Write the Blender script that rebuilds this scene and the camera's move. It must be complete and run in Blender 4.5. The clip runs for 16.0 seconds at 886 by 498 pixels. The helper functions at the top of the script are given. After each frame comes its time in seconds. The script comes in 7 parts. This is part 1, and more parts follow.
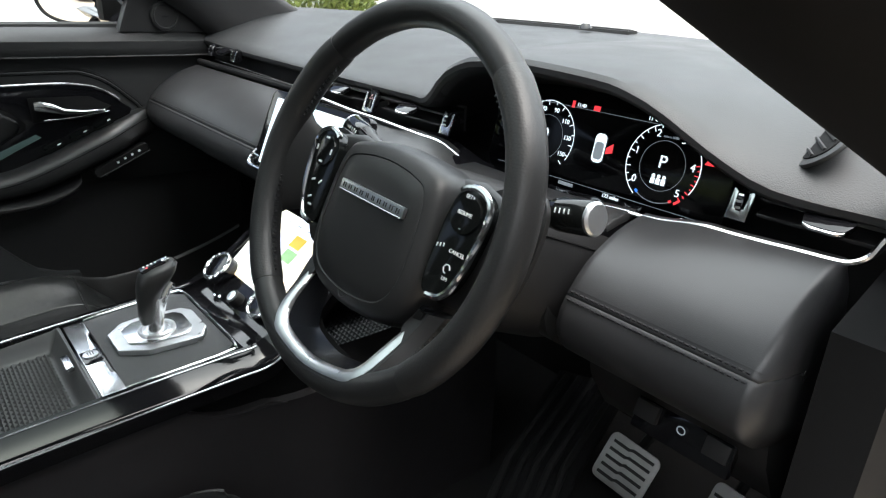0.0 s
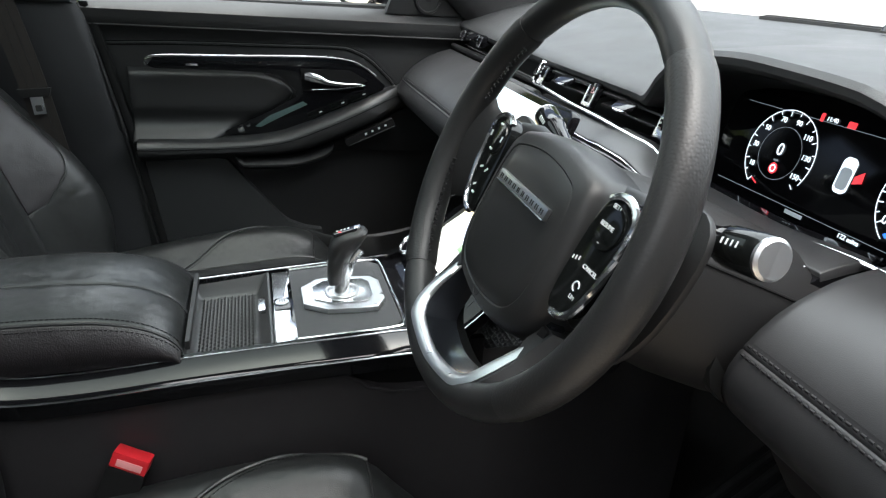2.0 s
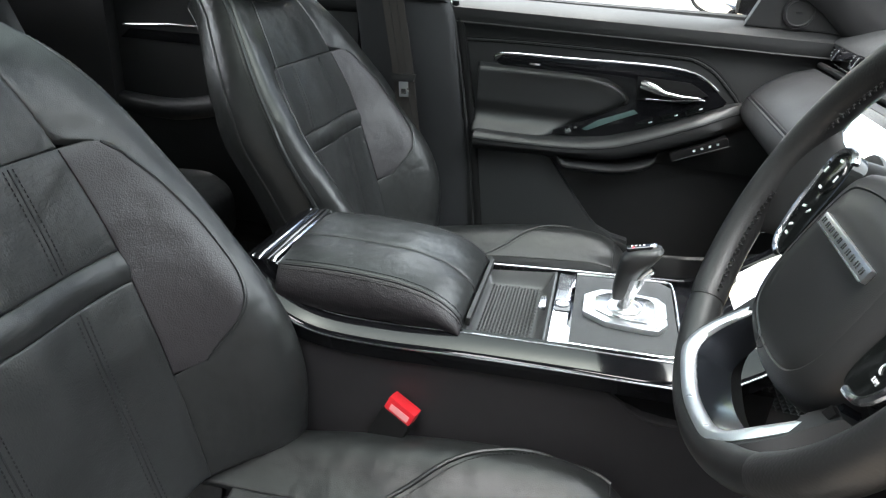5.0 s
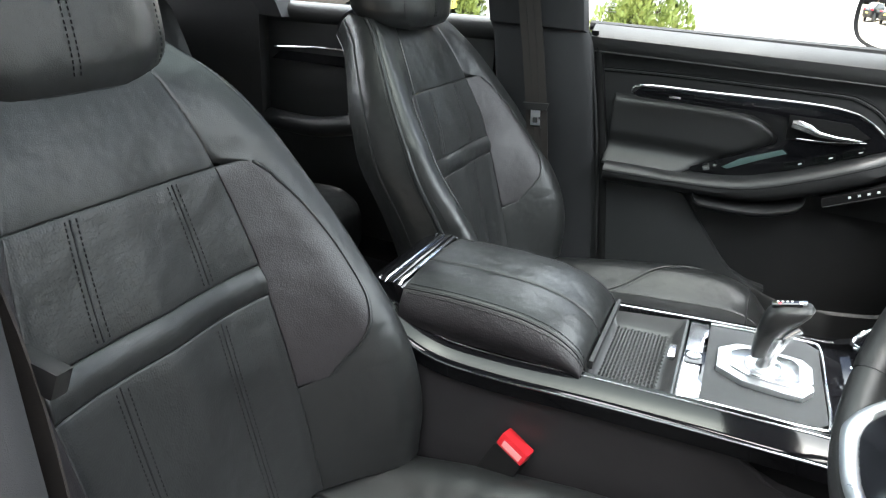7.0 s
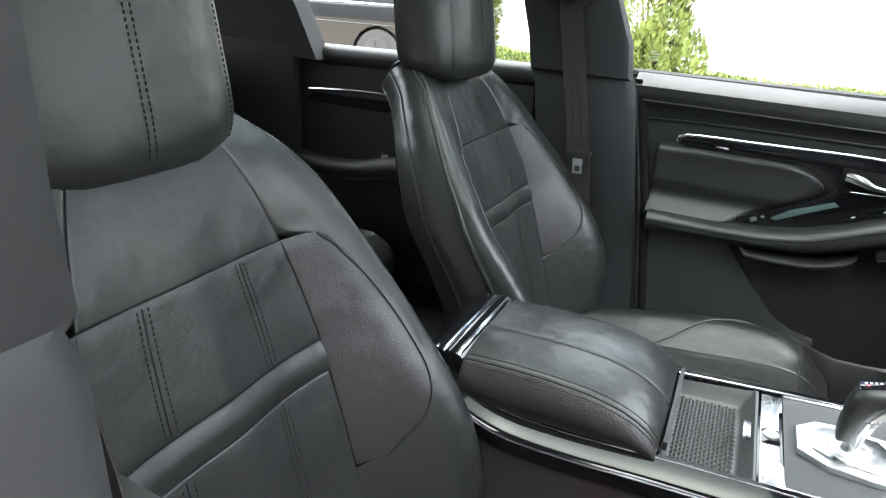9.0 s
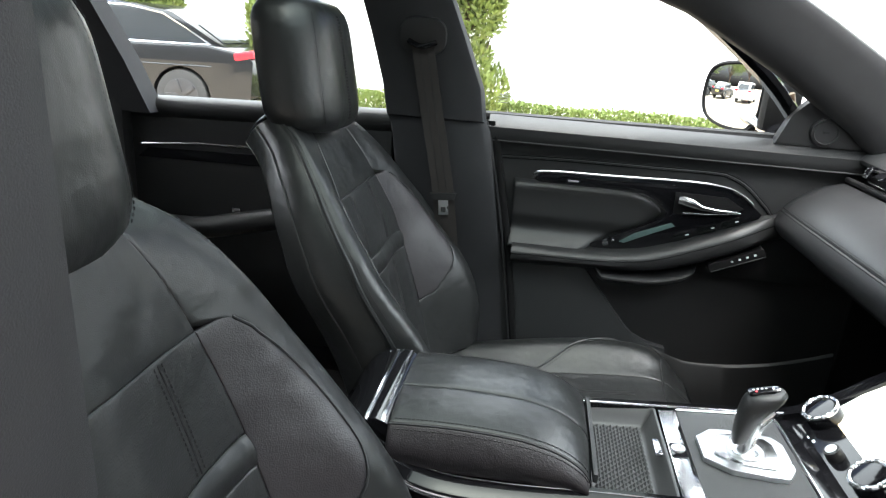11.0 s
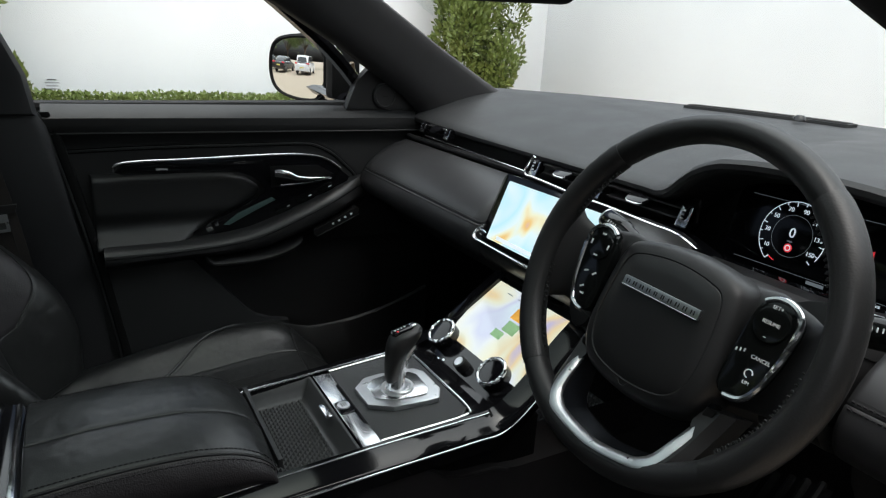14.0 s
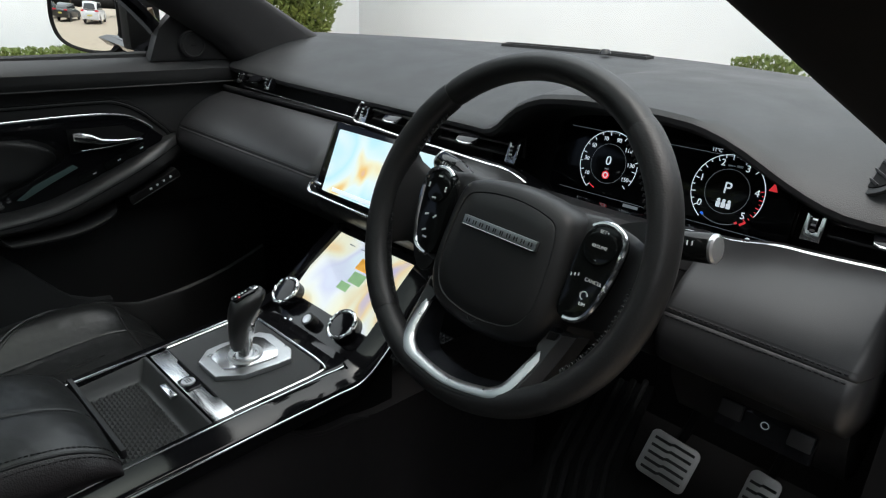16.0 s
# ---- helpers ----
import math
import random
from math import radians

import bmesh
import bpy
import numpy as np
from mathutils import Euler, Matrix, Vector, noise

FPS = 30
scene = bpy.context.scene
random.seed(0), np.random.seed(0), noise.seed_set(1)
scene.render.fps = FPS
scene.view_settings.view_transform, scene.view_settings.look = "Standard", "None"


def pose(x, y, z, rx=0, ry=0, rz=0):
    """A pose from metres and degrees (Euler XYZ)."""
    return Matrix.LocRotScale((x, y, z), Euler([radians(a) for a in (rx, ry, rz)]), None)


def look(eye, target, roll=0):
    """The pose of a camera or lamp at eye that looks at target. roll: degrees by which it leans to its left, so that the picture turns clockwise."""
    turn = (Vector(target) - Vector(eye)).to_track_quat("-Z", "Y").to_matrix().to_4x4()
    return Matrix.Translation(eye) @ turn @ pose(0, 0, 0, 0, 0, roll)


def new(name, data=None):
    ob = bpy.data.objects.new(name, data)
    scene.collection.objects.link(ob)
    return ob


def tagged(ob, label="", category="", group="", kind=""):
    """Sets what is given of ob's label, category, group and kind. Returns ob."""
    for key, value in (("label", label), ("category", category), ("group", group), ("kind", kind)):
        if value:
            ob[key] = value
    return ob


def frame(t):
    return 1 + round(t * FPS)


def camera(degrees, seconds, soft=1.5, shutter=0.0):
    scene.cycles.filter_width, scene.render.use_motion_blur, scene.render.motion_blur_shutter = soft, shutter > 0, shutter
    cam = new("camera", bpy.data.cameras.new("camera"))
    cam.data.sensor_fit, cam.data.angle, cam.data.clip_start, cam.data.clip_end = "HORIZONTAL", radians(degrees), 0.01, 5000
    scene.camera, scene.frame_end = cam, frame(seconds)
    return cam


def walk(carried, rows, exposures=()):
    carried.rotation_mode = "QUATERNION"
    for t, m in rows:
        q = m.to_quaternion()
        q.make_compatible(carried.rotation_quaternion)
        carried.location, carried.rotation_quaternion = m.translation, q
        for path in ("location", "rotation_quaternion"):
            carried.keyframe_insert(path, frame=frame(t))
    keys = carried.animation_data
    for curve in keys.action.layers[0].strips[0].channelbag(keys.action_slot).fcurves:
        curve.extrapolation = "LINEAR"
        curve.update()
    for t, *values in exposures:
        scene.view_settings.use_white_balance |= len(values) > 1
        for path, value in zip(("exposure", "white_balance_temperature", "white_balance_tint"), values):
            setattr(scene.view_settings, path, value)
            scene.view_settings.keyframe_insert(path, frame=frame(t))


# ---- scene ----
cam = camera(68.1, 16.0, 1.2)

PATH = [
    (0.0, (0.822, -0.263, 1.253), (-0.5818, 0.9549, 0.5141), 3.0),
    (0.5, (0.818, -0.229, 1.246), (-0.6857, 0.8558, 0.4962), 3.3),
    (1.0, (0.818, -0.198, 1.238), (-0.7915, 0.7123, 0.4758), 3.7),
    (1.5, (0.821, -0.174, 1.238), (-0.8718, 0.5579, 0.4641), 4.1),
    (2.0, (0.82, -0.156, 1.239), (-0.9364, 0.3861, 0.4508), 4.2),
    (2.5, (0.819, -0.139, 1.239), (-0.9771, 0.218, 0.4349), 4.5),
    (3.0, (0.819, -0.13, 1.238), (-0.9985, 0.042, 0.4212), 4.7),
    (3.5, (0.821, -0.126, 1.236), (-1.0009, -0.113, 0.411), 4.7),
    (4.0, (0.82, -0.127, 1.237), (-0.9966, -0.249, 0.4092), 4.7),
    (4.5, (0.817, -0.127, 1.239), (-0.9813, -0.3839, 0.4023), 4.7),
    (5.0, (0.817, -0.13, 1.242), (-0.9582, -0.506, 0.4009), 4.5),
    (7.5, (0.803, -0.169, 1.26), (-0.8733, -0.9211, 0.4699), 4.5),
    (8.0, (0.797, -0.191, 1.276), (-0.8769, -0.964, 0.501), 4.5),
    (10.3, (0.791, -0.321, 1.302), (-1.0188, -0.8649, 0.6471), 4.2),
    (10.5, (0.795, -0.333, 1.308), (-1.0349, -0.806, 0.654), 4.4),
    (11.0, (0.799, -0.359, 1.307), (-1.0863, -0.609, 0.6879), 4.2),
    (11.5, (0.794, -0.383, 1.301), (-1.1135, -0.406, 0.7002), 4.3),
    (12.0, (0.784, -0.396, 1.299), (-1.1181, -0.197, 0.714), 4.1),
    (12.5, (0.778, -0.4, 1.297), (-1.0912, 0.019, 0.722), 3.8),
    (13.0, (0.776, -0.41, 1.299), (-1.0357, 0.2063, 0.7178), 3.7),
    (13.5, (0.772, -0.416, 1.298), (-0.9657, 0.3799, 0.7091), 3.5),
    (14.0, (0.769, -0.421, 1.297), (-0.887, 0.527, 0.698), 3.3),
    (14.5, (0.764, -0.421, 1.296), (-0.8118, 0.6409, 0.6721), 3.0),
    (15.0, (0.764, -0.421, 1.295), (-0.7268, 0.7398, 0.6391), 2.9),
    (15.5, (0.761, -0.419, 1.294), (-0.6391, 0.8281, 0.5979), 2.8),
    (16.0, (0.757, -0.417, 1.295), (-0.5625, 0.8995, 0.5697), 2.5),
]
EXPOSURES = [(t, e, 5970, 5) for t, e in ((0, 1.45), (2.5, 1.82), (5, 2.5), (8, 2.7), (10.3, 2.78), (11, 2.36), (12, 0.85), (13, 0.35), (14, 0.3), (16, 0.33))]
walk(cam, [(t, look(eye, target, roll)) for t, eye, target, roll in PATH], EXPOSURES)

# ---------------- light ----------------
SUN_EL, SUN_AZ = radians(74), radians(110)
world = bpy.data.worlds.new("overcast_sky")
scene.world = world
world.use_nodes = True
wn = world.node_tree
sky = wn.nodes.new("ShaderNodeTexSky")
sky.sky_type = "NISHITA"
sky.sun_disc = False
sky.sun_elevation, sky.sun_rotation = SUN_EL, SUN_AZ
sky.air_density, sky.dust_density, sky.ozone_density = 0.5, 9.0, 0.3
wn.links.new(sky.outputs[0], wn.nodes["Background"].inputs[0])
wn.nodes["Background"].inputs[1].default_value = 0.12
sun = new("sun", bpy.data.lights.new("sun", "SUN"))
sun.data.energy, sun.data.angle, sun.data.color = 5.0, radians(150), (1, 0.97, 0.93)
sun.matrix_world = look((0, 0, 0), (-math.cos(SUN_EL) * math.sin(SUN_AZ), -math.cos(SUN_EL) * math.cos(SUN_AZ), -math.sin(SUN_EL)))


# ---------------- materials ----------------
def mat(name, col, rough=0.5, metal=0.0, col2=None, scale=40.0, bump=0.0, bscale=None, rvar=0.0, kind="noise", coat=0.0, dist=0.001, spec=0.5, emit=None, wave=0.0):
    m = bpy.data.materials.new(name)
    m.use_nodes = True
    nt = m.node_tree
    b = nt.nodes["Principled BSDF"]
    b.inputs["Base Color"].default_value = (*col, 1)
    b.inputs["Roughness"].default_value = rough
    b.inputs["Metallic"].default_value = metal
    b.inputs["Coat Weight"].default_value = coat
    b.inputs["Coat Roughness"].default_value = 0.03
    b.inputs["Specular IOR Level"].default_value = spec
    tc = nt.nodes.new("ShaderNodeTexCoord")
    if col2 or rvar:
        n1 = nt.nodes.new("ShaderNodeTexNoise")
        n1.inputs["Scale"].default_value = scale
        n1.inputs["Detail"].default_value = 6
        nt.links.new(tc.outputs["Object"], n1.inputs["Vector"])
        if col2:
            r = nt.nodes.new("ShaderNodeMix")
            r.data_type = "RGBA"
            r.inputs[6].default_value, r.inputs[7].default_value = (*col, 1), (*col2, 1)
            nt.links.new(n1.outputs[0], r.inputs[0])
            nt.links.new(r.outputs[2], b.inputs["Base Color"])
        if rvar:
            mr = nt.nodes.new("ShaderNodeMapRange")
            mr.inputs[1].default_value, mr.inputs[2].default_value = 0.3, 0.7
            mr.inputs[3].default_value, mr.inputs[4].default_value = rough - rvar, rough + rvar
            nt.links.new(n1.outputs[0], mr.inputs[0])
            nt.links.new(mr.outputs[0], b.inputs["Roughness"])
    if bump:
        if kind == "voronoi":
            n2 = nt.nodes.new("ShaderNodeTexVoronoi")
            n2.feature = "SMOOTH_F1"
            n2.inputs["Randomness"].default_value = 0.55 if (bscale or 0) < 600 else 1.0
        else:
            n2 = nt.nodes.new("ShaderNodeTexNoise")
            n2.inputs["Detail"].default_value = 3
        n2.inputs["Scale"].default_value = bscale or scale * 8
        nt.links.new(tc.outputs["Object"], n2.inputs["Vector"])
        bp = nt.nodes.new("ShaderNodeBump")
        bp.inputs["Strength"].default_value = bump
        bp.inputs["Distance"].default_value = dist
        nt.links.new(n2.outputs[0], bp.inputs["Height"])
        nt.links.new(bp.outputs[0], b.inputs["Normal"])
        if wave:
            n3 = nt.nodes.new("ShaderNodeTexNoise")
            n3.inputs["Scale"].default_value = 22
            n3.inputs["Detail"].default_value = 2
            nt.links.new(tc.outputs["Object"], n3.inputs["Vector"])
            b2 = nt.nodes.new("ShaderNodeBump")
            b2.inputs["Strength"].default_value = wave
            b2.inputs["Distance"].default_value = 0.006
            nt.links.new(n3.outputs[0], b2.inputs["Height"])
            nt.links.new(b2.outputs[0], bp.inputs["Normal"])
    if emit:
        b.inputs["Emission Color"].default_value = (*emit[:3], 1)
        b.inputs["Emission Strength"].default_value = emit[3]
    return m


LEATHER = mat("black_leather", (0.0122, 0.0129, 0.0130), 0.35, 0, (0.0170, 0.0177, 0.0178), 9, 0.4, 900, 0.05, "voronoi", dist=0.0004, wave=0.6)
LEATHER_PERF = mat("perforated_leather", (0.0135, 0.014, 0.0142), 0.35, 0, (0.0205, 0.021, 0.0213), 12, 0.75, 420, 0.05, "voronoi", dist=0.0005, wave=0.6)
PAD = mat("dash_skin", (0.019, 0.0202, 0.0210), 0.50, 0, (0.025, 0.0262, 0.0272), 12, 0.45, 900, 0.06, "voronoi", dist=0.0005)
PLASTIC = mat("black_plastic", (0.009, 0.009, 0.0095), 0.5, 0, (0.013, 0.013, 0.0135), 15, 0.3, 800, 0.06, dist=0.0004)
CARPET = mat("black_carpet", (0.007, 0.007, 0.0075), 0.95, 0, (0.012, 0.012, 0.0125), 200, 0.9, 900, 0, dist=0.003)
GLOSS = mat("gloss_black", (0.006, 0.006, 0.007), 0.07, 0, None, 10, rvar=0.02, spec=0.42)
CHROME = mat("satin_chrome", (0.8, 0.81, 0.82), 0.18, 1.0, rvar=0.05, scale=30)
ALU = mat("brushed_aluminium", (0.76, 0.77, 0.78), 0.34, 1.0, (0.62, 0.64, 0.66), 60, rvar=0.08)
RUBBER = mat("rubber", (0.02, 0.02, 0.02), 0.7, 0, (0.03, 0.03, 0.03), 60, 0.3, 600)
PILLAR = mat("pillar_trim", (0.013, 0.0132, 0.015), 0.7, 0, (0.019, 0.0195, 0.022), 30, 0.5, 1200, dist=0.0005)
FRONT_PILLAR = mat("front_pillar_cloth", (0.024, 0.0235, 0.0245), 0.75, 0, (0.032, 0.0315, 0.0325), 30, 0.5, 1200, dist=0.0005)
HEAD = mat("headliner_cloth", (0.035, 0.035, 0.038), 0.9, 0, (0.045, 0.045, 0.048), 60, 0.5, 1200)
PAINT = mat("black_paint", (0.01, 0.01, 0.012), 0.12, 0.2, coat=1.0, rvar=0.03)
RENDER_WALL = mat("white_render", (0.82, 0.83, 0.84), 0.85, 0, (0.74, 0.75, 0.77), 1.3, 0.3, 60, dist=0.004)
LEAF = mat("conifer_leaf", (0.07, 0.12, 0.025), 0.55, 0, (0.2, 0.22, 0.045), 2.6)
HEDGE = mat("hedge_leaf", (0.09, 0.14, 0.03), 0.6, 0, (0.17, 0.2, 0.05), 5.0)
BARK = mat("bark", (0.11, 0.075, 0.05), 0.9, 0, (0.06, 0.04, 0.03), 12)
BELT = mat("belt_webbing", (0.014, 0.011, 0.010), 0.8, 0, (0.021, 0.017, 0.015), 80, 0.5, 700)
RED = mat("red_plastic", (0.62, 0.02, 0.03), 0.35, rvar=0.05)
DOORSKIN = mat("door_skin", (0.0125, 0.013, 0.0133), 0.42, 0, (0.0165, 0.017, 0.0173), 9, 0.22, 1300, 0.05, "voronoi", dist=0.0004)
# Near-black trim; on the driver's front pillar this colour stands in for shade.
SHADE = mat("shaded_black_trim", (0.004, 0.004, 0.0042), 0.85, 0, (0.006, 0.006, 0.0063), 20, spec=0.2)
CONSOLE_SIDE = mat("console_side_trim", (0.017, 0.0158, 0.0172), 0.6, 0, (0.023, 0.0215, 0.0232), 40, 0.4, 900, 0.05, dist=0.0005)
BOLSTER = mat("grained_bolster_leather", (0.0180, 0.0158, 0.0176), 0.42, 0, (0.0225, 0.0200, 0.0220), 12, 0.8, 650, 0.05, "voronoi", dist=0.0005, wave=0.5)
PADSKIN = mat("pad_leather", (0.0210, 0.0214, 0.0226), 0.40, 0, (0.0262, 0.0267, 0.0280), 9, 0.16, 1500, 0.05, "voronoi", dist=0.0004)
STITCH = mat("dark_thread", (0.008, 0.008, 0.009), 0.8, rvar=0.05)


# ---------------- builders ----------------
def obj(name, bm, material, smooth=True):
    me = bpy.data.meshes.new(name)
    bm.to_mesh(me)
    bm.free()
    for m in material if isinstance(material, (list, tuple)) else [material]:
        me.materials.append(m)
    if smooth:
        me.shade_smooth()
    return new(name, me)


def part(name, bm, material, parent, label="", smooth=True):
    ob = obj(name, bm, material, smooth)
    ob.parent = parent
    if label:
        ob["label"] = label
    return ob


def thing(name, label, category, loc=(0, 0, 0), group="", kind=""):
    ob = new(name)
    ob.location = loc
    return tagged(ob, label, category, group, kind)


def at(x, y, z, rx=0, ry=0, rz=0):
    return pose(x, y, z, rx, ry, rz)


def finish(bm, bevel=0.0, segs=2, ang=30):
    bmesh.ops.recalc_face_normals(bm, faces=bm.faces)
    if bevel:
        es = [e for e in bm.edges if len(e.link_faces) == 2 and e.calc_face_angle(0) > radians(ang)]
        bmesh.ops.bevel(bm, geom=es, offset=bevel, segments=segs, profile=0.7, affect="EDGES", clamp_overlap=True)
    for e in bm.edges:
        if len(e.link_faces) == 2 and e.calc_face_angle(0) > radians(40):
            e.smooth = False
    return bm


def box(sx, sy, sz, m=None, bevel=0.002, bm=None, segs=2):
    b = bmesh.new()
    bmesh.ops.create_cube(b, size=1, matrix=Matrix.Diagonal((sx, sy, sz, 1)))
    finish(b, min(bevel, 0.45 * min(sx, sy, sz)), segs)
    return join(bm, b, m)


def join(bm, b, m=None):
    if m is not None:
        b.transform(m)
    if bm is None:
        return b
    me = bpy.data.meshes.new("tmp")
    b.to_mesh(me)
    b.free()
    bm.from_mesh(me)
    bpy.data.meshes.remove(me)
    return bm


def cyl(r1, r2, h, m=None, segs=32, bevel=0.0, bm=None):
    b = bmesh.new()
    bmesh.ops.create_cone(b, cap_ends=True, segments=segs, radius1=r1, radius2=r2, depth=h)
    finish(b, bevel)
    return join(bm, b, m)


def loft(rings, closed=True, caps=True, bm=None):
    """rings: lists of points, all of one length."""
    b = bmesh.new()
    vs = [[b.verts.new(p) for p in ring] for ring in rings]
    n = len(rings[0])
    for a, c in zip(vs, vs[1:]):
        for i in range(n if closed else n - 1):
            j = (i + 1) % n
            try:
                b.faces.new((a[i], a[j], c[j], c[i]))
            except ValueError:
                pass
    if caps and closed:
        b.faces.new(vs[0][::-1])
        b.faces.new(vs[-1])
    bmesh.ops.remove_doubles(b, verts=b.verts, dist=1e-6)
    finish(b)
    return join(bm, b)


def tube(path, r, segs=10, closed=False, bm=None, flat=1.0, up=None):
    """A round bar along a path of points."""
    pts = [Vector(p) for p in path]
    n = len(pts)
    rings = []
    ref = Vector(up) if up else Vector((0.13, 0.31, 0.94))
    for i, p in enumerate(pts):
        a = pts[(i - 1) % n] if closed or i else p
        c = pts[(i + 1) % n] if closed or i < n - 1 else p
        d = (c - a).normalized()
        s = d.cross(ref).normalized()
        u = s.cross(d).normalized()
        rr = r[i] if isinstance(r, (list, tuple)) else r
        rings.append([p + (s * math.cos(k) + u * flat * math.sin(k)) * rr for k in [2 * math.pi * j / segs for j in range(segs)]])
    if closed:
        rings.append(rings[0])
    return loft(rings, True, not closed, bm)


def smooth_path(pts, n=8, closed=False):
    """Catmull-Rom through the points."""
    P = [Vector(p) for p in pts]
    out = []
    m = len(P)
    for i in range(m if closed else m - 1):
        p0 = P[(i - 1) % m] if closed or i else P[0]
        p1, p2 = P[i], P[(i + 1) % m]
        p3 = P[(i + 2) % m] if closed or i < m - 2 else P[-1]
        for k in range(n):
            t = k / n
            out.append(0.5 * ((2 * p1) + (p2 - p0) * t + (2 * p0 - 5 * p1 + 4 * p2 - p3) * t * t + (3 * p1 - p0 - 3 * p2 + p3) * t ** 3))
    if not closed:
        out.append(P[-1])
    return out


def prism(poly, depth, m=None, bevel=0.0, bm=None, segs=2):
    """A plate: polygon in local x, y, standing on z = 0 with that depth."""
    b = bmesh.new()
    f = b.faces.new([b.verts.new((p[0], p[1], 0)) for p in poly])
    r = bmesh.ops.extrude_face_region(b, geom=[f])
    bmesh.ops.translate(b, verts=[v for v in r["geom"] if isinstance(v, bmesh.types.BMVert)], vec=(0, 0, depth))
    finish(b, bevel, segs)
    return join(bm, b, m)


def basis(origin, xa, ya):
    """A frame from an origin, an x axis and a rough y axis."""
    xa = Vector(xa).normalized()
    za = xa.cross(Vector(ya)).normalized()
    ya = za.cross(xa)
    return Matrix((( xa.x, ya.x, za.x, origin[0]), (xa.y, ya.y, za.y, origin[1]), (xa.z, ya.z, za.z, origin[2]), (0, 0, 0, 1)))


def lerp(a, b, t):
    return a + (b - a) * t


def sstep(a, b, x):
    t = max(0.0, min(1.0, (x - a) / (b - a)))
    return t * t * (3 - 2 * t)


def curve(keys, x):
    """Piecewise smooth value: keys of (x, value)."""
    if x <= keys[0][0]:
        return keys[0][1]
    for (a, va), (b, vb) in zip(keys, keys[1:]):
        if x <= b:
            return lerp(va, vb, sstep(a, b, x))
    return keys[-1][1]


def linear(keys, x):
    if x <= keys[0][0]:
        return keys[0][1]
    for (a, va), (b, vb) in zip(keys, keys[1:]):
        if x <= b:
            return lerp(va, vb, (x - a) / (b - a))
    return keys[-1][1]


def soft(keys, x):
    """Smooth line through keys, sampled round about x."""
    return sum(linear(keys, x + d * 0.02) for d in (-1.5, -0.75, 0, 0.75, 1.5)) / 5


def rounded(w, h, r, n=6):
    out = []
    for cx, cy, a0 in ((w / 2 - r, h / 2 - r, 0), (-w / 2 + r, h / 2 - r, 90), (-w / 2 + r, -h / 2 + r, 180), (w / 2 - r, -h / 2 + r, 270)):
        for k in range(n + 1):
            a = radians(a0 + 90 * k / n)
            out.append((cx + r * math.cos(a), cy + r * math.sin(a)))
    return out


def patch(f, u0, u1, v0, v1, nu=16, nv=16, groove=0.0016, rim=0.003, thick=0.008, bm=None, ref=None):
    """A padded panel on the surface f(u, v): its border sinks into the seam, and it has a back."""
    def raw(u, v):
        e = 1e-3
        return (f(u + e, v) - f(u - e, v)).cross(f(u, v + e) - f(u, v - e)).normalized()

    sign = -1 if ref and raw((u0 + u1) / 2, (v0 + v1) / 2).dot(Vector(ref)) < 0 else 1

    def nrm(u, v):
        return raw(u, v) * sign

    def steps(a, b, n, la):
        k = min(0.3, rim / max(la, 1e-6))
        s = [0, k * 0.25, k * 0.6, k] + [k + (1 - 2 * k) * i / n for i in range(1, n)] + [1 - k, 1 - k * 0.6, 1 - k * 0.25, 1]
        return [a + (b - a) * x for x in s]

    lu = (f(u1, (v0 + v1) / 2) - f(u0, (v0 + v1) / 2)).length
    lv = (f((u0 + u1) / 2, v1) - f((u0 + u1) / 2, v0)).length
    us, vs = steps(u0, u1, nu, lu), steps(v0, v1, nv, lv)
    b = bmesh.new()
    grid = []
    for v in vs:
        row = []
        for u in us:
            du = min(abs(u - u0), abs(u1 - u)) / max(abs(u1 - u0), 1e-6) * lu
            dv = min(abs(v - v0), abs(v1 - v)) / max(abs(v1 - v0), 1e-6) * lv
            d = min(du, dv)
            drop = groove * (1 - min(1, d / rim)) ** 2
            row.append(b.verts.new(f(u, v) - nrm(u, v) * drop))
        grid.append(row)
    for r0, r1 in zip(grid, grid[1:]):
        for i in range(len(us) - 1):
            b.faces.new((r0[i], r0[i + 1], r1[i + 1], r1[i]))
    bmesh.ops.recalc_face_normals(b, faces=b.faces)
    # turn the skirt down so that the panel has thickness
    edge = [e for e in b.edges if e.is_boundary]
    ext = bmesh.ops.extrude_edge_only(b, edges=edge)
    for vtx in [g for g in ext["geom"] if isinstance(g, bmesh.types.BMVert)]:
        vtx.co = vtx.co - nrm((u0 + u1) / 2, (v0 + v1) / 2) * thick
    return join(bm, b)


def y_glass(x):
    return 0.875 - 0.66 * x * x


# ---------------- outside ----------------
GRAVEL = mat("tan_gravel", (0.34, 0.285, 0.215), 0.95, 0, (0.235, 0.195, 0.15), 2.5, 0.6, 60, dist=0.01)
GREY_WALL = mat("grey_render", (0.17, 0.17, 0.172), 0.9, 0, (0.13, 0.13, 0.132), 1.3, 0.3, 60, dist=0.004)
GREYCAR = mat("dark_car_paint", (0.008, 0.0085, 0.0095), 0.2, 0.0, coat=0.4, rvar=0.03)
WHITECAR = mat("white_car_paint", (0.75, 0.76, 0.78), 0.2, 0, coat=1.0, rvar=0.03)
CARGLASS = mat("car_glass_dark", (0.03, 0.033, 0.036), 0.05, 0, rvar=0.01)
TYRE = mat("tyre", (0.02, 0.02, 0.02), 0.8, 0, (0.03, 0.03, 0.03), 30)
WHEELDARK = mat("dark_alloy", (0.10, 0.10, 0.105), 0.35, 0.8, (0.07, 0.07, 0.074), 20)
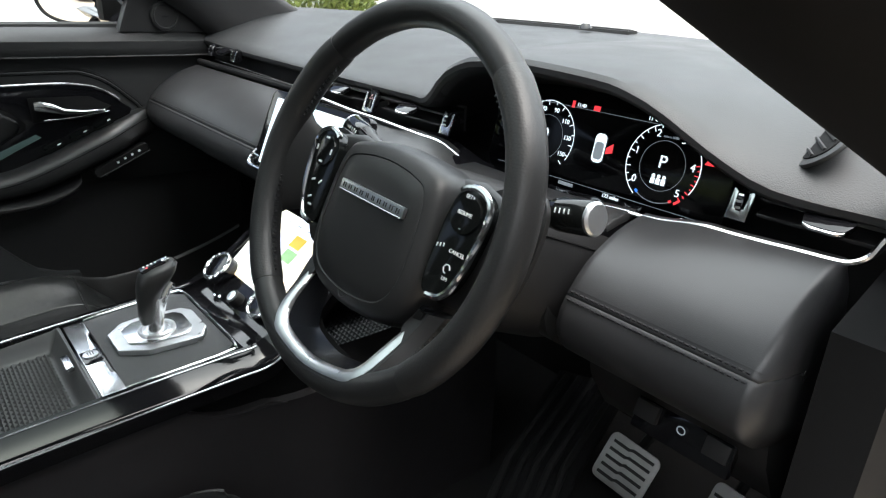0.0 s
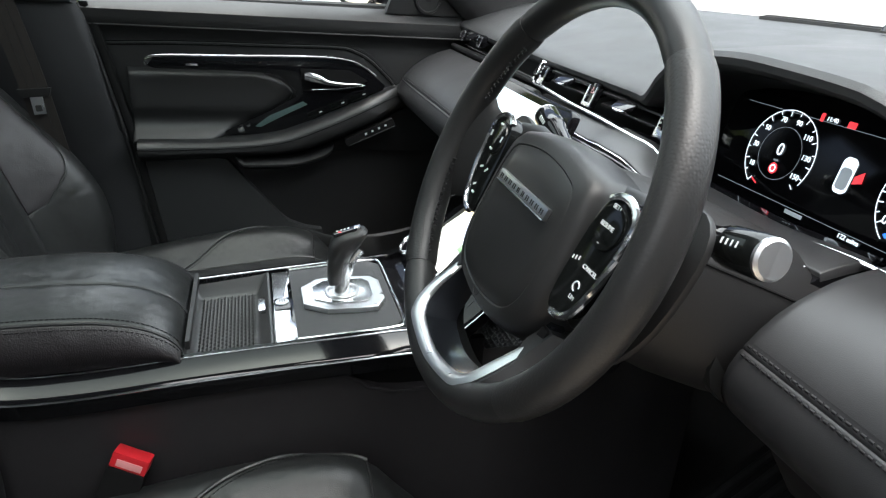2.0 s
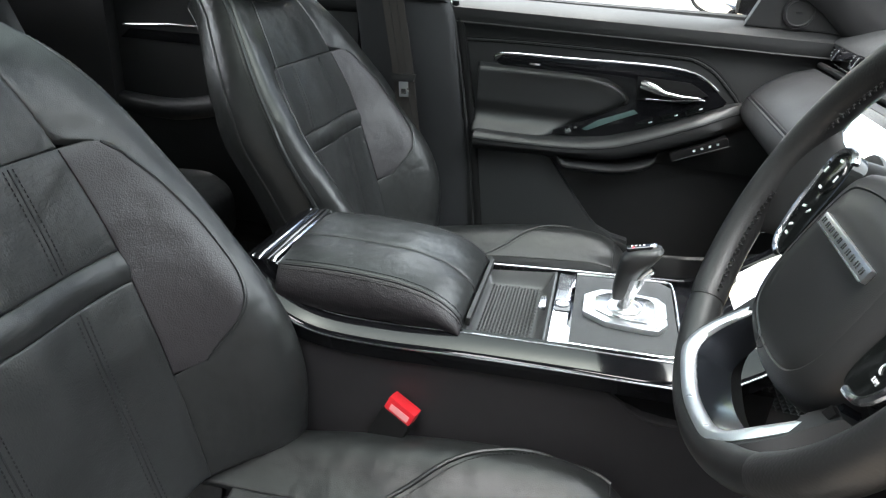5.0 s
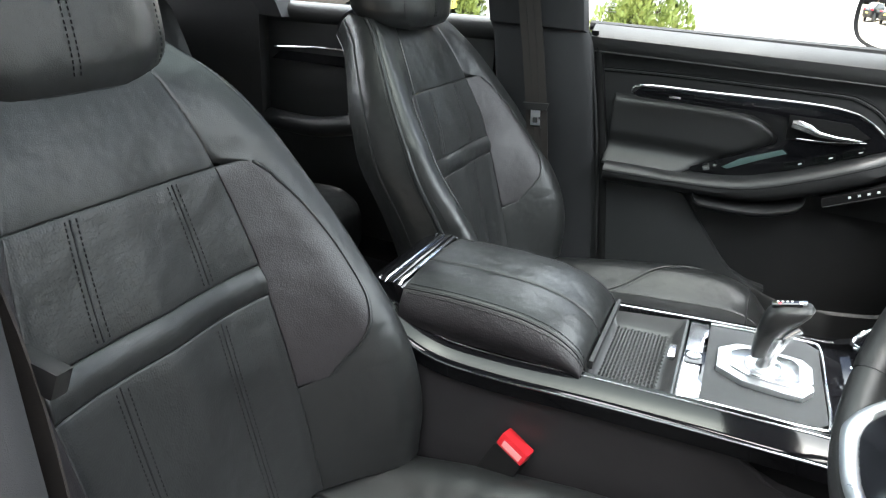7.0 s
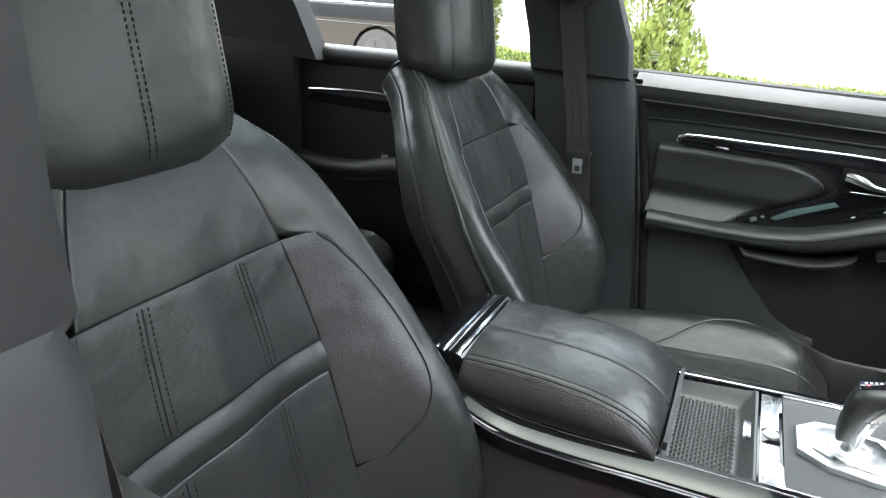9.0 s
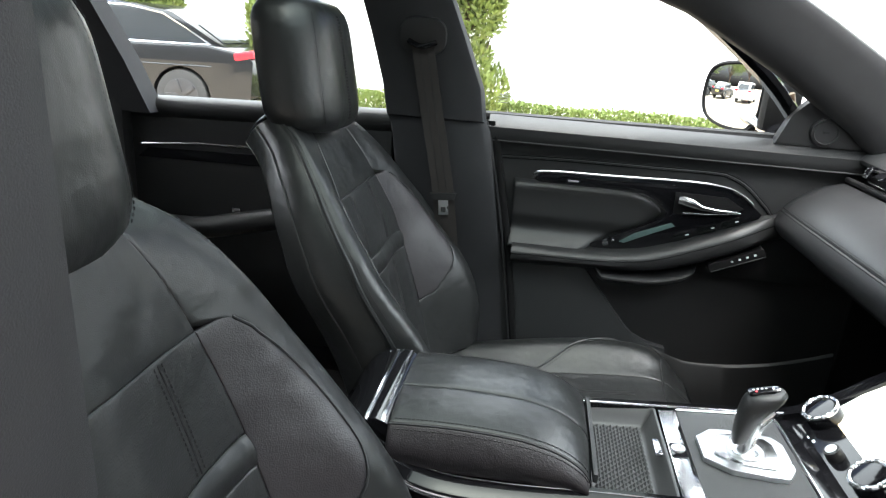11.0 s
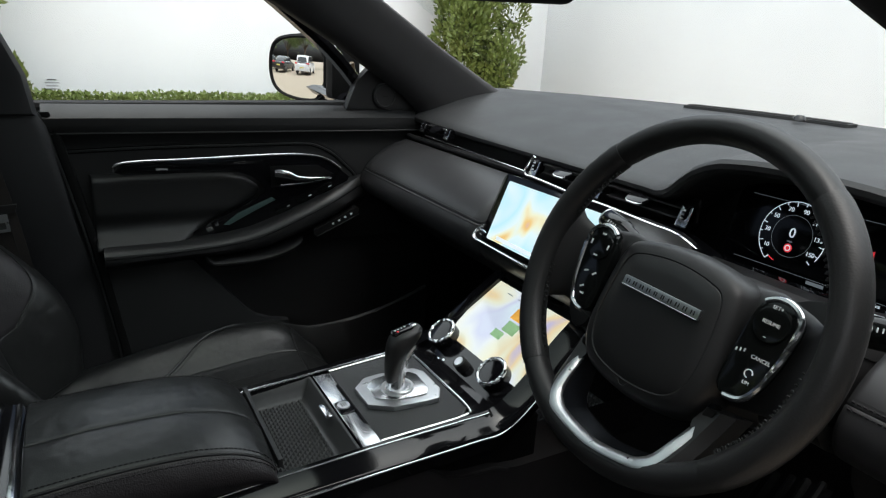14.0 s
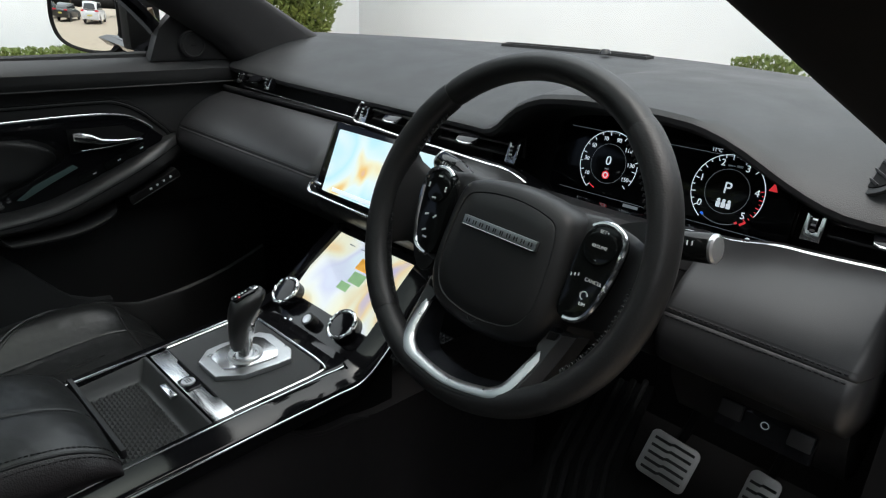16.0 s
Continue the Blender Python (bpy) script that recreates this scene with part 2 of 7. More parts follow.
LAMP = mat("tail_lamp", (0.6, 0.02, 0.03), 0.2, 0, rvar=0.05)
GLASS = bpy.data.materials.new("clear_glass")
GLASS.use_nodes = True
_nt = GLASS.node_tree
_nt.nodes.clear()
_o, _mix, _tr, _gl = (_nt.nodes.new(k) for k in ("ShaderNodeOutputMaterial", "ShaderNodeMixShader", "ShaderNodeBsdfTransparent", "ShaderNodeBsdfGlossy"))
_tr.inputs[0].default_value = (0.93, 0.96, 0.95, 1)
_gl.inputs["Roughness"].default_value = 0.0
_mix.inputs[0].default_value = 0.04
_nt.links.new(_tr.outputs[0], _mix.inputs[1])
_nt.links.new(_gl.outputs[0], _mix.inputs[2])
_nt.links.new(_mix.outputs[0], _o.inputs[0])


ROOFGLASS = GLASS.copy()
ROOFGLASS.name = "tinted_roof_glass"
for _n in ROOFGLASS.node_tree.nodes:
    if _n.type == "BSDF_TRANSPARENT":
        _n.inputs[0].default_value = (0.22, 0.25, 0.24, 1)


def build_ground():
    b = bmesh.new()
    bmesh.ops.create_grid(b, x_segments=2, y_segments=2, size=400)
    tagged(obj("ground", b, GRAVEL, False), "tan gravel car park surface", "ground", kind="structure")


build_ground()


def build_showroom():
    w = thing("wall_white", "tall white rendered wall of a building", "wall", kind="structure")
    part("side_wall", box(0.3, 12.4, 3.8, at(-9.15, 0.8, 1.9), 0.01), RENDER_WALL, w)
    part("end_wall", box(26, 0.3, 3.8, at(3.7, 7.15, 1.9), 0.01), RENDER_WALL, w)
    part("pillar", box(0.7, 0.7, 3.8, at(-10.2, -5.98, 1.9), 0.02), RENDER_WALL, w)
    # Unseen wall, added beside the driver's door to cut low side light.
    part("light_block_wall", box(0.3, 22, 3.4, at(3.0, -4.0, 1.7), 0.01), GREY_WALL, w, "unseen plain grey wall blocking side light")


build_showroom()


def leaf_cloud(rng, count, place, size, flat=0.35):
    """Many small leaf blades; place(rng) gives a point and a way outward."""
    V, Fc = [], []
    for _ in range(count):
        p, o = place(rng)
        o = (o + Vector((rng.uniform(-1, 1), rng.uniform(-1, 1), rng.uniform(-0.6, 1))) * 0.8).normalized()
        s = o.cross(Vector((rng.uniform(-1, 1), rng.uniform(-1, 1), rng.uniform(-1, 1)))).normalized()
        L = size * rng.uniform(0.6, 1.4)
        i = len(V)
        V += [p, p + o * L * 0.5 + s * L * flat, p + o * L, p + o * L * 0.5 - s * L * flat]
        Fc.append((i, i + 1, i + 2, i + 3))
    me = bpy.data.meshes.new("leaves")
    me.from_pydata([tuple(v) for v in V], [], Fc)
    return me


def conifer(x, y, h, r, seed):
    rng = random.Random(seed)
    t = thing("conifer_tree", "narrow upright green conifer beside white wall", "tree", (x, y, 0), group="conifers along the wall")
    part("trunk", tube([(0, 0, 0), (0.02, 0, h * 0.5), (0, 0, h * 0.95)], [0.07, 0.05, 0.01], 8), BARK, t)
    for k in range(14):
        a, z = rng.uniform(0, 6.28), rng.uniform(0.1, 0.8) * h
        part("limb", tube([(0, 0, z), (0.4 * r * math.cos(a), 0.4 * r * math.sin(a), z + 0.3), (0.6 * r * math.cos(a), 0.6 * r * math.sin(a), z + 0.8)], [0.025, 0.015, 0.005], 5), BARK, t)
    lobes = [(rng.uniform(0, 6.28), rng.uniform(0.05, 0.92) * h, rng.uniform(0.3, 0.75)) for _ in range(60)]

    def place(g):
        a, z, k = g.choice(lobes)
        rr = r * min(1, 1.5 * (1 - z / h) ** 0.6 + 0.15)
        c = Vector((math.cos(a) * rr * k, math.sin(a) * rr * k, z))
        d = Vector((g.gauss(0, 1), g.gauss(0, 1), g.gauss(0, 1))).normalized()
        q = c + Vector((d.x * rr * 0.34, d.y * rr * 0.34, d.z * 0.42)) * g.uniform(0.75, 1.05)
        return q, Vector((d.x, d.y, d.z + 0.9))
    me = leaf_cloud(rng, 36000, place, 0.075, 0.24)
    me.materials.append(LEAF)
    cr = new("crown", me)
    cr.parent = t


for cx, cy, ch, cr_, sd in ((-8.2, -1.47, 5.0, 0.62, 3), (-8.1, 5.0, 5.0, 0.72, 5), (-8.75, -4.3, 5.2, 0.5, 7), (-10.0, -6.9, 5.2, 0.6, 9)):
    conifer(cx, cy, ch, cr_, sd)


def hedge(x0, y0, x1, y1, h, w, seed, n):
    rng = random.Random(seed)
    d = Vector((x1 - x0, y1 - y0, 0))
    nrm = Vector((-d.y, d.x, 0)).normalized()

    def place(g):
        t = g.random()
        z = h * (0.93 + 0.12 * noise.noise(Vector((t * d.length * 1.3, seed, 0)))) * g.random() ** 0.45
        s = g.uniform(-1, 1)
        return Vector((x0, y0, 0)) + d * t + nrm * w * s * 0.5 + Vector((0, 0, z)), Vector((nrm.x * s, nrm.y * s, 0.8))
    me = leaf_cloud(rng, n, place, 0.045, 0.42)
    me.materials.append(HEDGE)
    tagged(new("hedge", me), "low clipped green hedge along wall foot", "hedge", kind="stuff")


hedge(-8.5, -6.5, -8.5, 6.2, 0.50, 0.6, 11, 26000)
hedge(-2.15, 6.6, -1.5, 6.6, 0.84, 0.4, 12, 1400)


def parked_car(name, label, m, paint, tall):
    """A plain saloon or tall car: body with wheel arches, glasshouse, wheels, lamps. Length along x."""
    c = thing(name, label, "car", group="parked cars")
    c.matrix_world = m
    Wd = 1.82
    belt, roof = (1.05, 1.66) if tall else (0.96, 1.44)
    top = [(-2.33, 0.62), (-2.34, 0.8), (-2.28, belt - 0.06), (-1.75, belt + 0.02), (-1.0, belt), (0.9, belt - 0.02), (1.9, belt - 0.16), (2.3, belt - 0.3), (2.36, 0.6)]
    low = [(2.34, 0.32), (1.85, 0.28)]
    arch = lambda cx: [(cx + 0.37 * math.cos(a), 0.33 + 0.37 * math.sin(a)) for a in [math.pi * k / 8 for k in range(9)]]
    outline = top + low + arch(1.42) + [(0.9, 0.26), (-0.9, 0.26)] + arch(-1.4) + [(-1.85, 0.28), (-2.3, 0.34)]
    M = Matrix(((1, 0, 0, 0), (0, 0, -1, 0), (0, 1, 0, 0), (0, 0, 0, 1)))
    part("body", prism(outline, Wd, Matrix.Translation((0, Wd / 2, 0)) @ M, 0.06), paint, c)
    gh = [(-1.95, belt - 0.02), (-1.25, roof - 0.08), (-0.75, roof), (0.25, roof), (0.55, roof - 0.06), (1.25, belt - 0.04)] if not tall else [(-2.2, belt), (-1.95, roof - 0.05), (-1.6, roof), (0.3, roof), (0.6, roof - 0.06), (1.3, belt)]
    part("glasshouse", prism(gh, Wd * 0.8, Matrix.Translation((0, Wd * 0.4, 0)) @ M, 0.09), paint, c)
    for s in (-1, 1):
        gy = s * Wd * 0.402
        win = [(lerp(x, -0.3, 0.12), lerp(z, belt + 0.2, 0.16)) for x, z in gh]
        part("side_window", prism(win, 0.01, Matrix.Translation((0, gy + 0.005, 0)) @ M, 0.003), CARGLASS, c)
        part("window_trim", tube([(x, gy + s * 0.006, z) for x, z in win], 0.014, 6, True), CHROME, c, "bright chrome window line")
        part("tail_lamp", box(0.26, 0.36, 0.1, at(-2.22, s * 0.735, belt - 0.08, 0, 12), 0.03), LAMP, c)
        part("sill_line", tube([(-1.8, s * 0.913, 0.72), (1.7, s * 0.913, 0.70)], 0.01, 6), paint, c)
        for wx in (-1.4, 1.42):
            wh = part("wheel", cyl(0.33, 0.33, 0.22, at(wx, s * 0.8, 0.33, 90), 32, 0.03), TYRE, c)
            part("rim", cyl(0.23, 0.2, 0.02, at(wx, s * 0.915, 0.33, 90), 24, 0.01), WHEELDARK, wh)
            for k in range(5):
                a = radians(72 * k)
                part("spoke", box(0.2, 0.03, 0.06, at(wx, s * 0.927, 0.33) @ Matrix.Rotation(a, 4, "Y") @ at(0.11, 0, 0), 0.01), WHEELDARK, wh)
    part("rear_window", prism([(-0.6, 0), (0.6, 0), (0.52, 0.42), (-0.52, 0.42)], 0.01, basis((-1.86 if not tall else -2.21, 0, belt + 0.04), (0, -1, 0), (0.7 if not tall else 0.35, 0, 0.42 if not tall else 1)), 0.004), CARGLASS, c)
    part("number_plate", box(0.012, 0.5, 0.11, at(-2.36, 0, 0.66), 0.004), mat("plate_yellow", (0.7, 0.6, 0.15), 0.5), c)
    return c


parked_car("saloon_car", "shiny black saloon car with chrome window line", at(-8.0, -6.45, 0, 0, 0, -84), GREYCAR, False)
parked_car("tall_car", "white tall family car parked on gravel", at(-3.4, -17, 0, 0, 0, -86), WHITECAR, True)
parked_car("saloon_car", "dark grey saloon car parked on gravel", at(-7.0, -18, 0, 0, 0, -84), GREYCAR, False)
parked_car("saloon_car", "black saloon car parked on gravel", at(-10.2, -19, 0, 0, 0, -80), GREYCAR, False)


def broad_tree(x, y, h, seed):
    rng = random.Random(seed)
    t = thing("broadleaf_tree", "yellowing broadleaf tree behind the car park", "tree", (x, y, 0), group="trees behind the car park")
    part("trunk", tube([(0, 0, 0), (0.1, 0, h * 0.35), (0, 0.1, h * 0.7)], [0.18, 0.14, 0.05], 8), BARK, t)
    tips = []
    for k in range(9):
        a = 2 * math.pi * k / 9 + rng.random()
        e = Vector((math.cos(a) * h * 0.28, math.sin(a) * h * 0.28, h * rng.uniform(0.55, 0.9)))
        part("limb", tube([(0.05, 0, h * 0.35), e * 0.6 + Vector((0, 0, h * 0.15)), e], [0.08, 0.05, 0.015], 6), BARK, t)
        tips.append(e)

    def place(g):
        c = g.choice(tips)
        d = Vector((g.gauss(0, 1), g.gauss(0, 1), g.gauss(0, 0.8)))
        return c + d * h * 0.09, d
    me = leaf_cloud(rng, 5000, place, 0.22, 0.4)
    me.materials.append(HEDGE)
    cr = new("crown", me)
    cr.parent = t


for i in range(6):
    broad_tree(-16 + 5.2 * i, -30 - 2 * (i % 2), 6.0 + (i % 3), 40 + i)


# ---------------- car shell ----------------
def build_shell():
    s = thing("car_body", "black car body shell with dark headlining", "car body", kind="structure")
    part("floor_pan", box(1.42, 3.2, 0.04, at(0, -0.55, 0.42), 0.005), CARPET, s)
    part("bulkhead", box(1.42, 0.04, 0.8, at(0, 0.82, 0.78), 0.005), CARPET, s)
    rz = lambda x, y: 1.60 - 0.06 * (x / 0.56) ** 2 - 0.10 * max(0, (y + 0.35) / 0.5) ** 2

    def lining(x0, x1, y0, y1, nx, ny):
        low = [[Vector((lerp(x0, x1, i / nx), lerp(y0, y1, j / ny), rz(lerp(x0, x1, i / nx), lerp(y0, y1, j / ny)))) for i in range(nx + 1)] for j in range(ny + 1)]
        top = [[p + Vector((0, 0, 0.045)) for p in r] for r in low]
        return loft([a + b[::-1] for a, b in zip(low, top)])
    part("headlining", lining(-0.57, 0.57, 0.02, -0.12, 12, 4), HEAD, s)
    part("headlining", lining(-0.57, 0.57, -0.82, -2.05, 12, 8), HEAD, s)
    for sx in (-1, 1):
        part("headlining", lining(sx * 0.43, sx * 0.57, -0.12, -0.82, 3, 10), HEAD, s)
    gl = loft([[(x, y, rz(x, y) + 0.03) for x in [-0.43 + 0.86 * i / 8 for i in range(9)]] for y in (-0.12, -0.35, -0.6, -0.82)], closed=False)
    part("roof_glass", gl, ROOFGLASS, s, "tinted panoramic roof glass")
    part("rear_wall", box(1.4, 0.05, 0.75, at(0, -2.05, 0.85), 0.01), CARPET, s)
    for sx in (-1, 1):
        part("outer_sill", box(0.12, 2.6, 0.16, at(sx * 0.80, -0.7, 0.42), 0.03), PAINT, s)
        part("sill_trim", box(0.10, 1.2, 0.03, at(sx * 0.72, -0.05, 0.505), 0.008), PLASTIC, s)
        # front pillar, broad at its foot
        rings = []
        if sx < 0:
            for y, z, xo, wy in ((0.60, 1.10, 0.70, 0.17), (0.46, 1.185, 0.69, 0.13), (0.33, 1.262, 0.672, 0.105), (0.15, 1.365, 0.645, 0.10), (-0.05, 1.468, 0.61, 0.10), (-0.25, 1.545, 0.575, 0.11)):
                n = Vector((0, 0.5, 0.87))
                ring = []
                for a in [2 * math.pi * j / 16 for j in range(16)]:
                    ca, sa = math.cos(a), math.sin(a)
                    ring.append(Vector((sx * (xo + 0.04 * ca), y, z)) + n * (wy * (0.3 if sa > 0 else 1.0) * math.copysign(abs(sa) ** 0.7, sa)) + Vector((sx * -0.02 * sa, 0, 0)))
                rings.append(ring)
        else:
            e0, e1 = Vector((0.707, 0.374, 1.10)), Vector((0.459, -0.413, 1.50))
            for k in range(9):
                p = e0.lerp(e1, k / 8)
                sec = smooth_path([(0, 0, 0), (0.03, 0.05, 0.02), (0.09, 0.10, 0.05), (0.15, 0.06, 0.06), (0.16, -0.02, 0.03), (0.10, -0.05, 0.0), (0.03, -0.03, -0.005)], 3, True)
                rings.append([p + q for q in sec])
        # Driver's pillar is the same trim with its shade put into the colour.
        part("front_pillar", loft(rings), FRONT_PILLAR if sx < 0 else SHADE, s, "front pillar, grey cloth, darkened for shade on driver side")
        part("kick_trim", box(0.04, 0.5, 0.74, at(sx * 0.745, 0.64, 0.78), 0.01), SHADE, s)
        # roof rail
        part("roof_rail", tube(smooth_path([(sx * 0.575, -0.2, 1.535), (sx * 0.60, -0.5, 1.56), (sx * 0.605, -1.0, 1.56), (sx * 0.57, -1.7, 1.5), (sx * 0.55, -2.0, 1.4)], 5), 0.055, 10), PILLAR, s)
        # Extra rail, out of view, added to keep sky light off the headrest.
        if sx > 0:
            part("headrest_shade_rail", tube(smooth_path([(0.55, -0.36, 1.50), (0.60, -0.55, 1.515), (0.63, -0.80, 1.51), (0.63, -1.2, 1.49), (0.60, -1.6, 1.45)], 5), 0.05, 10), PILLAR, s, "unseen dark rail added to shade the headrest")
        part("quarter_panel", box(0.05, 0.72, 0.72, at(sx * 0.70, -1.72, 0.80), 0.02), PLASTIC, s)
        part("rear_pillar", loft([[(sx * (xx + dx), y0 + dy, z) for dx, dy in ((0, 0), (0.05, 0.01), (0.06, -0.3), (0.06, -0.7), (0, -0.7), (0, -0.3))] for xx, y0, z in ((0.68, -1.29, 1.08), (0.66, -1.335, 1.2), (0.62, -1.40, 1.36), (0.57, -1.47, 1.53))]), PILLAR, s)
        # centre pillar: lower box and upper padded part
        rings = []
        for y0, y1, z, x in ((-0.35, -0.58, 0.46, 0.715), (-0.375, -0.62, 0.60, 0.71), (-0.415, -0.66, 0.86, 0.70), (-0.425, -0.67, 0.875, 0.692), (-0.465, -0.70, 1.105, 0.682), (-0.475, -0.71, 1.125, 0.684), (-0.48, -0.71, 1.13, 0.672), (-0.49, -0.72, 1.2, 0.664), (-0.53, -0.745, 1.30, 0.65), (-0.60, -0.79, 1.47, 0.61), (-0.63, -0.81, 1.56, 0.585)):
            ring = [Vector((sx * (x + dx), lerp(y0, y1, k) + (curve([(0.4, -0.04), (0.86, -0.04), (1.12, -0.025), (1.2, -0.01), (1.3, 0.028), (1.56, 0.09)], z) if sx > 0 else 0.0), z)) + Vector((-curve([(0.4, 0.05), (0.86, 0.075), (1.12, 0.072), (1.2, 0.056), (1.3, 0.042), (1.56, 0.0)], z) if sx > 0 else 0.0, 0, 0)) for dx, k in ((0.10 if sx < 0 else 0.18, 0.2 if sx < 0 else 0.05), (0.055, 0.05 if sx < 0 else 0.0), (0.025, 0.0), (0.008, 0.03), (0.0, 0.10), (0.0, 0.5), (0.0, 0.93), (0.005, 0.98), (0.02, 1.0), (0.10, 1.0))]
            rings.append(ring)
        part("centre_pillar", loft(rings), PILLAR, s, "grey-black cloth-textured centre pillar trim")
        if sx < 0:
            gap = [(-0.35, 0.46), (-0.375, 0.60), (-0.415, 0.86), (-0.462, 1.08), (-0.478, 1.13)]
            part("door_gap", loft([[(-0.728, y - 0.004, z), (-0.703, y + 0.002, z), (-0.701, y + 0.010, z), (-0.704, y + 0.017, z), (-0.735, y + 0.019, z)] for y, z in gap]), SHADE, s, "black shut line seal of the door")
            part("pillar_lip", tube(smooth_path([(-0.702, y - 0.004, z) for y, z in gap], 4), 0.0035, 8), PLASTIC, s)
        part("door_seal", tube(smooth_path([(x, y + (0.02 if sx > 0 else -0.05), z) for x, y, z in [(sx * 0.765, -0.345, 0.50), (sx * 0.755, -0.41, 0.86), (sx * 0.74, -0.462, 1.12), (sx * 0.715, -0.51, 1.30), (sx * 0.66, -0.60, 1.52)]], 5), 0.012, 8), RUBBER, s)
        part("pillar_skin", tube(smooth_path([(x, y + (-0.02 if sx > 0 else -0.06), z) for x, y, z in [(sx * 0.80, -0.36, 0.50), (sx * 0.795, -0.425, 0.86), (sx * 0.78, -0.475, 1.12), (sx * 0.75, -0.525, 1.30), (sx * 0.69, -0.61, 1.52)]], 5), 0.03, 10), PAINT, s, "black painted pillar edge")
    # glass
    def pane(name, pts, lab):
        b = bmesh.new()
        b.faces.new([b.verts.new(p) for p in pts])
        o = part(name, b, GLASS, s, lab, False)
        o.visible_shadow = False
        return o
    rows = [[(x, y_glass(x) * 1.0 + (0.03 - (y_glass(x) + 0.03)) * k + 0.0, lerp(1.195, 1.53, k)) for x in [-0.66 + 1.32 * i / 12 for i in range(13)]] for k in (0, 0.33, 0.66, 1.0)]
    rows = [[(x * lerp(1, 0.86, k / 3), y, z) for x, y, z in r] for k, r in enumerate(rows)]
    ws = part("windscreen", loft(rows, closed=False), GLASS, s, "clear curved windscreen glass")
    ws.visible_shadow = False
    for sx in (-1,):
        pane("door_glass", [(sx * 0.765, -0.50, 1.10), (sx * 0.765, 0.24, 1.12), (sx * 0.72, 0.16, 1.28), (sx * 0.66, -0.1, 1.43), (sx * 0.62, -0.3, 1.52), (sx * 0.625, -0.64, 1.53)], "clear side window glass")
        pane("door_glass", [(sx * 0.765, -1.46, 1.10), (sx * 0.765, -0.73, 1.10), (sx * 0.625, -0.82, 1.53), (sx * 0.61, -1.62, 1.48)], "clear side window glass")

    # etched maker's marks on the glass, as plain bars
    etch = mat("etched_mark", (0.35, 0.36, 0.36), 0.8)
    tilt = -math.degrees(math.atan2(0.145, 0.42))
    for k, (w_, h_) in enumerate(((0.016, 0.003), (0.024, 0.002), (0.02, 0.002), (0.024, 0.002))):
        part("glass_mark", box(0.0004, w_, h_, at(-0.7355 - 0.0021 * k, -0.45, 1.188 - 0.006 * k, 0, -tilt, 0), 0.0001), etch, s, "small etched bars on glass")


build_shell()


# ---------------- dashboard ----------------
def profile(pts, n=10):
    """A function of v in 0..1 along a smooth line through (y, z) points, by length."""
    P = smooth_path([(0, y, z) for y, z in pts], n)
    L = [0.0]
    for a, b in zip(P, P[1:]):
        L.append(L[-1] + (b - a).length)

    def g(v):
        s = v * L[-1]
        if v <= 0:
            d = P[1] - P[0]
            return P[0] + d * (s / max(d.length, 1e-9))
        if v >= 1:
            d = P[-1] - P[-2]
            return P[-1] + d * ((s - L[-1]) / max(d.length, 1e-9))
        for i in range(len(P) - 1):
            if s <= L[i + 1]:
                return P[i].lerp(P[i + 1], (s - L[i]) / max(L[i + 1] - L[i], 1e-9))
        return P[-1]
    return g


def stitches(path, step=0.0055, r=0.0006, bm=None, off=(0, 0, 0)):
    """A row of thread stitches along a path."""
    P = [Vector(p) + Vector(off) for p in path]
    b = bm or bmesh.new()
    carry = 0.0
    for a, c in zip(P, P[1:]):
        d = c - a
        L = d.length
        if L < 1e-6:
            continue
        s = step - carry
        while s < L:
            p0, p1 = a + d * ((s - step * 0.6) / L), a + d * (s / L)
            t = (p1 - p0).normalized()
            sd = t.cross(Vector((0.1, 0.2, 0.97))).normalized() * r
            up = sd.cross(t).normalized() * r
            q = [b.verts.new(p0 + sd), b.verts.new(p0 + up), b.verts.new(p0 - sd), b.verts.new(p0 - up), b.verts.new(p1 + sd), b.verts.new(p1 + up), b.verts.new(p1 - sd), b.verts.new(p1 - up)]
            for i in range(4):
                j = (i + 1) % 4
                b.faces.new((q[i], q[j], q[4 + j], q[4 + i]))
            s += step
        carry = L - (s - step)
    return b


def text_mesh(txt, size, m, material, parent, name="lettering", label="", depth=0.0003, align="CENTER"):
    c = bpy.data.curves.new("t", "FONT")
    c.body, c.size, c.extrude = txt, size, depth
    c.align_x, c.align_y = align, "CENTER"
    o = bpy.data.objects.new("t", c)
    scene.collection.objects.link(o)
    me = bpy.data.meshes.new_from_object(o)
    bpy.data.objects.remove(o)
    bpy.data.curves.remove(c)
    me.transform(m)
    me.materials.clear()
    me.materials.append(material)
    ob = new(name, me)
    ob.parent = parent
    if label:
        ob["label"] = label
    return ob


def smooth_outline(pts, n=3):
    """A rounded outline in x, y through the points."""
    return [(p.x, p.y) for p in smooth_path([(x, y, 0) for x, y in pts], n, True)]


def glow(name, col, s):
    return mat(name, col, 0.4, emit=(*col, s))


G_WHITE = glow("display_white", (0.85, 0.9, 0.95), 0.5)
G_GREY = glow("display_grey", (0.25, 0.27, 0.29), 0.3)
G_RED = glow("display_red", (0.8, 0.04, 0.05), 0.5)
G_BLUE = glow("display_blue", (0.05, 0.2, 0.9), 0.5)
G_YEL = glow("display_yellow", (0.7, 0.75, 0.05), 0.45)
G_GREEN = glow("display_green", (0.25, 0.42, 0.2), 0.4)
G_AMBER = glow("display_amber", (0.85, 0.4, 0.05), 0.45)
PRINT_RED = mat("pale_red_print", (0.75, 0.4, 0.4), 0.5, rvar=0.05)
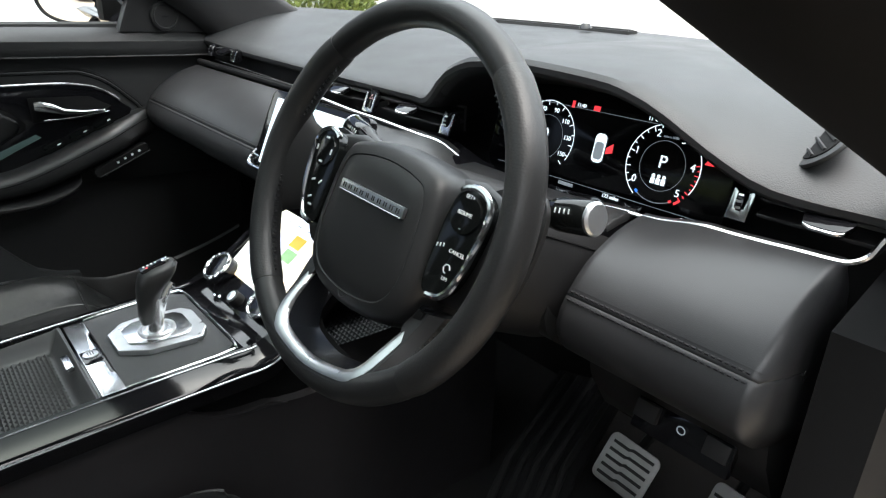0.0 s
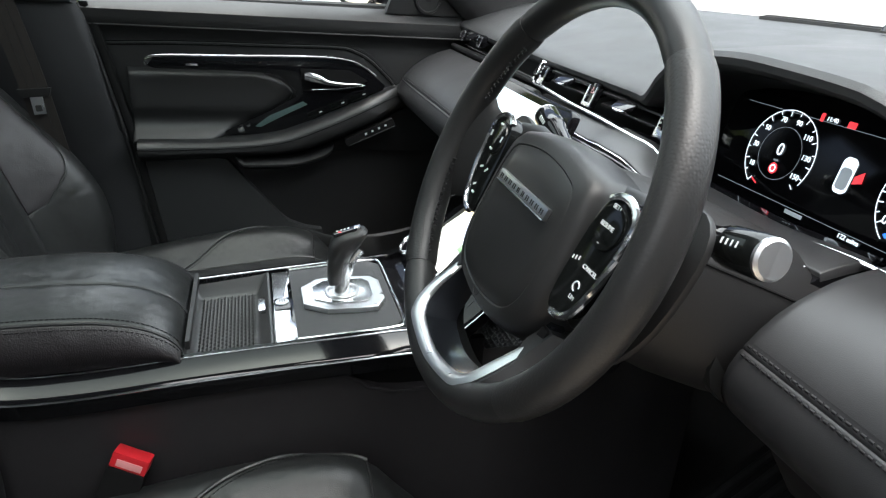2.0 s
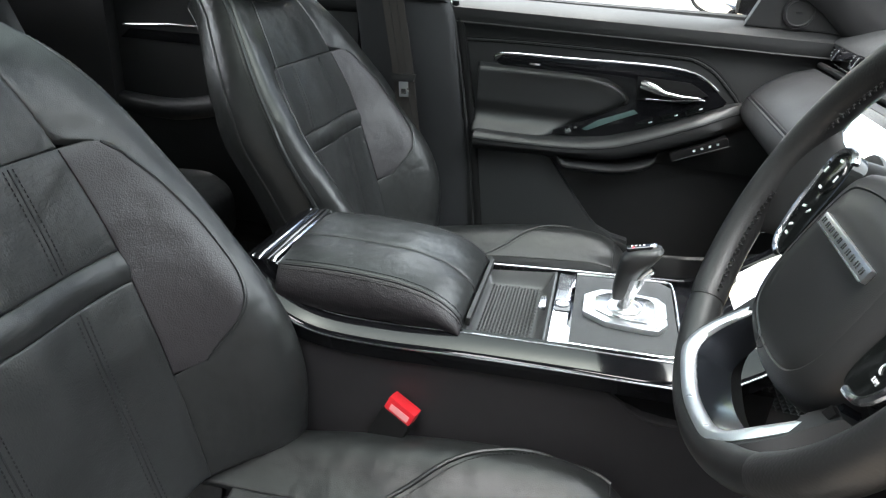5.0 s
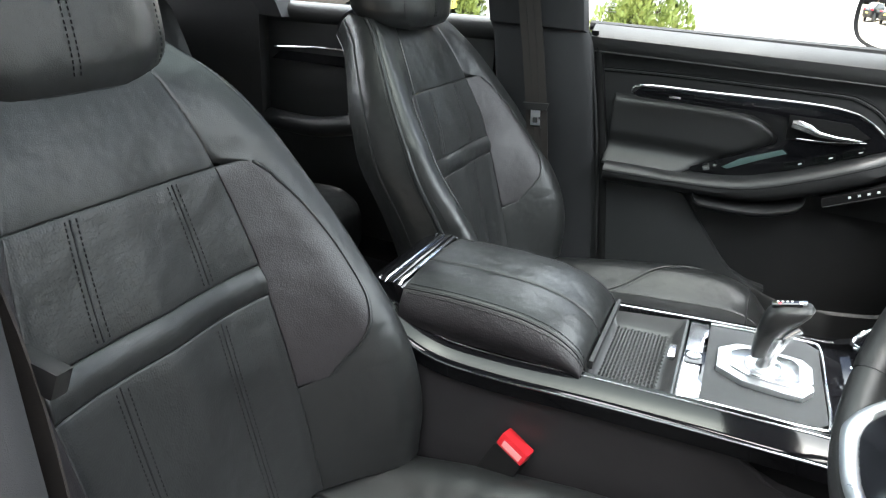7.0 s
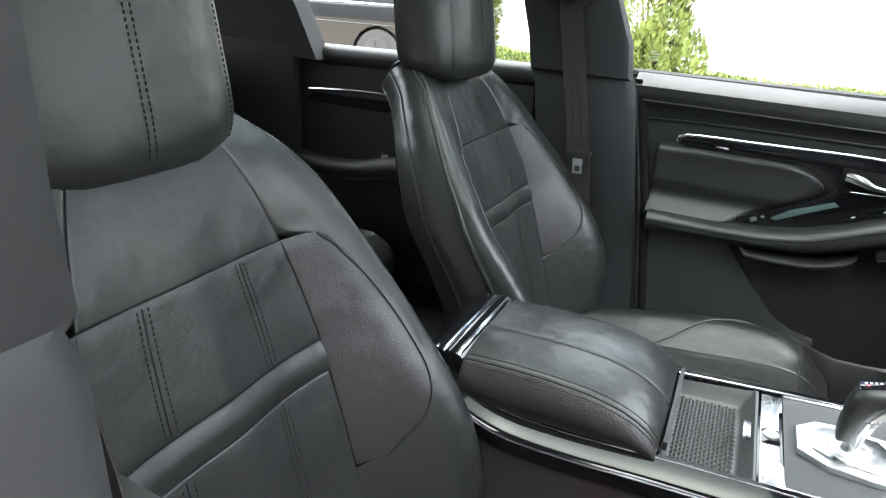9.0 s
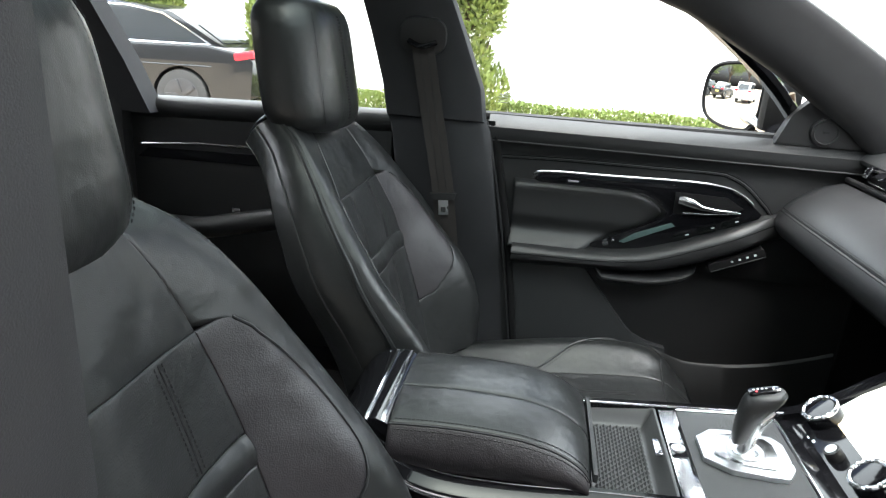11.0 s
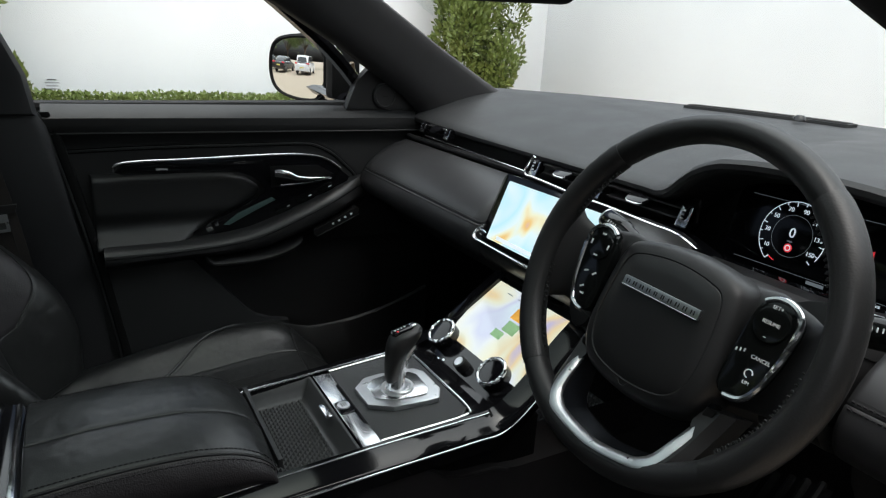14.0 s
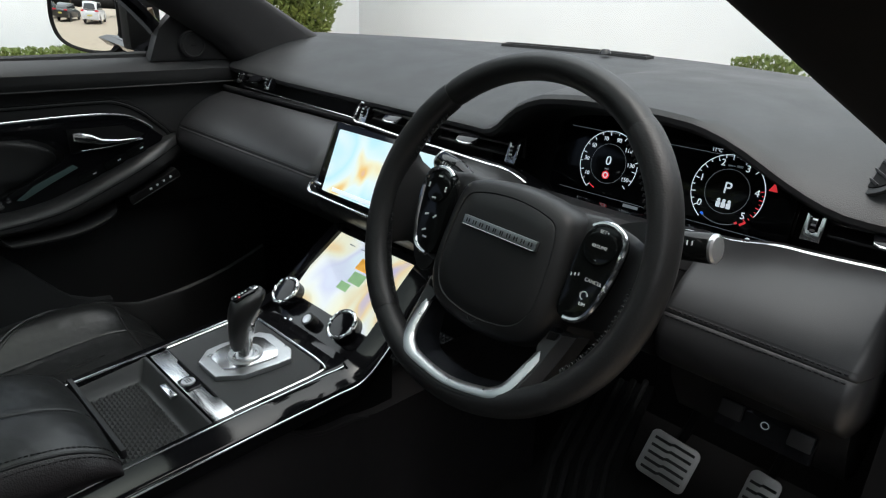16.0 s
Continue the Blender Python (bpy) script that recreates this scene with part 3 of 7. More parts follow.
DISPLAY = mat("display_glass", (0.004, 0.004, 0.005), 0.08, 0, None, 10, rvar=0.02, spec=0.35)


def screen_mat(name, stops, scale, strength, seed):
    """A lit screen with soft coloured content."""
    m = bpy.data.materials.new(name)
    m.use_nodes = True
    nt = m.node_tree
    b = nt.nodes["Principled BSDF"]
    b.inputs["Base Color"].default_value = (0.01, 0.01, 0.01, 1)
    b.inputs["Roughness"].default_value = 0.07
    tc = nt.nodes.new("ShaderNodeTexCoord")
    mp = nt.nodes.new("ShaderNodeMapping")
    mp.inputs["Location"].default_value = seed
    mp.inputs["Rotation"].default_value = (0, 0, radians(35))
    mp.inputs["Scale"].default_value = (scale, scale * 0.45, scale)
    n = nt.nodes.new("ShaderNodeTexNoise")
    n.inputs["Scale"].default_value = 1
    n.inputs["Detail"].default_value = 1.5
    n.inputs["Distortion"].default_value = 0.6
    r = nt.nodes.new("ShaderNodeValToRGB")
    els = r.color_ramp.elements
    els[0].position, els[0].color = stops[0][0], (*stops[0][1], 1)
    els[1].position, els[1].color = stops[-1][0], (*stops[-1][1], 1)
    for p, c in stops[1:-1]:
        els.new(p).color = (*c, 1)
    nt.links.new(tc.outputs["Object"], mp.inputs[0])
    nt.links.new(mp.outputs[0], n.inputs["Vector"])
    nt.links.new(n.outputs[0], r.inputs[0])
    nt.links.new(r.outputs[0], b.inputs["Emission Color"])
    b.inputs["Emission Strength"].default_value = strength
    return m


SCREEN_UP = screen_mat("nav_screen", [(0.22, (0.6, 0.3, 0.7)), (0.29, (0.95, 0.6, 0.2)), (0.345, (0.97, 0.9, 0.6)), (0.40, (0.85, 0.96, 0.96)), (0.56, (0.6, 0.88, 0.97)), (0.7, (0.88, 0.95, 0.98))], 11, 0.8, (2.6, 1.4, 0))
SCREEN_LOW = screen_mat("climate_screen", [(0.3, (0.55, 0.5, 0.8)), (0.38, (0.95, 0.72, 0.4)), (0.46, (0.95, 0.9, 0.66)), (0.56, (0.9, 0.9, 0.86)), (0.66, (0.72, 0.72, 0.86)), (0.75, (0.8, 0.88, 0.92))], 13, 0.72, (0.3, 1.7, 0))


def z_lip(x):
    return soft([(-0.7, 1.124), (-0.45, 1.118), (0.14, 1.116), (0.208, 1.176), (0.30, 1.187), (0.40, 1.184), (0.465, 1.179), (0.52, 1.148), (0.57, 1.119), (0.61, 1.112), (0.7, 1.110)], x)


def y_lip(x):
    return curve([(-0.7, 0.31), (0.08, 0.302), (0.2, 0.266), (0.45, 0.266), (0.58, 0.285), (0.7, 0.30)], x)


def upper_pad(x, v):
    yl, zl, yw = y_lip(x), z_lip(x), y_glass(x)
    pts = ((yl + 0.024, zl - 0.018), (yl + 0.005, zl - 0.015), (yl, zl - 0.006), (yl + 0.006, zl + 0.001))
    if v < 0.12:
        k = v / 0.12 * 3
        i = min(2, int(k))
        a, b = pts[i], pts[i + 1]
        return Vector((x, lerp(a[0], b[0], k - i), lerp(a[1], b[1], k - i)))
    k = (v - 0.12) / 0.88
    bulge = 0.012 * math.sin(math.pi * k)
    return Vector((x, lerp(yl + 0.006, yw, k), lerp(zl + 0.001, 1.193, 1 - (1 - k) ** (1.6 + 1.2 * sstep(0.48, 0.6, x))) + bulge * (1 - k)))


PADPROF = profile([(0.292, 1.068), (0.25, 1.055), (0.212, 1.032), (0.187, 1.008), (0.172, 0.982), (0.174, 0.958), (0.195, 0.935), (0.24, 0.915), (0.30, 0.9)])
SEAM_V = 0.42


def lower_pad(x, v, x0, x1, rnd):
    """Lower dash pad; its ends at x0, x1 turn round by rnd."""
    p = PADPROF(v)
    if x0 > 0:
        p = Vector((0, p.y, p.z - (1.064 - chrome_z(x)) * max(0.0, 1 - v / 0.3)))
    e = min(x - x0, x1 - x)
    k = 1 - min(1, max(0, e) / rnd)
    c = Vector((x, 0.30, 0.985))
    q = Vector((x, p.y, p.z))
    return q.lerp(c, 0.55 * k ** 3)


def chrome_z(x):
    return curve([(-0.19, 1.078), (0.0, 1.071), (0.17, 1.066), (0.235, 1.048), (0.37, 1.046), (0.49, 1.054), (0.56, 1.064), (0.68, 1.069)], x)


def build_dash():
    d = thing("dashboard", "black leather-wrapped dashboard with stitched lower pads", "dashboard")
    # upper pad
    rows = [[upper_pad(-0.712 + 1.412 * i / 70, v) for i in range(71)] for v in [0, 0.03, 0.06, 0.09, 0.12, 0.16, 0.22, 0.3, 0.4, 0.5, 0.6, 0.7, 0.8, 0.9, 1]]
    low = [[Vector((p.x, p.y, 1.06)) for p in rows[-1]]]
    b = loft(rows + low, closed=False)
    part("upper_pad", b, PAD, d, "grained soft-touch dash top")
    # inner carcass behind vents
    part("carcass", loft([[(x, 0.338, 1.125), (x, 0.338, 0.93), (x, 0.40, 0.82), (x, 0.7, 0.8), (x, 0.7, 1.1)] for x in (-0.71, -0.2, 0.1)]), PLASTIC, d)
    part("carcass", loft([[(x, 0.386, 1.13), (x, 0.376, 0.93), (x, 0.40, 0.82), (x, 0.7, 0.8), (x, 0.7, 1.1)] for x in (0.1, 0.4, 0.7)]), PLASTIC, d)
    # lower pads, in two leather panels either side of the stitched seam
    for x0, x1, rnd in ((-0.712, -0.142, 0.03), (0.476, 0.676, 0.012)):
        fl = lambda u, v, x0=x0, x1=x1, rnd=rnd: lower_pad(u, v, x0, x1, rnd)
        part("pad_top", patch(lambda u, v: fl(u, v), x0 + 1e-4, x1 - 1e-4, 0.0, SEAM_V, 26, 8, 0.0012, 0.0025, ref=(0, -0.4, 1)), PADSKIN, d, "black leather pad")
        part("pad_nose", patch(lambda u, v: fl(u, v), x0 + 1e-4, x1 - 1e-4, SEAM_V, 1.0, 26, 14, 0.0012, 0.0025, ref=(0, -1, 0)), PADSKIN, d, "black leather rolled edge")
        for dv in (-0.012, 0.012):
            pth = [fl(x0 + 0.012 + (x1 - x0 - 0.024) * i / 60, SEAM_V + dv) + Vector((0, -0.0006, 0.0006)) for i in range(61)]
            part("stitching", stitches(pth, r=0.0011), STITCH, d, "row of dark thread")
        for xe in (x0, x1):
            cap = [fl(xe, i / 24) for i in range(25)]
            part("end_cap", loft([cap, [Vector((xe, 0.32, p.z)) for p in cap]], closed=False), LEATHER, d)
    # gap strip under the vent band
    part("shadow_strip", tube([(x, 0.302, 1.074) for x in (-0.7, -0.5, -0.3, -0.19)], 0.006, 8), PLASTIC, d)
    part("thin_trim", tube([(-0.60, 0.298, 1.088), (-0.4, 0.299, 1.084), (-0.2, 0.298, 1.08)], 0.0012, 6), CHROME, d, "thin satin chrome line")
    # main bright strip
    pth = [(-0.172, 0.296, 1.112), (-0.18, 0.292, 1.1), (-0.187, 0.289, 1.086), (-0.178, 0.287, 1.0775)] + [(x, 0.286, chrome_z(x)) for x in [-0.16 + 0.82 * i / 30 for i in range(31)]] + [(0.672, 0.287, 1.071), (0.682, 0.29, 1.079), (0.688, 0.294, 1.094)]
    part("bright_strip", tube(smooth_path(pth, 3), 0.0042, 8, flat=0.7), CHROME, d, "satin chrome strip")
    # vents
    def vent(x0, x1, z0, z1, fins, tabs):
        for k in range(2):
            z = lerp(z0, z1, (k + 0.7) / 2.2)
            part("vent_slat", box(x1 - x0, 0.03, 0.0035, at((x0 + x1) / 2, 0.318, z, 12), 0.001), PLASTIC, d)
        part("vent_back", box(x1 - x0, 0.004, z1 - z0, at((x0 + x1) / 2, 0.335, (z0 + z1) / 2), 0.001), RUBBER, d)
        for x in tabs:
            zc = (z0 + z1) / 2
            TB = basis((x, 0.294, zc - 0.001), (1, 0, 0), (0, 0.9, 0.42))
            t = part("vent_tab", prism(smooth_outline([(-0.017, 0.012), (-0.017, -0.003), (-0.010, -0.0075), (0.010, -0.0075), (0.017, -0.003), (0.017, 0.012)]), 0.0055, TB, 0.0015), GLOSS, d, "gloss black air direction tab")
            part("tab_edge", tube([TB @ Vector(p) for p in ((-0.0155, -0.0045, 0.003), (-0.009, -0.008, 0.0025), (0.009, -0.008, 0.0025), (0.0155, -0.0045, 0.003))], 0.0019, 6), CHROME, t, "bright chrome lip")
        for x in fins:
            zc, hh = (z0 + z1) / 2, (z1 - z0) / 2
            F = basis((x, 0.2955, zc), (1, 0, 0), (0, 0.35, 0.94))
            t = part("vent_thumbwheel", cyl(0.0125, 0.0125, 0.0052, at(x, 0.301, zc, 0, 90, 0), 24, 0.001), GLOSS, d, "ribbed black thumbwheel")
            part("wheel_clip", prism([(-0.0095, -hh), (0.0095, -hh), (0.0095, hh * 0.75), (0.0045, hh * 0.55), (0.0045, -hh * 0.35), (-0.0045, -hh * 0.35), (-0.0045, hh * 0.55), (-0.0095, hh * 0.75)], 0.003, F, 0.0008), CHROME, t, "satin chrome clip")
            for a in (-40, -13, 13, 40):
                part("wheel_rib", box(0.0046, 0.0012, 0.0022, at(x, 0.301, zc) @ Matrix.Rotation(radians(a), 4, "X") @ at(0, -0.0127, 0), 0.0004), ALU, t)
    vent(-0.155, -0.012, 1.078, 1.110, (-0.165,), (-0.09,))
    vent(0.012, 0.165, 1.074, 1.108, (0.176,), (0.085,))
    vent(-0.60, -0.50, 1.094, 1.119, (-0.605, -0.49), (-0.545,))
    vent(0.585, 0.69, 1.075, 1.107, (0.574,), (0.645,))
    h = part("hazard_switch", box(0.014, 0.010, 0.034, at(0.0, 0.2985, 1.092, -20), 0.002), GLOSS, d, "hazard warning button")
    HZ = basis((0.0, 0.2935, 1.0915), (1, 0, 0), (0, 0.35, 0.94))
    part("switch_clip", prism([(-0.0125, -0.017), (0.0125, -0.017), (0.0125, 0.014), (0.0085, 0.013), (0.0085, -0.0105), (-0.0085, -0.0105), (-0.0085, 0.013), (-0.0125, 0.014)], 0.003, HZ, 0.0008), CHROME, h, "satin chrome clip")
    tri3 = [(-0.0042, 0.0035), (0.0042, 0.0035), (0.0, 0.0105)]
    part("warning_triangle", tube([HZ @ Vector((x, y, 0.0012)) for x, y in tri3], 0.0005, 5, True), PRINT_RED, h, "pale red triangle outline")
    # instrument recess
    rings = []
    for i in range(41):
        x = 0.075 + 0.53 * i / 40
        zt, yl = z_lip(x) - 0.0155, y_lip(x) + 0.008
        rings.append([(x, yl, zt), (x, 0.33, zt - 0.006), (x, 0.376, zt - 0.02), (x, 0.382, 1.04)])
    part("hood_lining", loft(rings, closed=False), PLASTIC, d, "matt black binnacle lining")
    part("cluster_surround", box(0.33, 0.004, 0.115, at(0.375, 0.362, 1.094, -12), 0.002), GLOSS, d)
    # grilles on the dash top
    for i in range(6):
        part("demister_slot", box(0.006, 0.02, 0.002, at(-0.675 + 0.016 * i, 0.42 + 0.011 * i, upper_pad(-0.64, 0.36).z + 0.004, 3, 0, -50), 0.0008), RUBBER, d)
    part("speaker_slot", loft([[(x, y_glass(x) - 0.075, 1.1965), (x, y_glass(x) - 0.045, 1.1975), (x, y_glass(x) - 0.045, 1.190), (x, y_glass(x) - 0.075, 1.190)] for x in [-0.26 + 0.34 * i / 12 for i in range(13)]]), RUBBER, d, "black slotted speaker grille")
    for k in range(3):
        part("grille_rib", tube([(x, y_glass(x) - 0.068 + 0.008 * k, 1.198) for x in [-0.255 + 0.33 * i / 12 for i in range(13)]], 0.0013, 6), PLASTIC, d)
    part("light_sensor", cyl(0.013, 0.007, 0.01, at(0.0, 0.775, 1.2), 24, 0.003), GLOSS, d)
    S = basis(upper_pad(0.612, 0.235) + Vector((0, 0, 0.001)), (0.52, -0.85, -0.05), upper_pad(0.612, 0.30) - upper_pad(0.612, 0.20))
    oval = smooth_outline([(-0.036, 0.004), (-0.026, 0.021), (0.0, 0.025), (0.028, 0.018), (0.036, -0.002), (0.022, -0.021), (-0.006, -0.024), (-0.030, -0.014)], 5)
    sd = part("side_demister", prism(oval, 0.004, S @ at(0, 0, -0.001), 0.0015), PAD, d, "oval side window vent with flush bezel")
    part("vent_mouth", prism([(x * 0.76, y * 0.72) for x, y in oval], 0.002, S @ at(0, 0, 0.0022), 0.0004), SHADE, sd)
    for k in range(3):
        part("demister_rib", box(0.048 - 0.008 * abs(k - 1), 0.0024, 0.0045, S @ at(0, -0.010 + 0.010 * k, 0.0038, 25), 0.0008), PLASTIC, sd)
    # centre fascia
    fas = [[PADPROF(v) for v in [0.0, 0.06, 0.12, 0.18, 0.24, 0.3, 0.36, 0.42, 0.48]]]
    xs = [-0.142, -0.1, 0, 0.1, 0.15, 0.19, 0.24, 0.30, 0.37, 0.42, 0.472]
    drop = lambda x, v: (1.064 - chrome_z(x)) * max(0.0, 1 - v / 0.3) if x > 0.1 else 0.0
    part("fascia_band", patch(lambda x, v: Vector((x, PADPROF(v).y + 0.001, PADPROF(v).z - drop(x, v))), -0.142, 0.472, 0.0, 0.15, 40, 6, 0.001, 0.002, ref=(0, -0.4, 1)), PADSKIN, d, "satin grey-black fascia band")
    part("band_line", tube([(x, PADPROF(0.155).y, PADPROF(0.155).z - drop(x, 0.155)) for x in [-0.14 + 0.6 * i / 30 for i in range(31)]], 0.0013, 6), CHROME, d, "thin chrome line")
    part("centre_fascia", loft([[Vector((x, p.y + 0.012, p.z - drop(x, 0.06 * k))) for k, p in enumerate(fas[0])] + [Vector((x, 0.3, 0.95)), Vector((x, 0.3, 1.05))] for x in xs]), GLOSS, d, "gloss black centre fascia")
    part("fascia_nose", loft([[(x, PADPROF(v).y, PADPROF(v).z) for v in [0.46 + 0.54 * k / 10 for k in range(11)]] + [(x, 0.3, 0.97)] for x in (-0.142, 0.1, 0.3, 0.472)]), LEATHER, d, "black leather rolled edge")
    part("fascia_trim", tube(smooth_path([(-0.112, 0.205, 1.04), (-0.13, 0.178, 1.012), (-0.142, 0.163, 0.992), (-0.134, 0.157, 0.984), (-0.1, 0.156, 0.983), (0.05, 0.156, 0.981), (0.24, 0.158, 0.98)], 5), 0.003, 8), CHROME, d, "satin chrome edge")
    # knee panel and side
    part("knee_panel", loft([[(x, 0.24, 0.915), (x, 0.25, 0.885), (x, 0.285, 0.835), (x, 0.36, 0.80), (x, 0.40, 0.86), (x, 0.30, 0.93)] for x in (0.478, 0.55, 0.62, 0.665)]), PLASTIC, d)
    part("knee_panel", loft([[(x, 0.24, 0.915), (x, 0.30, 0.86), (x, 0.42, 0.80), (x, 0.45, 0.86), (x, 0.30, 0.93)] for x in (-0.71, -0.4, -0.14)]), PLASTIC, d)
    bx = part("switch_box", box(0.10, 0.012, 0.036, at(0.59, 0.248, 0.878, -20), 0.003), GLOSS, d, "gloss black parking brake switch")
    for sx in (-1, 1):
        part("switch_cap", box(0.024, 0.008, 0.018, at(0.59 + sx * 0.036, 0.241, 0.885, -20), 0.002), PLASTIC, bx, "dark grey satin cap")
    part("switch_line", box(0.05, 0.002, 0.0015, at(0.59, 0.2435, 0.868, -20), 0.0004), CHROME, bx)
    part("switch_symbol", tube([(0.59 + 0.004 * math.cos(a), 0.2405, 0.884 + 0.004 * math.sin(a)) for a in [math.pi * 2 * i / 16 for i in range(16)]], 0.0006, 5, True), G_GREY, bx)
    return d


build_dash()


def build_cluster():
    c = thing("instrument_cluster", "black digital instrument display with two round dials", "display")
    M = basis((0.3735, 0.349, 1.089), (1, 0, 0), (0, 0.2, 0.98))
    part("panel", prism(rounded(0.33, 0.108, 0.02), -0.006, M, 0.001), DISPLAY, c)
    E = 0.0008
    frame_of = {"m": M}

    def ring(parent, cx, r, w, material, name, a0=0.0, a1=360.0, n=72, cy=0.0, lift=0.0):
        b = bmesh.new()
        prev = None
        for i in range(n + 1):
            a = radians(a0 + (a1 - a0) * i / n)
            cur = [b.verts.new((cx + q * math.cos(a), cy + q * math.sin(a), E + lift)) for q in (r, r + w)]
            if prev:
                b.faces.new((prev[0], prev[1], cur[1], cur[0]))
            prev = cur
        b.transform(frame_of["m"])
        return part(name, b, material, parent, smooth=False)

    def ticks(parent, cx, r, ln, w, a0, a1, n, material):
        b = bmesh.new()
        for i in range(n):
            a = radians(a0 + (a1 - a0) * i / (n - 1))
            m = Matrix.Translation((cx, 0, E + 0.0002)) @ Matrix.Rotation(a, 4, "Z")
            big = ln if i % 2 == 0 else ln * 0.6
            vs = [b.verts.new(m @ Vector(p)) for p in ((r - big, -w, 0), (r, -w, 0), (r, w, 0), (r - big, w, 0))]
            b.faces.new(vs)
        b.transform(frame_of["m"])
        return part("tick_marks", b, material, parent, smooth=False)

    def label(txt, x, y, s, material, parent, nm="lettering"):
        return text_mesh(txt, s, frame_of["m"] @ at(x, y, E + 0.0004), material, parent, nm)

    for dx, redline in ((-0.077, False), (0.086, True)):
        cx = 0.0
        D = frame_of["m"] = M @ at(dx, 0.002, 0) @ Matrix.Diagonal((0.9, 0.9, 1, 1))
        dial = ring(c, cx, 0.0475, 0.0011, G_WHITE, "dial_ring", -30, 235)
        dial["label"] = "round dial with white scale"
        ring(dial, cx, 0.029, 0.0005, G_GREY, "inner_ring")
        if not redline:
            ticks(dial, cx, 0.0475, 0.006, 0.0006, 235, -40, 17, G_WHITE)
            for k, t in enumerate(("10", "30", "50", "70", "90", "110", "130", "150")):
                a = radians(212 - 250 * k / 7.3)
                label(t, cx + 0.0375 * math.cos(a), 0.0375 * math.sin(a), 0.0085, G_WHITE, dial)
            label("0", cx, 0.004, 0.019, G_WHITE, dial)
            label("mph", cx, -0.0075, 0.004, G_GREY, dial)
            ring(dial, cx, 0.0, 0.0062, G_RED, "warning_disc", n=20, cy=-0.017)
            ring(dial, cx, 0.0028, 0.0016, G_WHITE, "brake_light", n=20, cy=-0.017, lift=0.0003)
            ring(dial, cx, 0.041, 0.0016, G_RED, "red_zone", 236, 250, 8)
        else:
            ticks(dial, cx, 0.0475, 0.006, 0.0006, 215, 45, 15, G_WHITE)
            ticks(dial, cx, 0.0475, 0.005, 0.0006, 12, -45, 9, G_RED)
            ring(dial, cx, 0.0455, 0.003, G_RED, "red_zone", -55, -44, 6)
            for k, t in enumerate(("0", "1", "2", "3", "4", "5")):
                a = radians(215 - 258 * k / 5)
                label(t, cx + 0.0385 * math.cos(a), 0.0385 * math.sin(a), 0.0125, G_WHITE, dial)
            label("rpm x 1000", cx + 0.002, 0.034, 0.0042, G_GREY, dial)
            label("P", cx, 0.004, 0.021, G_WHITE, dial)
            for k in (-1, 0, 1):
                b = cyl(0.0022, 0.0022, 0.0004, D @ at(cx + 0.007 * k, -0.0125, E + 0.0004), 12)
                box(0.0055, 0.007, 0.0004, D @ at(cx + 0.007 * k, -0.0185, E + 0.0004), 0.0001, b)
                part("seat_symbol", b, G_WHITE, dial)
            ring(dial, cx, 0.043, 0.0008, G_GREY, "gauge_arc", 238, 300, 20)
            ring(dial, cx, 0.0415, 0.003, G_BLUE, "cold_mark", 232, 238, 4)
            ring(dial, cx, 0.0415, 0.003, G_RED, "hot_mark", 298, 303, 4)
    frame_of["m"] = M
    for y in (0.043, -0.042):
        part("divider_line", box(0.30, 0.0005, 0.0003, M @ at(0.005, y, E), 0.0001), G_GREY, c)
    label("11°C", 0.062, 0.047, 0.006, G_WHITE, c)
    label("11:40", -0.034, 0.046, 0.006, G_WHITE, c)
    part("warning_lamp", box(0.004, 0.008, 0.0003, M @ at(-0.046, 0.046, E), 0.0001), G_RED, c)
    part("warning_lamp", box(0.009, 0.006, 0.0003, M @ at(-0.012, 0.046, E), 0.0001), G_RED, c)
    part("warning_lamp", prism([(-0.005, -0.0045), (0.005, -0.0045), (0, 0.0055)], 0.0003, M @ at(0.136, 0.018, E), 0), G_RED, c)
    part("light_symbol", cyl(0.003, 0.003, 0.0003, M @ at(0.124, -0.047, E), 12), G_WHITE, c)
    part("distance_bars", box(0.022, 0.004, 0.0003, M @ at(-0.03, -0.046, E), 0.0001), G_GREY, c)
    label("122 miles", 0.035, -0.0455, 0.006, G_WHITE, c)
    # car picture with an open door between the dials
    b = prism(rounded(0.0155, 0.033, 0.006), 0.0003, M @ at(0.004, 0.004, E), 0)
    icon = part("car_symbol", b, G_WHITE, c, "small white car seen from above")
    part("window_shape", prism(rounded(0.012, 0.02, 0.004), 0.0003, M @ at(0.004, 0.001, E + 0.0003), 0), G_GREY, icon)
    part("open_door_mark", prism([(0, 0), (0.008, 0.006), (0.009, -0.004), (0, -0.007)], 0.0003, M @ at(0.0135, 0.006, E), 0), G_RED, icon)
    return c


build_cluster()


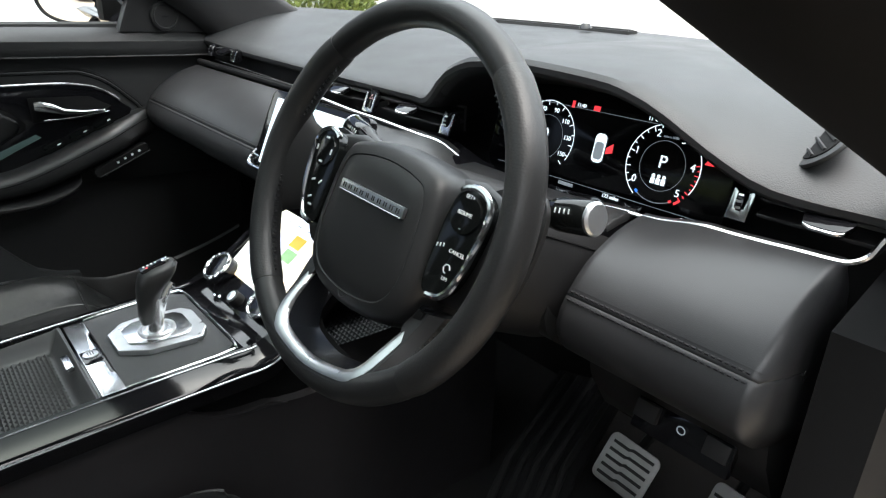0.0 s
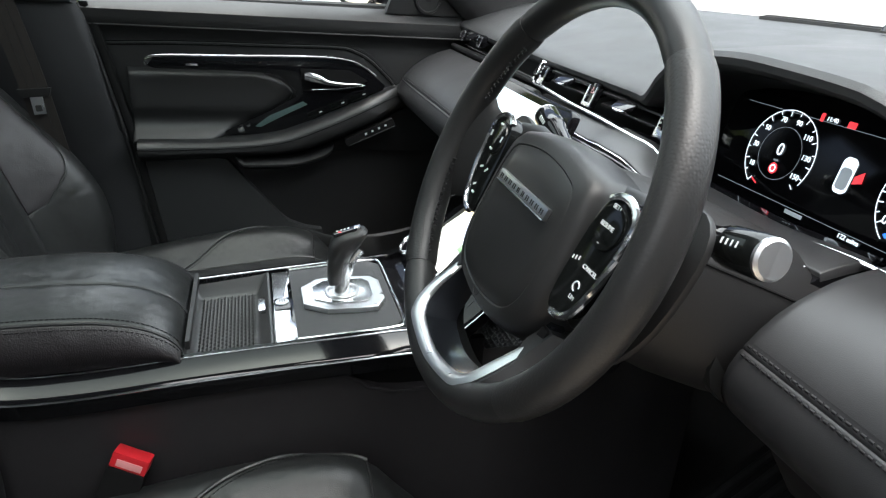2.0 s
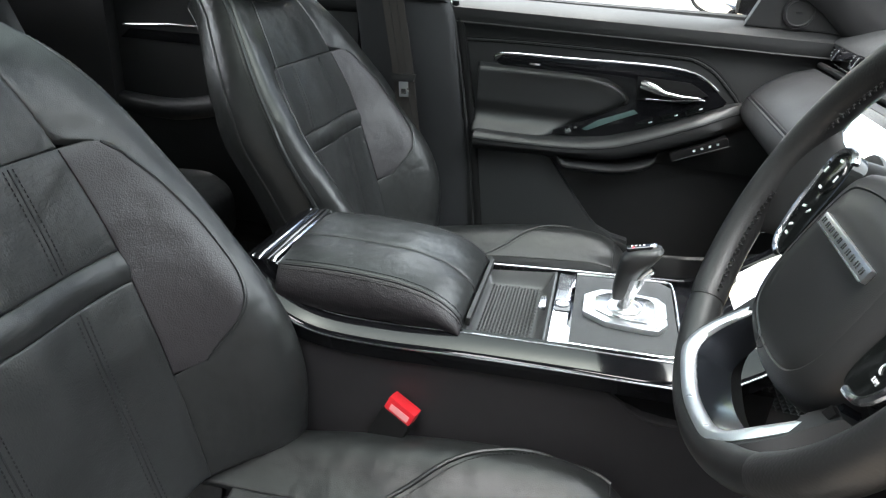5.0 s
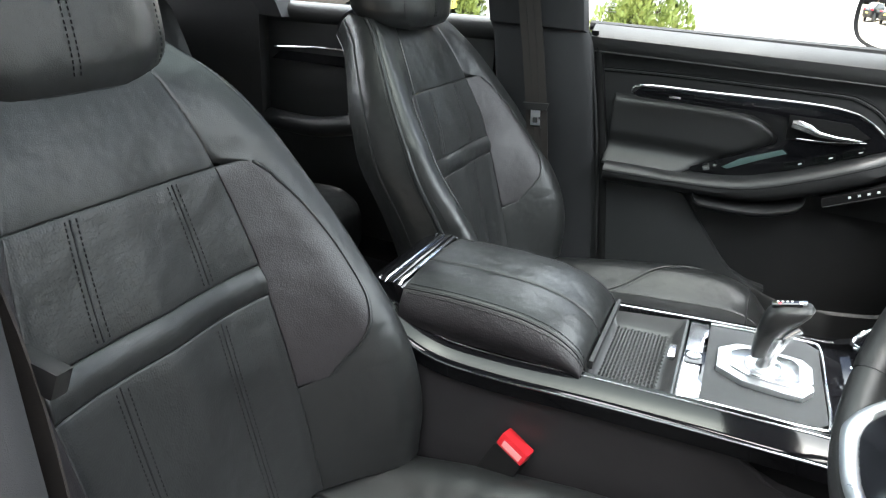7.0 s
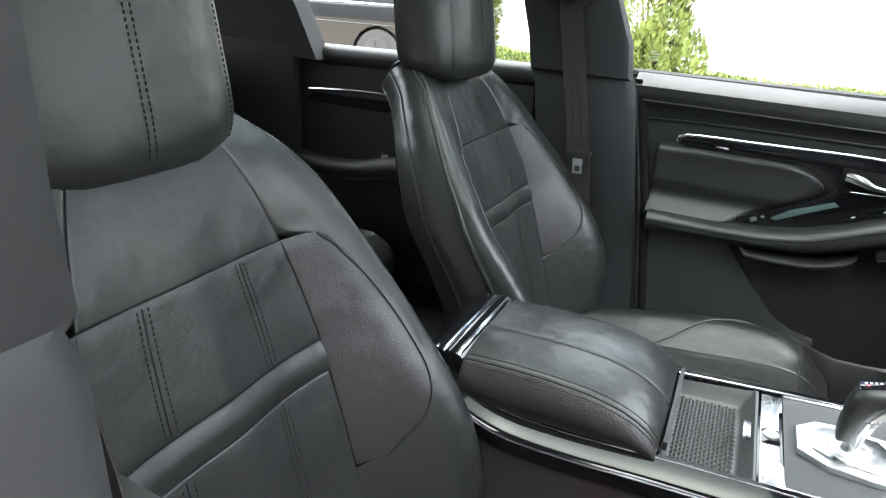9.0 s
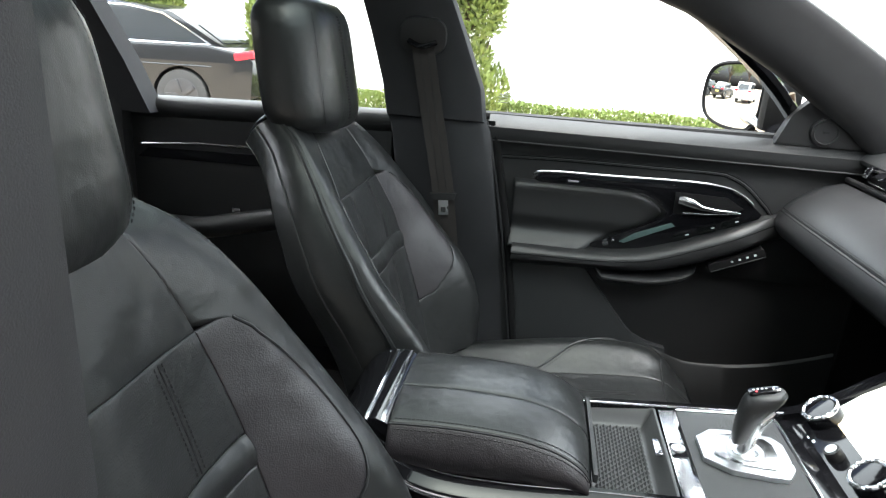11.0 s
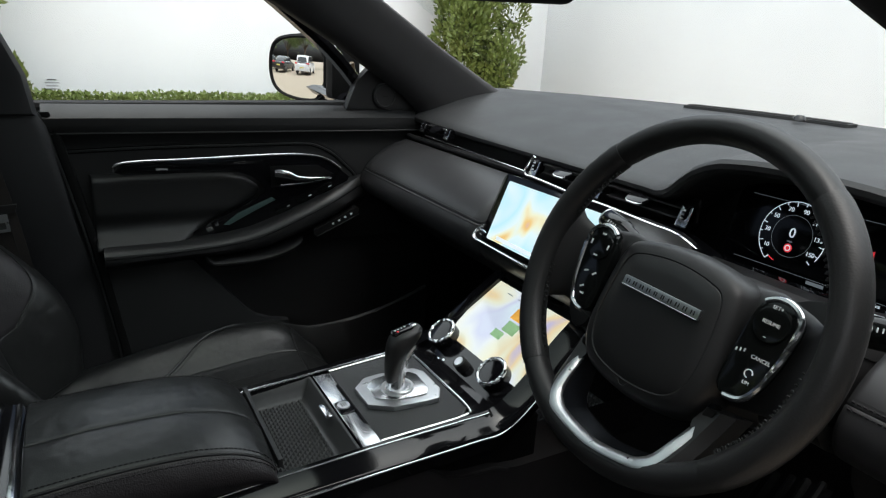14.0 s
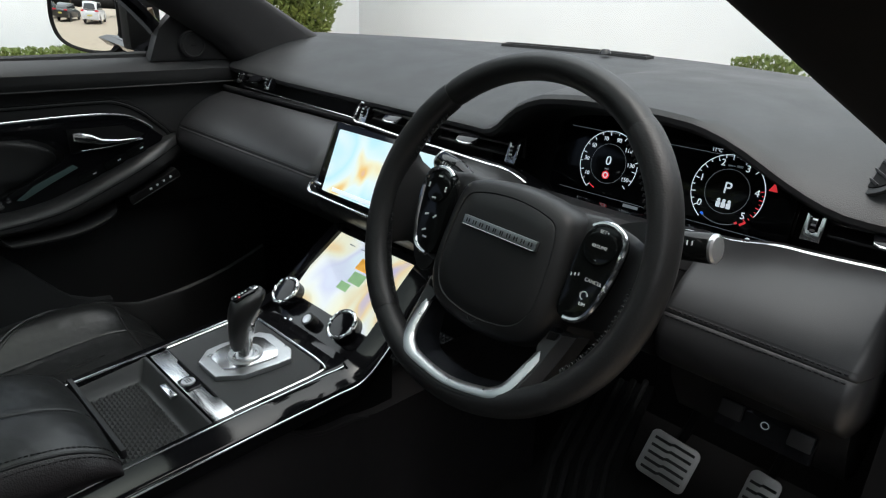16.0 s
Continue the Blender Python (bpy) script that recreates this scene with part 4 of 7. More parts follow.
def build_screens():
    s = thing("touchscreen", "lit navigation touchscreen tilted out from dashboard", "screen")
    M = basis((0.020, 0.172, 1.045), (1, 0, 0), (0, 0.036, 0.09))
    part("housing", prism(rounded(0.262, 0.118, 0.012), -0.012, M, 0.003), GLOSS, s)
    disp = part("display", prism(rounded(0.222, 0.100, 0.003), 0.0006, M @ at(-0.001, -0.002, 0), 0), SCREEN_UP, s, "bright map picture")
    part("menu_bar", box(0.19, 0.006, 0.0003, M @ at(0.008, -0.045, 0.0009), 0.0001), G_WHITE, disp)
    part("yellow_tile", box(0.05, 0.022, 0.0003, M @ at(0.082, 0.008, 0.0009), 0.0001), G_YEL, disp)
    part("dial_end", cyl(0.008, 0.008, 0.02, at(-0.108, 0.162, 1.0, 0, 90), 20, 0.002), CHROME, s)
    l = thing("climate_panel", "lit lower touch panel with rotary knobs", "screen")
    sl = radians(38)
    L = basis((0.0, 0.122, 0.861), (1, 0, 0), (0, math.cos(sl), math.sin(sl)))
    part("panel", prism([(-0.122, -0.115), (0.118, -0.115), (0.124, -0.05), (0.104, 0.10), (-0.124, 0.10), (-0.13, -0.04)], -0.012, L, 0.003), GLOSS, l, "gloss black glass panel")
    d2 = part("display", prism([(-0.092, -0.04), (0.105, -0.04), (0.101, 0.088), (-0.112, 0.088)], 0.0006, L, 0), SCREEN_LOW, l, "bright menu picture")
    part("menu_tile", box(0.03, 0.02, 0.0003, L @ at(0.005, 0.052, 0.0009), 0.0001), G_AMBER, d2)
    part("menu_tile", box(0.03, 0.02, 0.0003, L @ at(0.01, 0.028, 0.0009), 0.0001), G_GREEN, d2)
    part("menu_tile", box(0.024, 0.014, 0.0003, L @ at(-0.004, 0.008, 0.0009), 0.0001), G_GREEN, d2)
    for k in range(4):
        part("menu_line", box(0.014, 0.0015, 0.0003, L @ at(-0.05 + 0.03 * k, 0.075, 0.0009), 0.0001), G_GREY, d2)
    for x in (-0.085, 0.066):
        k = part("rotary_knob", cyl(0.0245, 0.0235, 0.018, L @ at(x, -0.047, 0.009), 40, 0.002), GLOSS, l, "rotary knob with chrome ring")
        part("knob_ring", tube([L @ Vector((x + 0.0225 * math.cos(a), -0.047 + 0.0225 * math.sin(a), 0.0185)) for a in [2 * math.pi * i / 40 for i in range(40)]], 0.0032, 8, True), CHROME, k)
        part("knob_face", cyl(0.019, 0.019, 0.002, L @ at(x, -0.047, 0.0185), 40, 0.0005), DISPLAY, k)
        text_mesh("20.0" if x > 0 else "LO", 0.007, L @ at(x, -0.047, 0.0178), G_GREY, k)
    k = part("volume_knob", cyl(0.0115, 0.0105, 0.015, L @ at(-0.004, -0.066, 0.0075), 32, 0.0015), PLASTIC, l)
    part("knob_cap", cyl(0.0075, 0.0075, 0.0015, L @ at(-0.004, -0.066, 0.0155), 32, 0.0004), ALU, k)
    for x, y in ((-0.062, -0.082), (-0.05, -0.078), (-0.062, -0.094), (0.03, -0.086), (0.04, -0.086), (0.03, -0.1), (0.05, -0.1)):
        part("touch_symbol", box(0.005, 0.0035, 0.0003, L @ at(x, y, 0.0003), 0.0001), G_WHITE, l)


build_screens()


# ---------------- steering wheel and column ----------------
WC = (0.3712, 0.0432, 1.0835)
WT = 21.9
WR = 0.163
LETTER = mat("badge_dark", (0.03, 0.032, 0.033), 0.4, 0.2, rvar=0.05)
BADGE = mat("badge_base", (0.78, 0.8, 0.81), 0.3, 1.0, (0.6, 0.62, 0.63), 120)
SWITCH = mat("switch_gloss", (0.006, 0.0068, 0.0066), 0.09, 0, None, 10, rvar=0.03, spec=0.4)
WHEELSKIN = mat("wheel_leather", (0.0125, 0.0127, 0.013), 0.40, 0, (0.0165, 0.0168, 0.017), 9, 0.2, 1400, 0.05, "voronoi", dist=0.0004)
FLANK = mat("dark_polished_metal", (0.05, 0.055, 0.065), 0.22, 0.8, (0.03, 0.034, 0.042), 40, rvar=0.05)
PRINT = mat("switch_print", (0.75, 0.78, 0.78), 0.5, rvar=0.05)
PERF = mat("perforated_grip", (0.0145, 0.0147, 0.015), 0.42, 0, (0.0185, 0.0188, 0.019), 12, 0.45, 480, 0.04, "voronoi", dist=0.0004)


def build_wheel():
    w = thing("steering_wheel", "black leather steering wheel with silver lower spoke", "steering wheel")
    W = at(*WC, 90 - WT, 0, 1.9)
    P = lambda a, r=WR: Vector((r * math.sin(radians(a)), r * math.cos(radians(a)), 0))

    def arc(a0, a1, n, fat=0.0):
        """Rim section from angle a0 to a1, clockwise from the top; fat swells it."""
        rings = []
        for i in range(n + 1):
            a = a0 + (a1 - a0) * i / n
            c, o = P(a), P(a, 1.0).normalized()
            e = min(i, n - i) / n * abs(a1 - a0)
            k = 1 - 0.05 * max(0, 1 - e / 1.2) ** 2
            rr, rz = (0.0138 + fat) * k, (0.0150 + fat) * k
            rings.append([c + o * math.cos(t) * rr + Vector((0, 0, 1)) * math.sin(t) * rz for t in [2 * math.pi * j / 20 for j in range(20)]])
        b = loft(rings, True, True)
        b.transform(W)
        return b

    part("rim_section", arc(-42, 42, 30), WHEELSKIN, w, "smooth leather upper rim")
    part("rim_section", arc(42, 137, 34, 0.0008), PERF, w, "perforated leather grip")
    part("rim_section", arc(137, 223, 30), WHEELSKIN, w, "smooth leather lower rim")
    part("rim_section", arc(223, 318, 34, 0.0008), PERF, w, "perforated leather grip")
    # sewn seam on the inside of the grips
    for a0, a1 in ((45, 70), (95, 134), (226, 265), (290, 315)):
        b = bmesh.new()
        n = int((a1 - a0) / 2)
        for i in range(n):
            a = a0 + (a1 - a0) * i / n
            for s in (-1, 1):
                c = P(a + 0.7 * s, WR - 0.0148)
                box(0.0014, 0.007, 0.0016, Matrix.Translation(c) @ Matrix.Rotation(radians(-a), 4, "Z") @ at(0, 0, 0.0, 0, 90, 0) @ at(0, 0, 0, 0, 0, s * 25), 0.0003, b, 1)
        b.transform(W)
        part("sewn_seam", b, PLASTIC, w)
    # airbag cover, set back from the rim
    RIM_W = W
    W = W @ at(0, 0, -0.006, 0, 0, -2.5)
    hub = [(-0.071, 0.03), (-0.05, 0.044), (0, 0.05), (0.05, 0.044), (0.071, 0.03), (0.078, -0.02), (0.076, -0.066), (0.058, -0.093), (0.02, -0.103), (-0.02, -0.103), (-0.058, -0.093), (-0.076, -0.066), (-0.078, -0.02)]
    base = smooth_path([(x, y, 0) for x, y in hub], 4, True)
    c0 = Vector((0, -0.026, 0))
    rings = []
    for s, z in ((1.0, -0.05), (1.02, -0.03), (1.0, -0.016), (0.965, -0.007), (0.9, -0.0015), (0.80, 0.0012), (0.785, 0.0004), (0.77, 0.0014), (0.6, 0.003), (0.3, 0.004), (0.02, 0.0045)):
        rings.append([W @ (c0 + (p - c0) * s + Vector((0, 0, z))) for p in base])
    part("airbag_cover", loft(rings), WHEELSKIN, w, "matt black airbag cover")
    em = part("name_bar", box(0.092, 0.0098, 0.004, W @ at(0.0, -0.001, 0.0048), 0.0012), BADGE, w, "silver name bar with plain raised bars")
    for i in range(10):
        wd = 0.0032 if i not in (4, 5) else 0.0024
        xx = -0.0395 + 0.00875 * i
        for off in (-wd * 0.5, wd * 0.5):
            part("raised_bar", box(0.0011, 0.0042, 0.0008, W @ at(xx + off, -0.001, 0.0069), 0.0002), LETTER, em)
    part("edge_trim", tube([W @ Vector(p) for p in ((-0.045, -0.0058, 0.0066), (0.045, -0.0058, 0.0066))], 0.0008, 6), CHROME, em)
    part("airbag_mark", tube([W @ Vector((0.006 * math.cos(a), -0.088 + 0.006 * math.sin(a), 0.001)) for a in [2 * math.pi * i / 20 for i in range(20)]], 0.0004, 5, True), PLASTIC, w)
    # side spokes and switch pods
    for s in (-1, 1):
        rings = []
        for x, h, zt, zb in ((0.05, 0.05, -0.020, -0.05), (0.085, 0.054, -0.020, -0.046), (0.118, 0.046, -0.018, -0.036), (0.132, 0.042, -0.010, -0.028), (0.142, 0.048, 0.000, -0.020), (0.152, 0.062, 0.009, -0.012)):
            rings.append([W @ Vector((s * x, -0.008 + h * math.cos(a), (zt + zb) / 2 + (zt - zb) / 2 * math.sin(a))) for a in [2 * math.pi * j / 20 for j in range(20)]])
        part("side_spoke", loft(rings), WHEELSKIN, w, "leather-covered side spoke")
        pod = [(0.0835, 0.026), (0.094, 0.0385), (0.111, 0.0385), (0.1225, 0.025), (0.119, -0.016), (0.109, -0.044), (0.094, -0.0515), (0.081, -0.046), (0.080, -0.01)]
        pts = [(s * x, y) for x, y in pod]
        sm = [(p.x, p.y) for p in smooth_path([(x, y, 0) for x, y in pts], 4, True)]
        cover = part("switch_pod", prism(sm, 0.012, W @ at(0, 0, -0.017), 0.002), SWITCH, w, "gloss black thumb switch pod")
        part("pod_trim", tube([W @ Vector((x, y, -0.006)) for x, y in sm[2:26]], 0.0030, 8), CHROME, cover)
        part("thumb_pad", cyl(0.0165, 0.0155, 0.003, W @ at(s * 0.1015, 0.0185, -0.0045), 32, 0.001), SWITCH, cover)
        if s > 0:
            for t, x, y, sz in (("SET+", 0.1015, 0.0325, 0.0045), ("RESUME", 0.1015, 0.019, 0.0044), ("−", 0.1015, 0.0065, 0.0045), ("CANCEL", 0.1065, -0.012, 0.0045), ("LIM", 0.1035, -0.034, 0.0042)):
                text_mesh(t, sz, W @ at(x, y, -0.0026 if y > 0 else -0.0046), PRINT, cover)
            part("switch_symbol", tube([W @ Vector((0.1025 + 0.0035 * math.cos(a), -0.026 + 0.0035 * math.sin(a), -0.0044)) for a in [2 * math.pi * i / 16 for i in range(13)]], 0.0006, 5), PRINT, cover)
            for k in range(3):
                part("switch_symbol", box(0.0012, 0.003, 0.0005, W @ at(0.0835 + 0.0035 * k, -0.012 + 0.001 * k, -0.0046), 0.0001), PRINT, cover)
        else:
            for x, y, a in ((-0.1015, 0.031, 0), (-0.0895, 0.019, 90), (-0.1135, 0.019, 90), (-0.1015, 0.007, 0), (-0.1055, -0.012, 20), (-0.0935, -0.012, 45), (-0.0985, -0.036, 0), (-0.1025, -0.029, 30)):
                part("switch_symbol", box(0.0055, 0.002, 0.0005, W @ at(x, y, -0.0026 if y > 0 else -0.0046, 0, 0, a), 0.0001), PRINT, cover)
    # lower spoke: silver frame round an opening
    W = RIM_W
    out = [(-0.0835, -0.074, -0.028), (-0.080, -0.093, -0.018), (-0.0755, -0.119, -0.001), (-0.070, -0.134, 0.008), (-0.0615, -0.144, 0.0130), (-0.045, -0.1505, 0.0145), (0.0, -0.1565, 0.0148)]
    inn = [(-0.0745, -0.074, -0.029), (-0.0705, -0.093, -0.019), (-0.0655, -0.116, -0.003), (-0.0610, -0.129, 0.004), (-0.0545, -0.1365, 0.0075), (-0.041, -0.1430, 0.0090), (0.0, -0.1490, 0.0092)]
    dep = [(-0.068, -0.074, -0.044), (-0.064, -0.093, -0.038), (-0.0600, -0.114, -0.036), (-0.0560, -0.126, -0.032), (-0.0500, -0.1330, -0.028), (-0.038, -0.1395, -0.024), (0.0, -0.1455, -0.022)]
    whole = lambda q: smooth_path(q + [(-x, y, z) for x, y, z in q[-2::-1]], 5)
    O, I, K = whole(out), whole(inn), whole(dep)
    back = Vector((0, 0, -0.008))
    part("lower_spoke", loft([[W @ (o + back), W @ o, W @ (o.lerp(i, 0.55) + Vector((0, 0, 0.0022))), W @ (o.lerp(i, 0.72) + Vector((0, 0, 0.0016))), W @ i, W @ (i.lerp(k, 0.12)), W @ (i + back)] for o, i, k in zip(O, I, K)]), ALU, w, "satin silver lower spoke frame")
    part("spoke_flank", loft([[W @ (i.lerp(k, 0.1)), W @ k, W @ (k + (o - k) * 0.3 + back)] for o, i, k in zip(O, I, K)]), FLANK, w, "dark polished inner flank")
    skin = []
    for o, i in zip(O, I):
        n, e = Vector((o.x, o.y + 0.085, 0)).normalized(), sstep(-0.108, -0.088, o.y)
        a = o.lerp(i, 1.3 * e) + Vector((0, 0, 0.004 * e - 0.001))
        skin.append([W @ a, W @ (o + n * 0.003 + Vector((0, 0, 0.003 * e))), W @ (o + n * 0.012 + Vector((0, 0, -0.008))), W @ (o + n * 0.012 + Vector((0, 0, -0.036))), W @ (a + Vector((0, 0, -0.032)))])
    part("spoke_cover", loft(skin), WHEELSKIN, w, "black leather cover beside the silver frame")
    for sg in (-1, 1):
        part("spoke_bridge", loft([[W @ Vector((sg * x, y + dy, z + dz)) for dy, dz in ((0.007, 0.0), (-0.006, 0.002), (-0.009, -0.004), (-0.006, -0.012), (0.007, -0.012))] for x, y, z in ((0.078, -0.078, -0.027), (0.066, -0.074, -0.028), (0.045, -0.070, -0.030))]), FLANK, w, "dark metal bridge to the hub")
    part("spoke_back", loft([[W @ Vector((o.x, o.y, -0.022)), W @ Vector((i.x, i.y, -0.022)), W @ Vector((i.x, i.y, -0.036)), W @ Vector((o.x, o.y, -0.036))] for o, i in zip(O, I)]), SHADE, w)
    # paddles
    for s in (-1, 1):
        pts = smooth_path([(s * 0.085, 0.03, -0.045), (s * 0.13, 0.05, -0.042), (s * 0.152, 0.03, -0.04), (s * 0.148, -0.03, -0.04), (s * 0.125, -0.07, -0.042), (s * 0.105, -0.06, -0.044), (s * 0.1, -0.01, -0.045)], 4, True)
        b = prism([(p.x, p.y) for p in pts], 0.006, W @ at(0, 0, -0.048), 0.002)
        part("shift_paddle", b, PLASTIC, w, "black plastic shift paddle")
    return w


build_wheel()


def build_column():
    c = thing("steering_column", "black plastic steering column shroud with stalks", "steering column")
    ax = Vector((0, math.cos(radians(WT)), -math.sin(radians(WT))))
    o = Vector(WC)
    rings = []
    for d, wx, up, dn in ((0.045, 0.072, 0.035, 0.075), (0.08, 0.088, 0.045, 0.088), (0.14, 0.102, 0.05, 0.095), (0.20, 0.112, 0.052, 0.095), (0.30, 0.112, 0.05, 0.085)):
        ctr = o + ax * d
        u = Vector((0, math.sin(radians(WT)), math.cos(radians(WT))))
        ring = []
        for j in range(28):
            a = 2 * math.pi * j / 28
            cx, sy = math.cos(a), math.sin(a)
            ring.append(ctr + Vector((1, 0, 0)) * wx * math.copysign(abs(cx) ** 0.6, cx) + u * (up if sy > 0 else dn) * math.copysign(abs(sy) ** 0.7, sy))
        rings.append(ring)
    part("shroud", loft(rings), PLASTIC, c, "grained black plastic shroud")
    part("shroud_seam", tube([rings[i][1] + Vector((0.0004, 0, 0)) for i in range(5)], 0.0012, 6), SHADE, c)
    for s, (ex, ey, ez) in ((1, (0.550, 0.121, 1.101)), (-1, (0.188, 0.142, 1.103))):
        a = Vector((0.3676 + s * 0.06, 0.125, 1.078))
        e = Vector((ex, ey, ez))
        d = (e - a).normalized()
        st = part("stalk", tube([a, a + d * 0.04, e - d * 0.045, e - d * 0.04, e - d * 0.012], [0.008, 0.009, 0.0105, 0.0125, 0.0125], 20), GLOSS, c, "gloss black control stalk")
        part("stalk_barrel", tube([e - d * 0.036, e - d * 0.034, e - d * 0.004, e - d * 0.003], [0.0115, 0.0135, 0.0137, 0.0130], 28), SWITCH, st, "gloss black twist barrel")
        part("stalk_end", tube([e - d * 0.004, e - d * 0.001, e + d * 0.0008, e + d * 0.0002, e - d * 0.0004], [0.0132, 0.0132, 0.0112, 0.0094, 0.0088], 28), ALU, st, "chrome twist cap")
        for k in range(4):
            part("stalk_mark", box(0.0012, 0.004, 0.0006, basis(e - d * (0.018 + 0.0045 * k) + Vector((0, -0.0122, 0.0062)), d, (0, 0.4, 0.9)), 0.0001), PRINT, st)
    part("adjust_knob", cyl(0.016, 0.014, 0.03, at(0.462, 0.10, 1.035, 0, 75, 0), 24, 0.004), RUBBER, c)


build_column()


# ---------------- centre console ----------------
TRAY = mat("tray_plastic", (0.04, 0.041, 0.042), 0.38, 0, (0.05, 0.051, 0.052), 15, 0.3, 800, 0.05, dist=0.0004)
MATRUB = mat("mat_rubber", (0.05, 0.051, 0.052), 0.45, 0, (0.06, 0.061, 0.062), 60)
MESHTRIM = mat("woven_metal_trim", (0.045, 0.046, 0.047), 0.38, 0.3, (0.06, 0.061, 0.063), 300, 0.9, 1400, dist=0.001)


def build_console():
    c = thing("centre_console", "gloss black centre console with silver trim lines", "centre console")
    # side rails: gloss black beams along the console, dropping to the rear
    for s in (-1, 1):
        pth = [(0.099, -0.546, 0.838), (0.104, -0.518, 0.812), (0.108, -0.45, 0.781), (0.111, -0.36, 0.779), (0.113, -0.24, 0.789), (0.116, -0.12, 0.798), (0.120, 0.0, 0.806), (0.122, 0.05, 0.812), (0.116, 0.10, 0.842), (0.110, 0.15, 0.885), (0.106, 0.20, 0.925)]
        sm = smooth_path([(s * x, y, z) for x, y, z in pth], 5)
        rings = []
        for p in sm:
            rings.append([p + Vector((s * dx, 0, dz)) for dx, dz in ((-0.012, 0.006), (0.0215, -0.004), (0.0256, -0.010), (0.0215, -0.033), (-0.012, -0.034))])
        rail = part("side_rail", finish(loft(rings)), GLOSS, c, "gloss black side rail")
        part("rail_line", tube([p + Vector((s * 0.0256, 0, -0.0100)) for p in sm[: len(sm) - 8]], 0.0013, 6), CHROME, rail, "thin chrome line")
        part("rail_line", tube([p + Vector((s * -0.006, 0, 0.0048)) for p in sm[: len(sm) - 16]], 0.0011, 6), CHROME, rail, "thin chrome line")
        # side wall of the tunnel
        def wall(u, v, s=s):
            y = lerp(-0.575, 0.46, u)
            zt = curve([(-0.66, 0.80), (-0.45, 0.752), (-0.3, 0.756), (-0.069, 0.768), (-0.046, 0.752), (-0.022, 0.735), (0.007, 0.728), (0.05, 0.727), (0.085, 0.716), (0.335, 0.716), (0.40, 0.86), (0.46, 0.88)], y)
            xx = lerp(0.122, 0.132, v) + 0.02 * sstep(0.02, 0.14, y) * sstep(0.0, 0.6, v)
            return Vector((s * xx, y, lerp(zt, 0.42, v)))
        b = loft([[wall(i / 40, j / 10) for j in range(11)] + [Vector((s * 0.08, lerp(-0.575, 0.46, i / 40), 0.42)), Vector((s * 0.08, lerp(-0.575, 0.46, i / 40), 0.75))] for i in range(41)])
        part("side_panel", b, CARPET if s < 0 else CONSOLE_SIDE, c, "soft black side panel")
        part("panel_lip", tube([wall(0.03 + 0.60 * i / 48, 0.0) + Vector((s * 0.0005, 0, -0.0015)) for i in range(49)], 0.0026, 8), CONSOLE_SIDE, c, "rolled edge of the side panel")
        part("console_body", box(0.012, 0.30, 0.09, at(s * 0.108, -0.02, 0.745), 0.003), SHADE, c)
    # open storage under the climate panel, floored with a ribbed mat
    part("storage_floor", box(0.23, 0.30, 0.012, at(0, 0.205, 0.700), 0.003), PLASTIC, c, "black storage floor")
    part("storage_back", box(0.23, 0.012, 0.16, at(0, 0.36, 0.785), 0.003), PLASTIC, c)
    b = bmesh.new()
    for i in range(24):
        for j in range(30):
            cx, cy = -0.104 + 0.0089 * (i + 0.5), 0.072 + 0.0093 * (j + 0.5)
            vs = [b.verts.new(q) for q in ((cx - 0.0043, cy - 0.0045, 0.7065), (cx + 0.0043, cy - 0.0045, 0.7065), (cx + 0.0043, cy + 0.0045, 0.7065), (cx - 0.0043, cy + 0.0045, 0.7065))]
            tip = b.verts.new((cx, cy, 0.7105))
            for k in range(4):
                b.faces.new((vs[k], vs[(k + 1) % 4], tip))
    sm_ = part("storage_mat", b, MATRUB, c, "black rubber mat with raised pyramids", False)
    sm_["kind"] = "stuff"
    # front ramp
    part("front_ramp", loft([[(-0.12, y, z), (0.12, y, z), (0.12, y, z - 0.03), (-0.12, y, z - 0.03)] for y, z in ((0.016, 0.808), (0.03, 0.806), (0.045, 0.806), (0.06, 0.812))]), GLOSS, c)
    # shift panel insert and its bright frame
    D = basis((0, -0.14, 0.8), (1, 0, 0), (0, 1, 0.07))
    part("deck_base", prism([(-0.118, -0.003), (0.118, -0.003), (0.12, 0.19), (-0.12, 0.19)], -0.012, D @ at(0, 0, -0.006), 0.001), GLOSS, c)
    part("shift_insert", prism([(-0.1, 0.027), (0.1, 0.027), (0.103, 0.147), (0.088, 0.162), (-0.088, 0.162), (-0.103, 0.147)], 0.006, D @ at(0, 0, -0.006), 0.001), MESHTRIM, c, "dark woven-pattern shift panel")
    fr = smooth_path([(-0.101, 0.027, 0), (-0.1035, 0.09, 0), (-0.104, 0.148, 0), (-0.09, 0.1635, 0), (0, 0.1645, 0), (0.09, 0.1635, 0), (0.104, 0.148, 0), (0.1035, 0.09, 0), (0.101, 0.027, 0)], 4)
    part("shift_frame", tube([D @ (p + Vector((0, 0, 0.001))) for p in fr], 0.0022, 8), CHROME, c, "satin chrome frame line")
    # chrome cross plate with start button
    part("cross_plate", prism([(-0.1, 0.001), (0.103, 0.001), (0.104, 0.027), (0.06, 0.027), (0.052, 0.022), (-0.056, 0.022), (-0.062, 0.026), (-0.1, 0.026)], 0.0035, D @ at(0, 0, -0.003), 0.001), CHROME, c, "polished chrome cross plate")
    part("button_bezel", prism(rounded(0.032, 0.022, 0.004), 0.0016, D @ at(0.004, 0.0125, 0.0004), 0.0005), GLOSS, c, "gloss black button surround")
    bt = part("start_button", cyl(0.0095, 0.009, 0.004, D @ at(0.001, 0.0125, 0.002), 32, 0.001), ALU, c, "round silver start button")
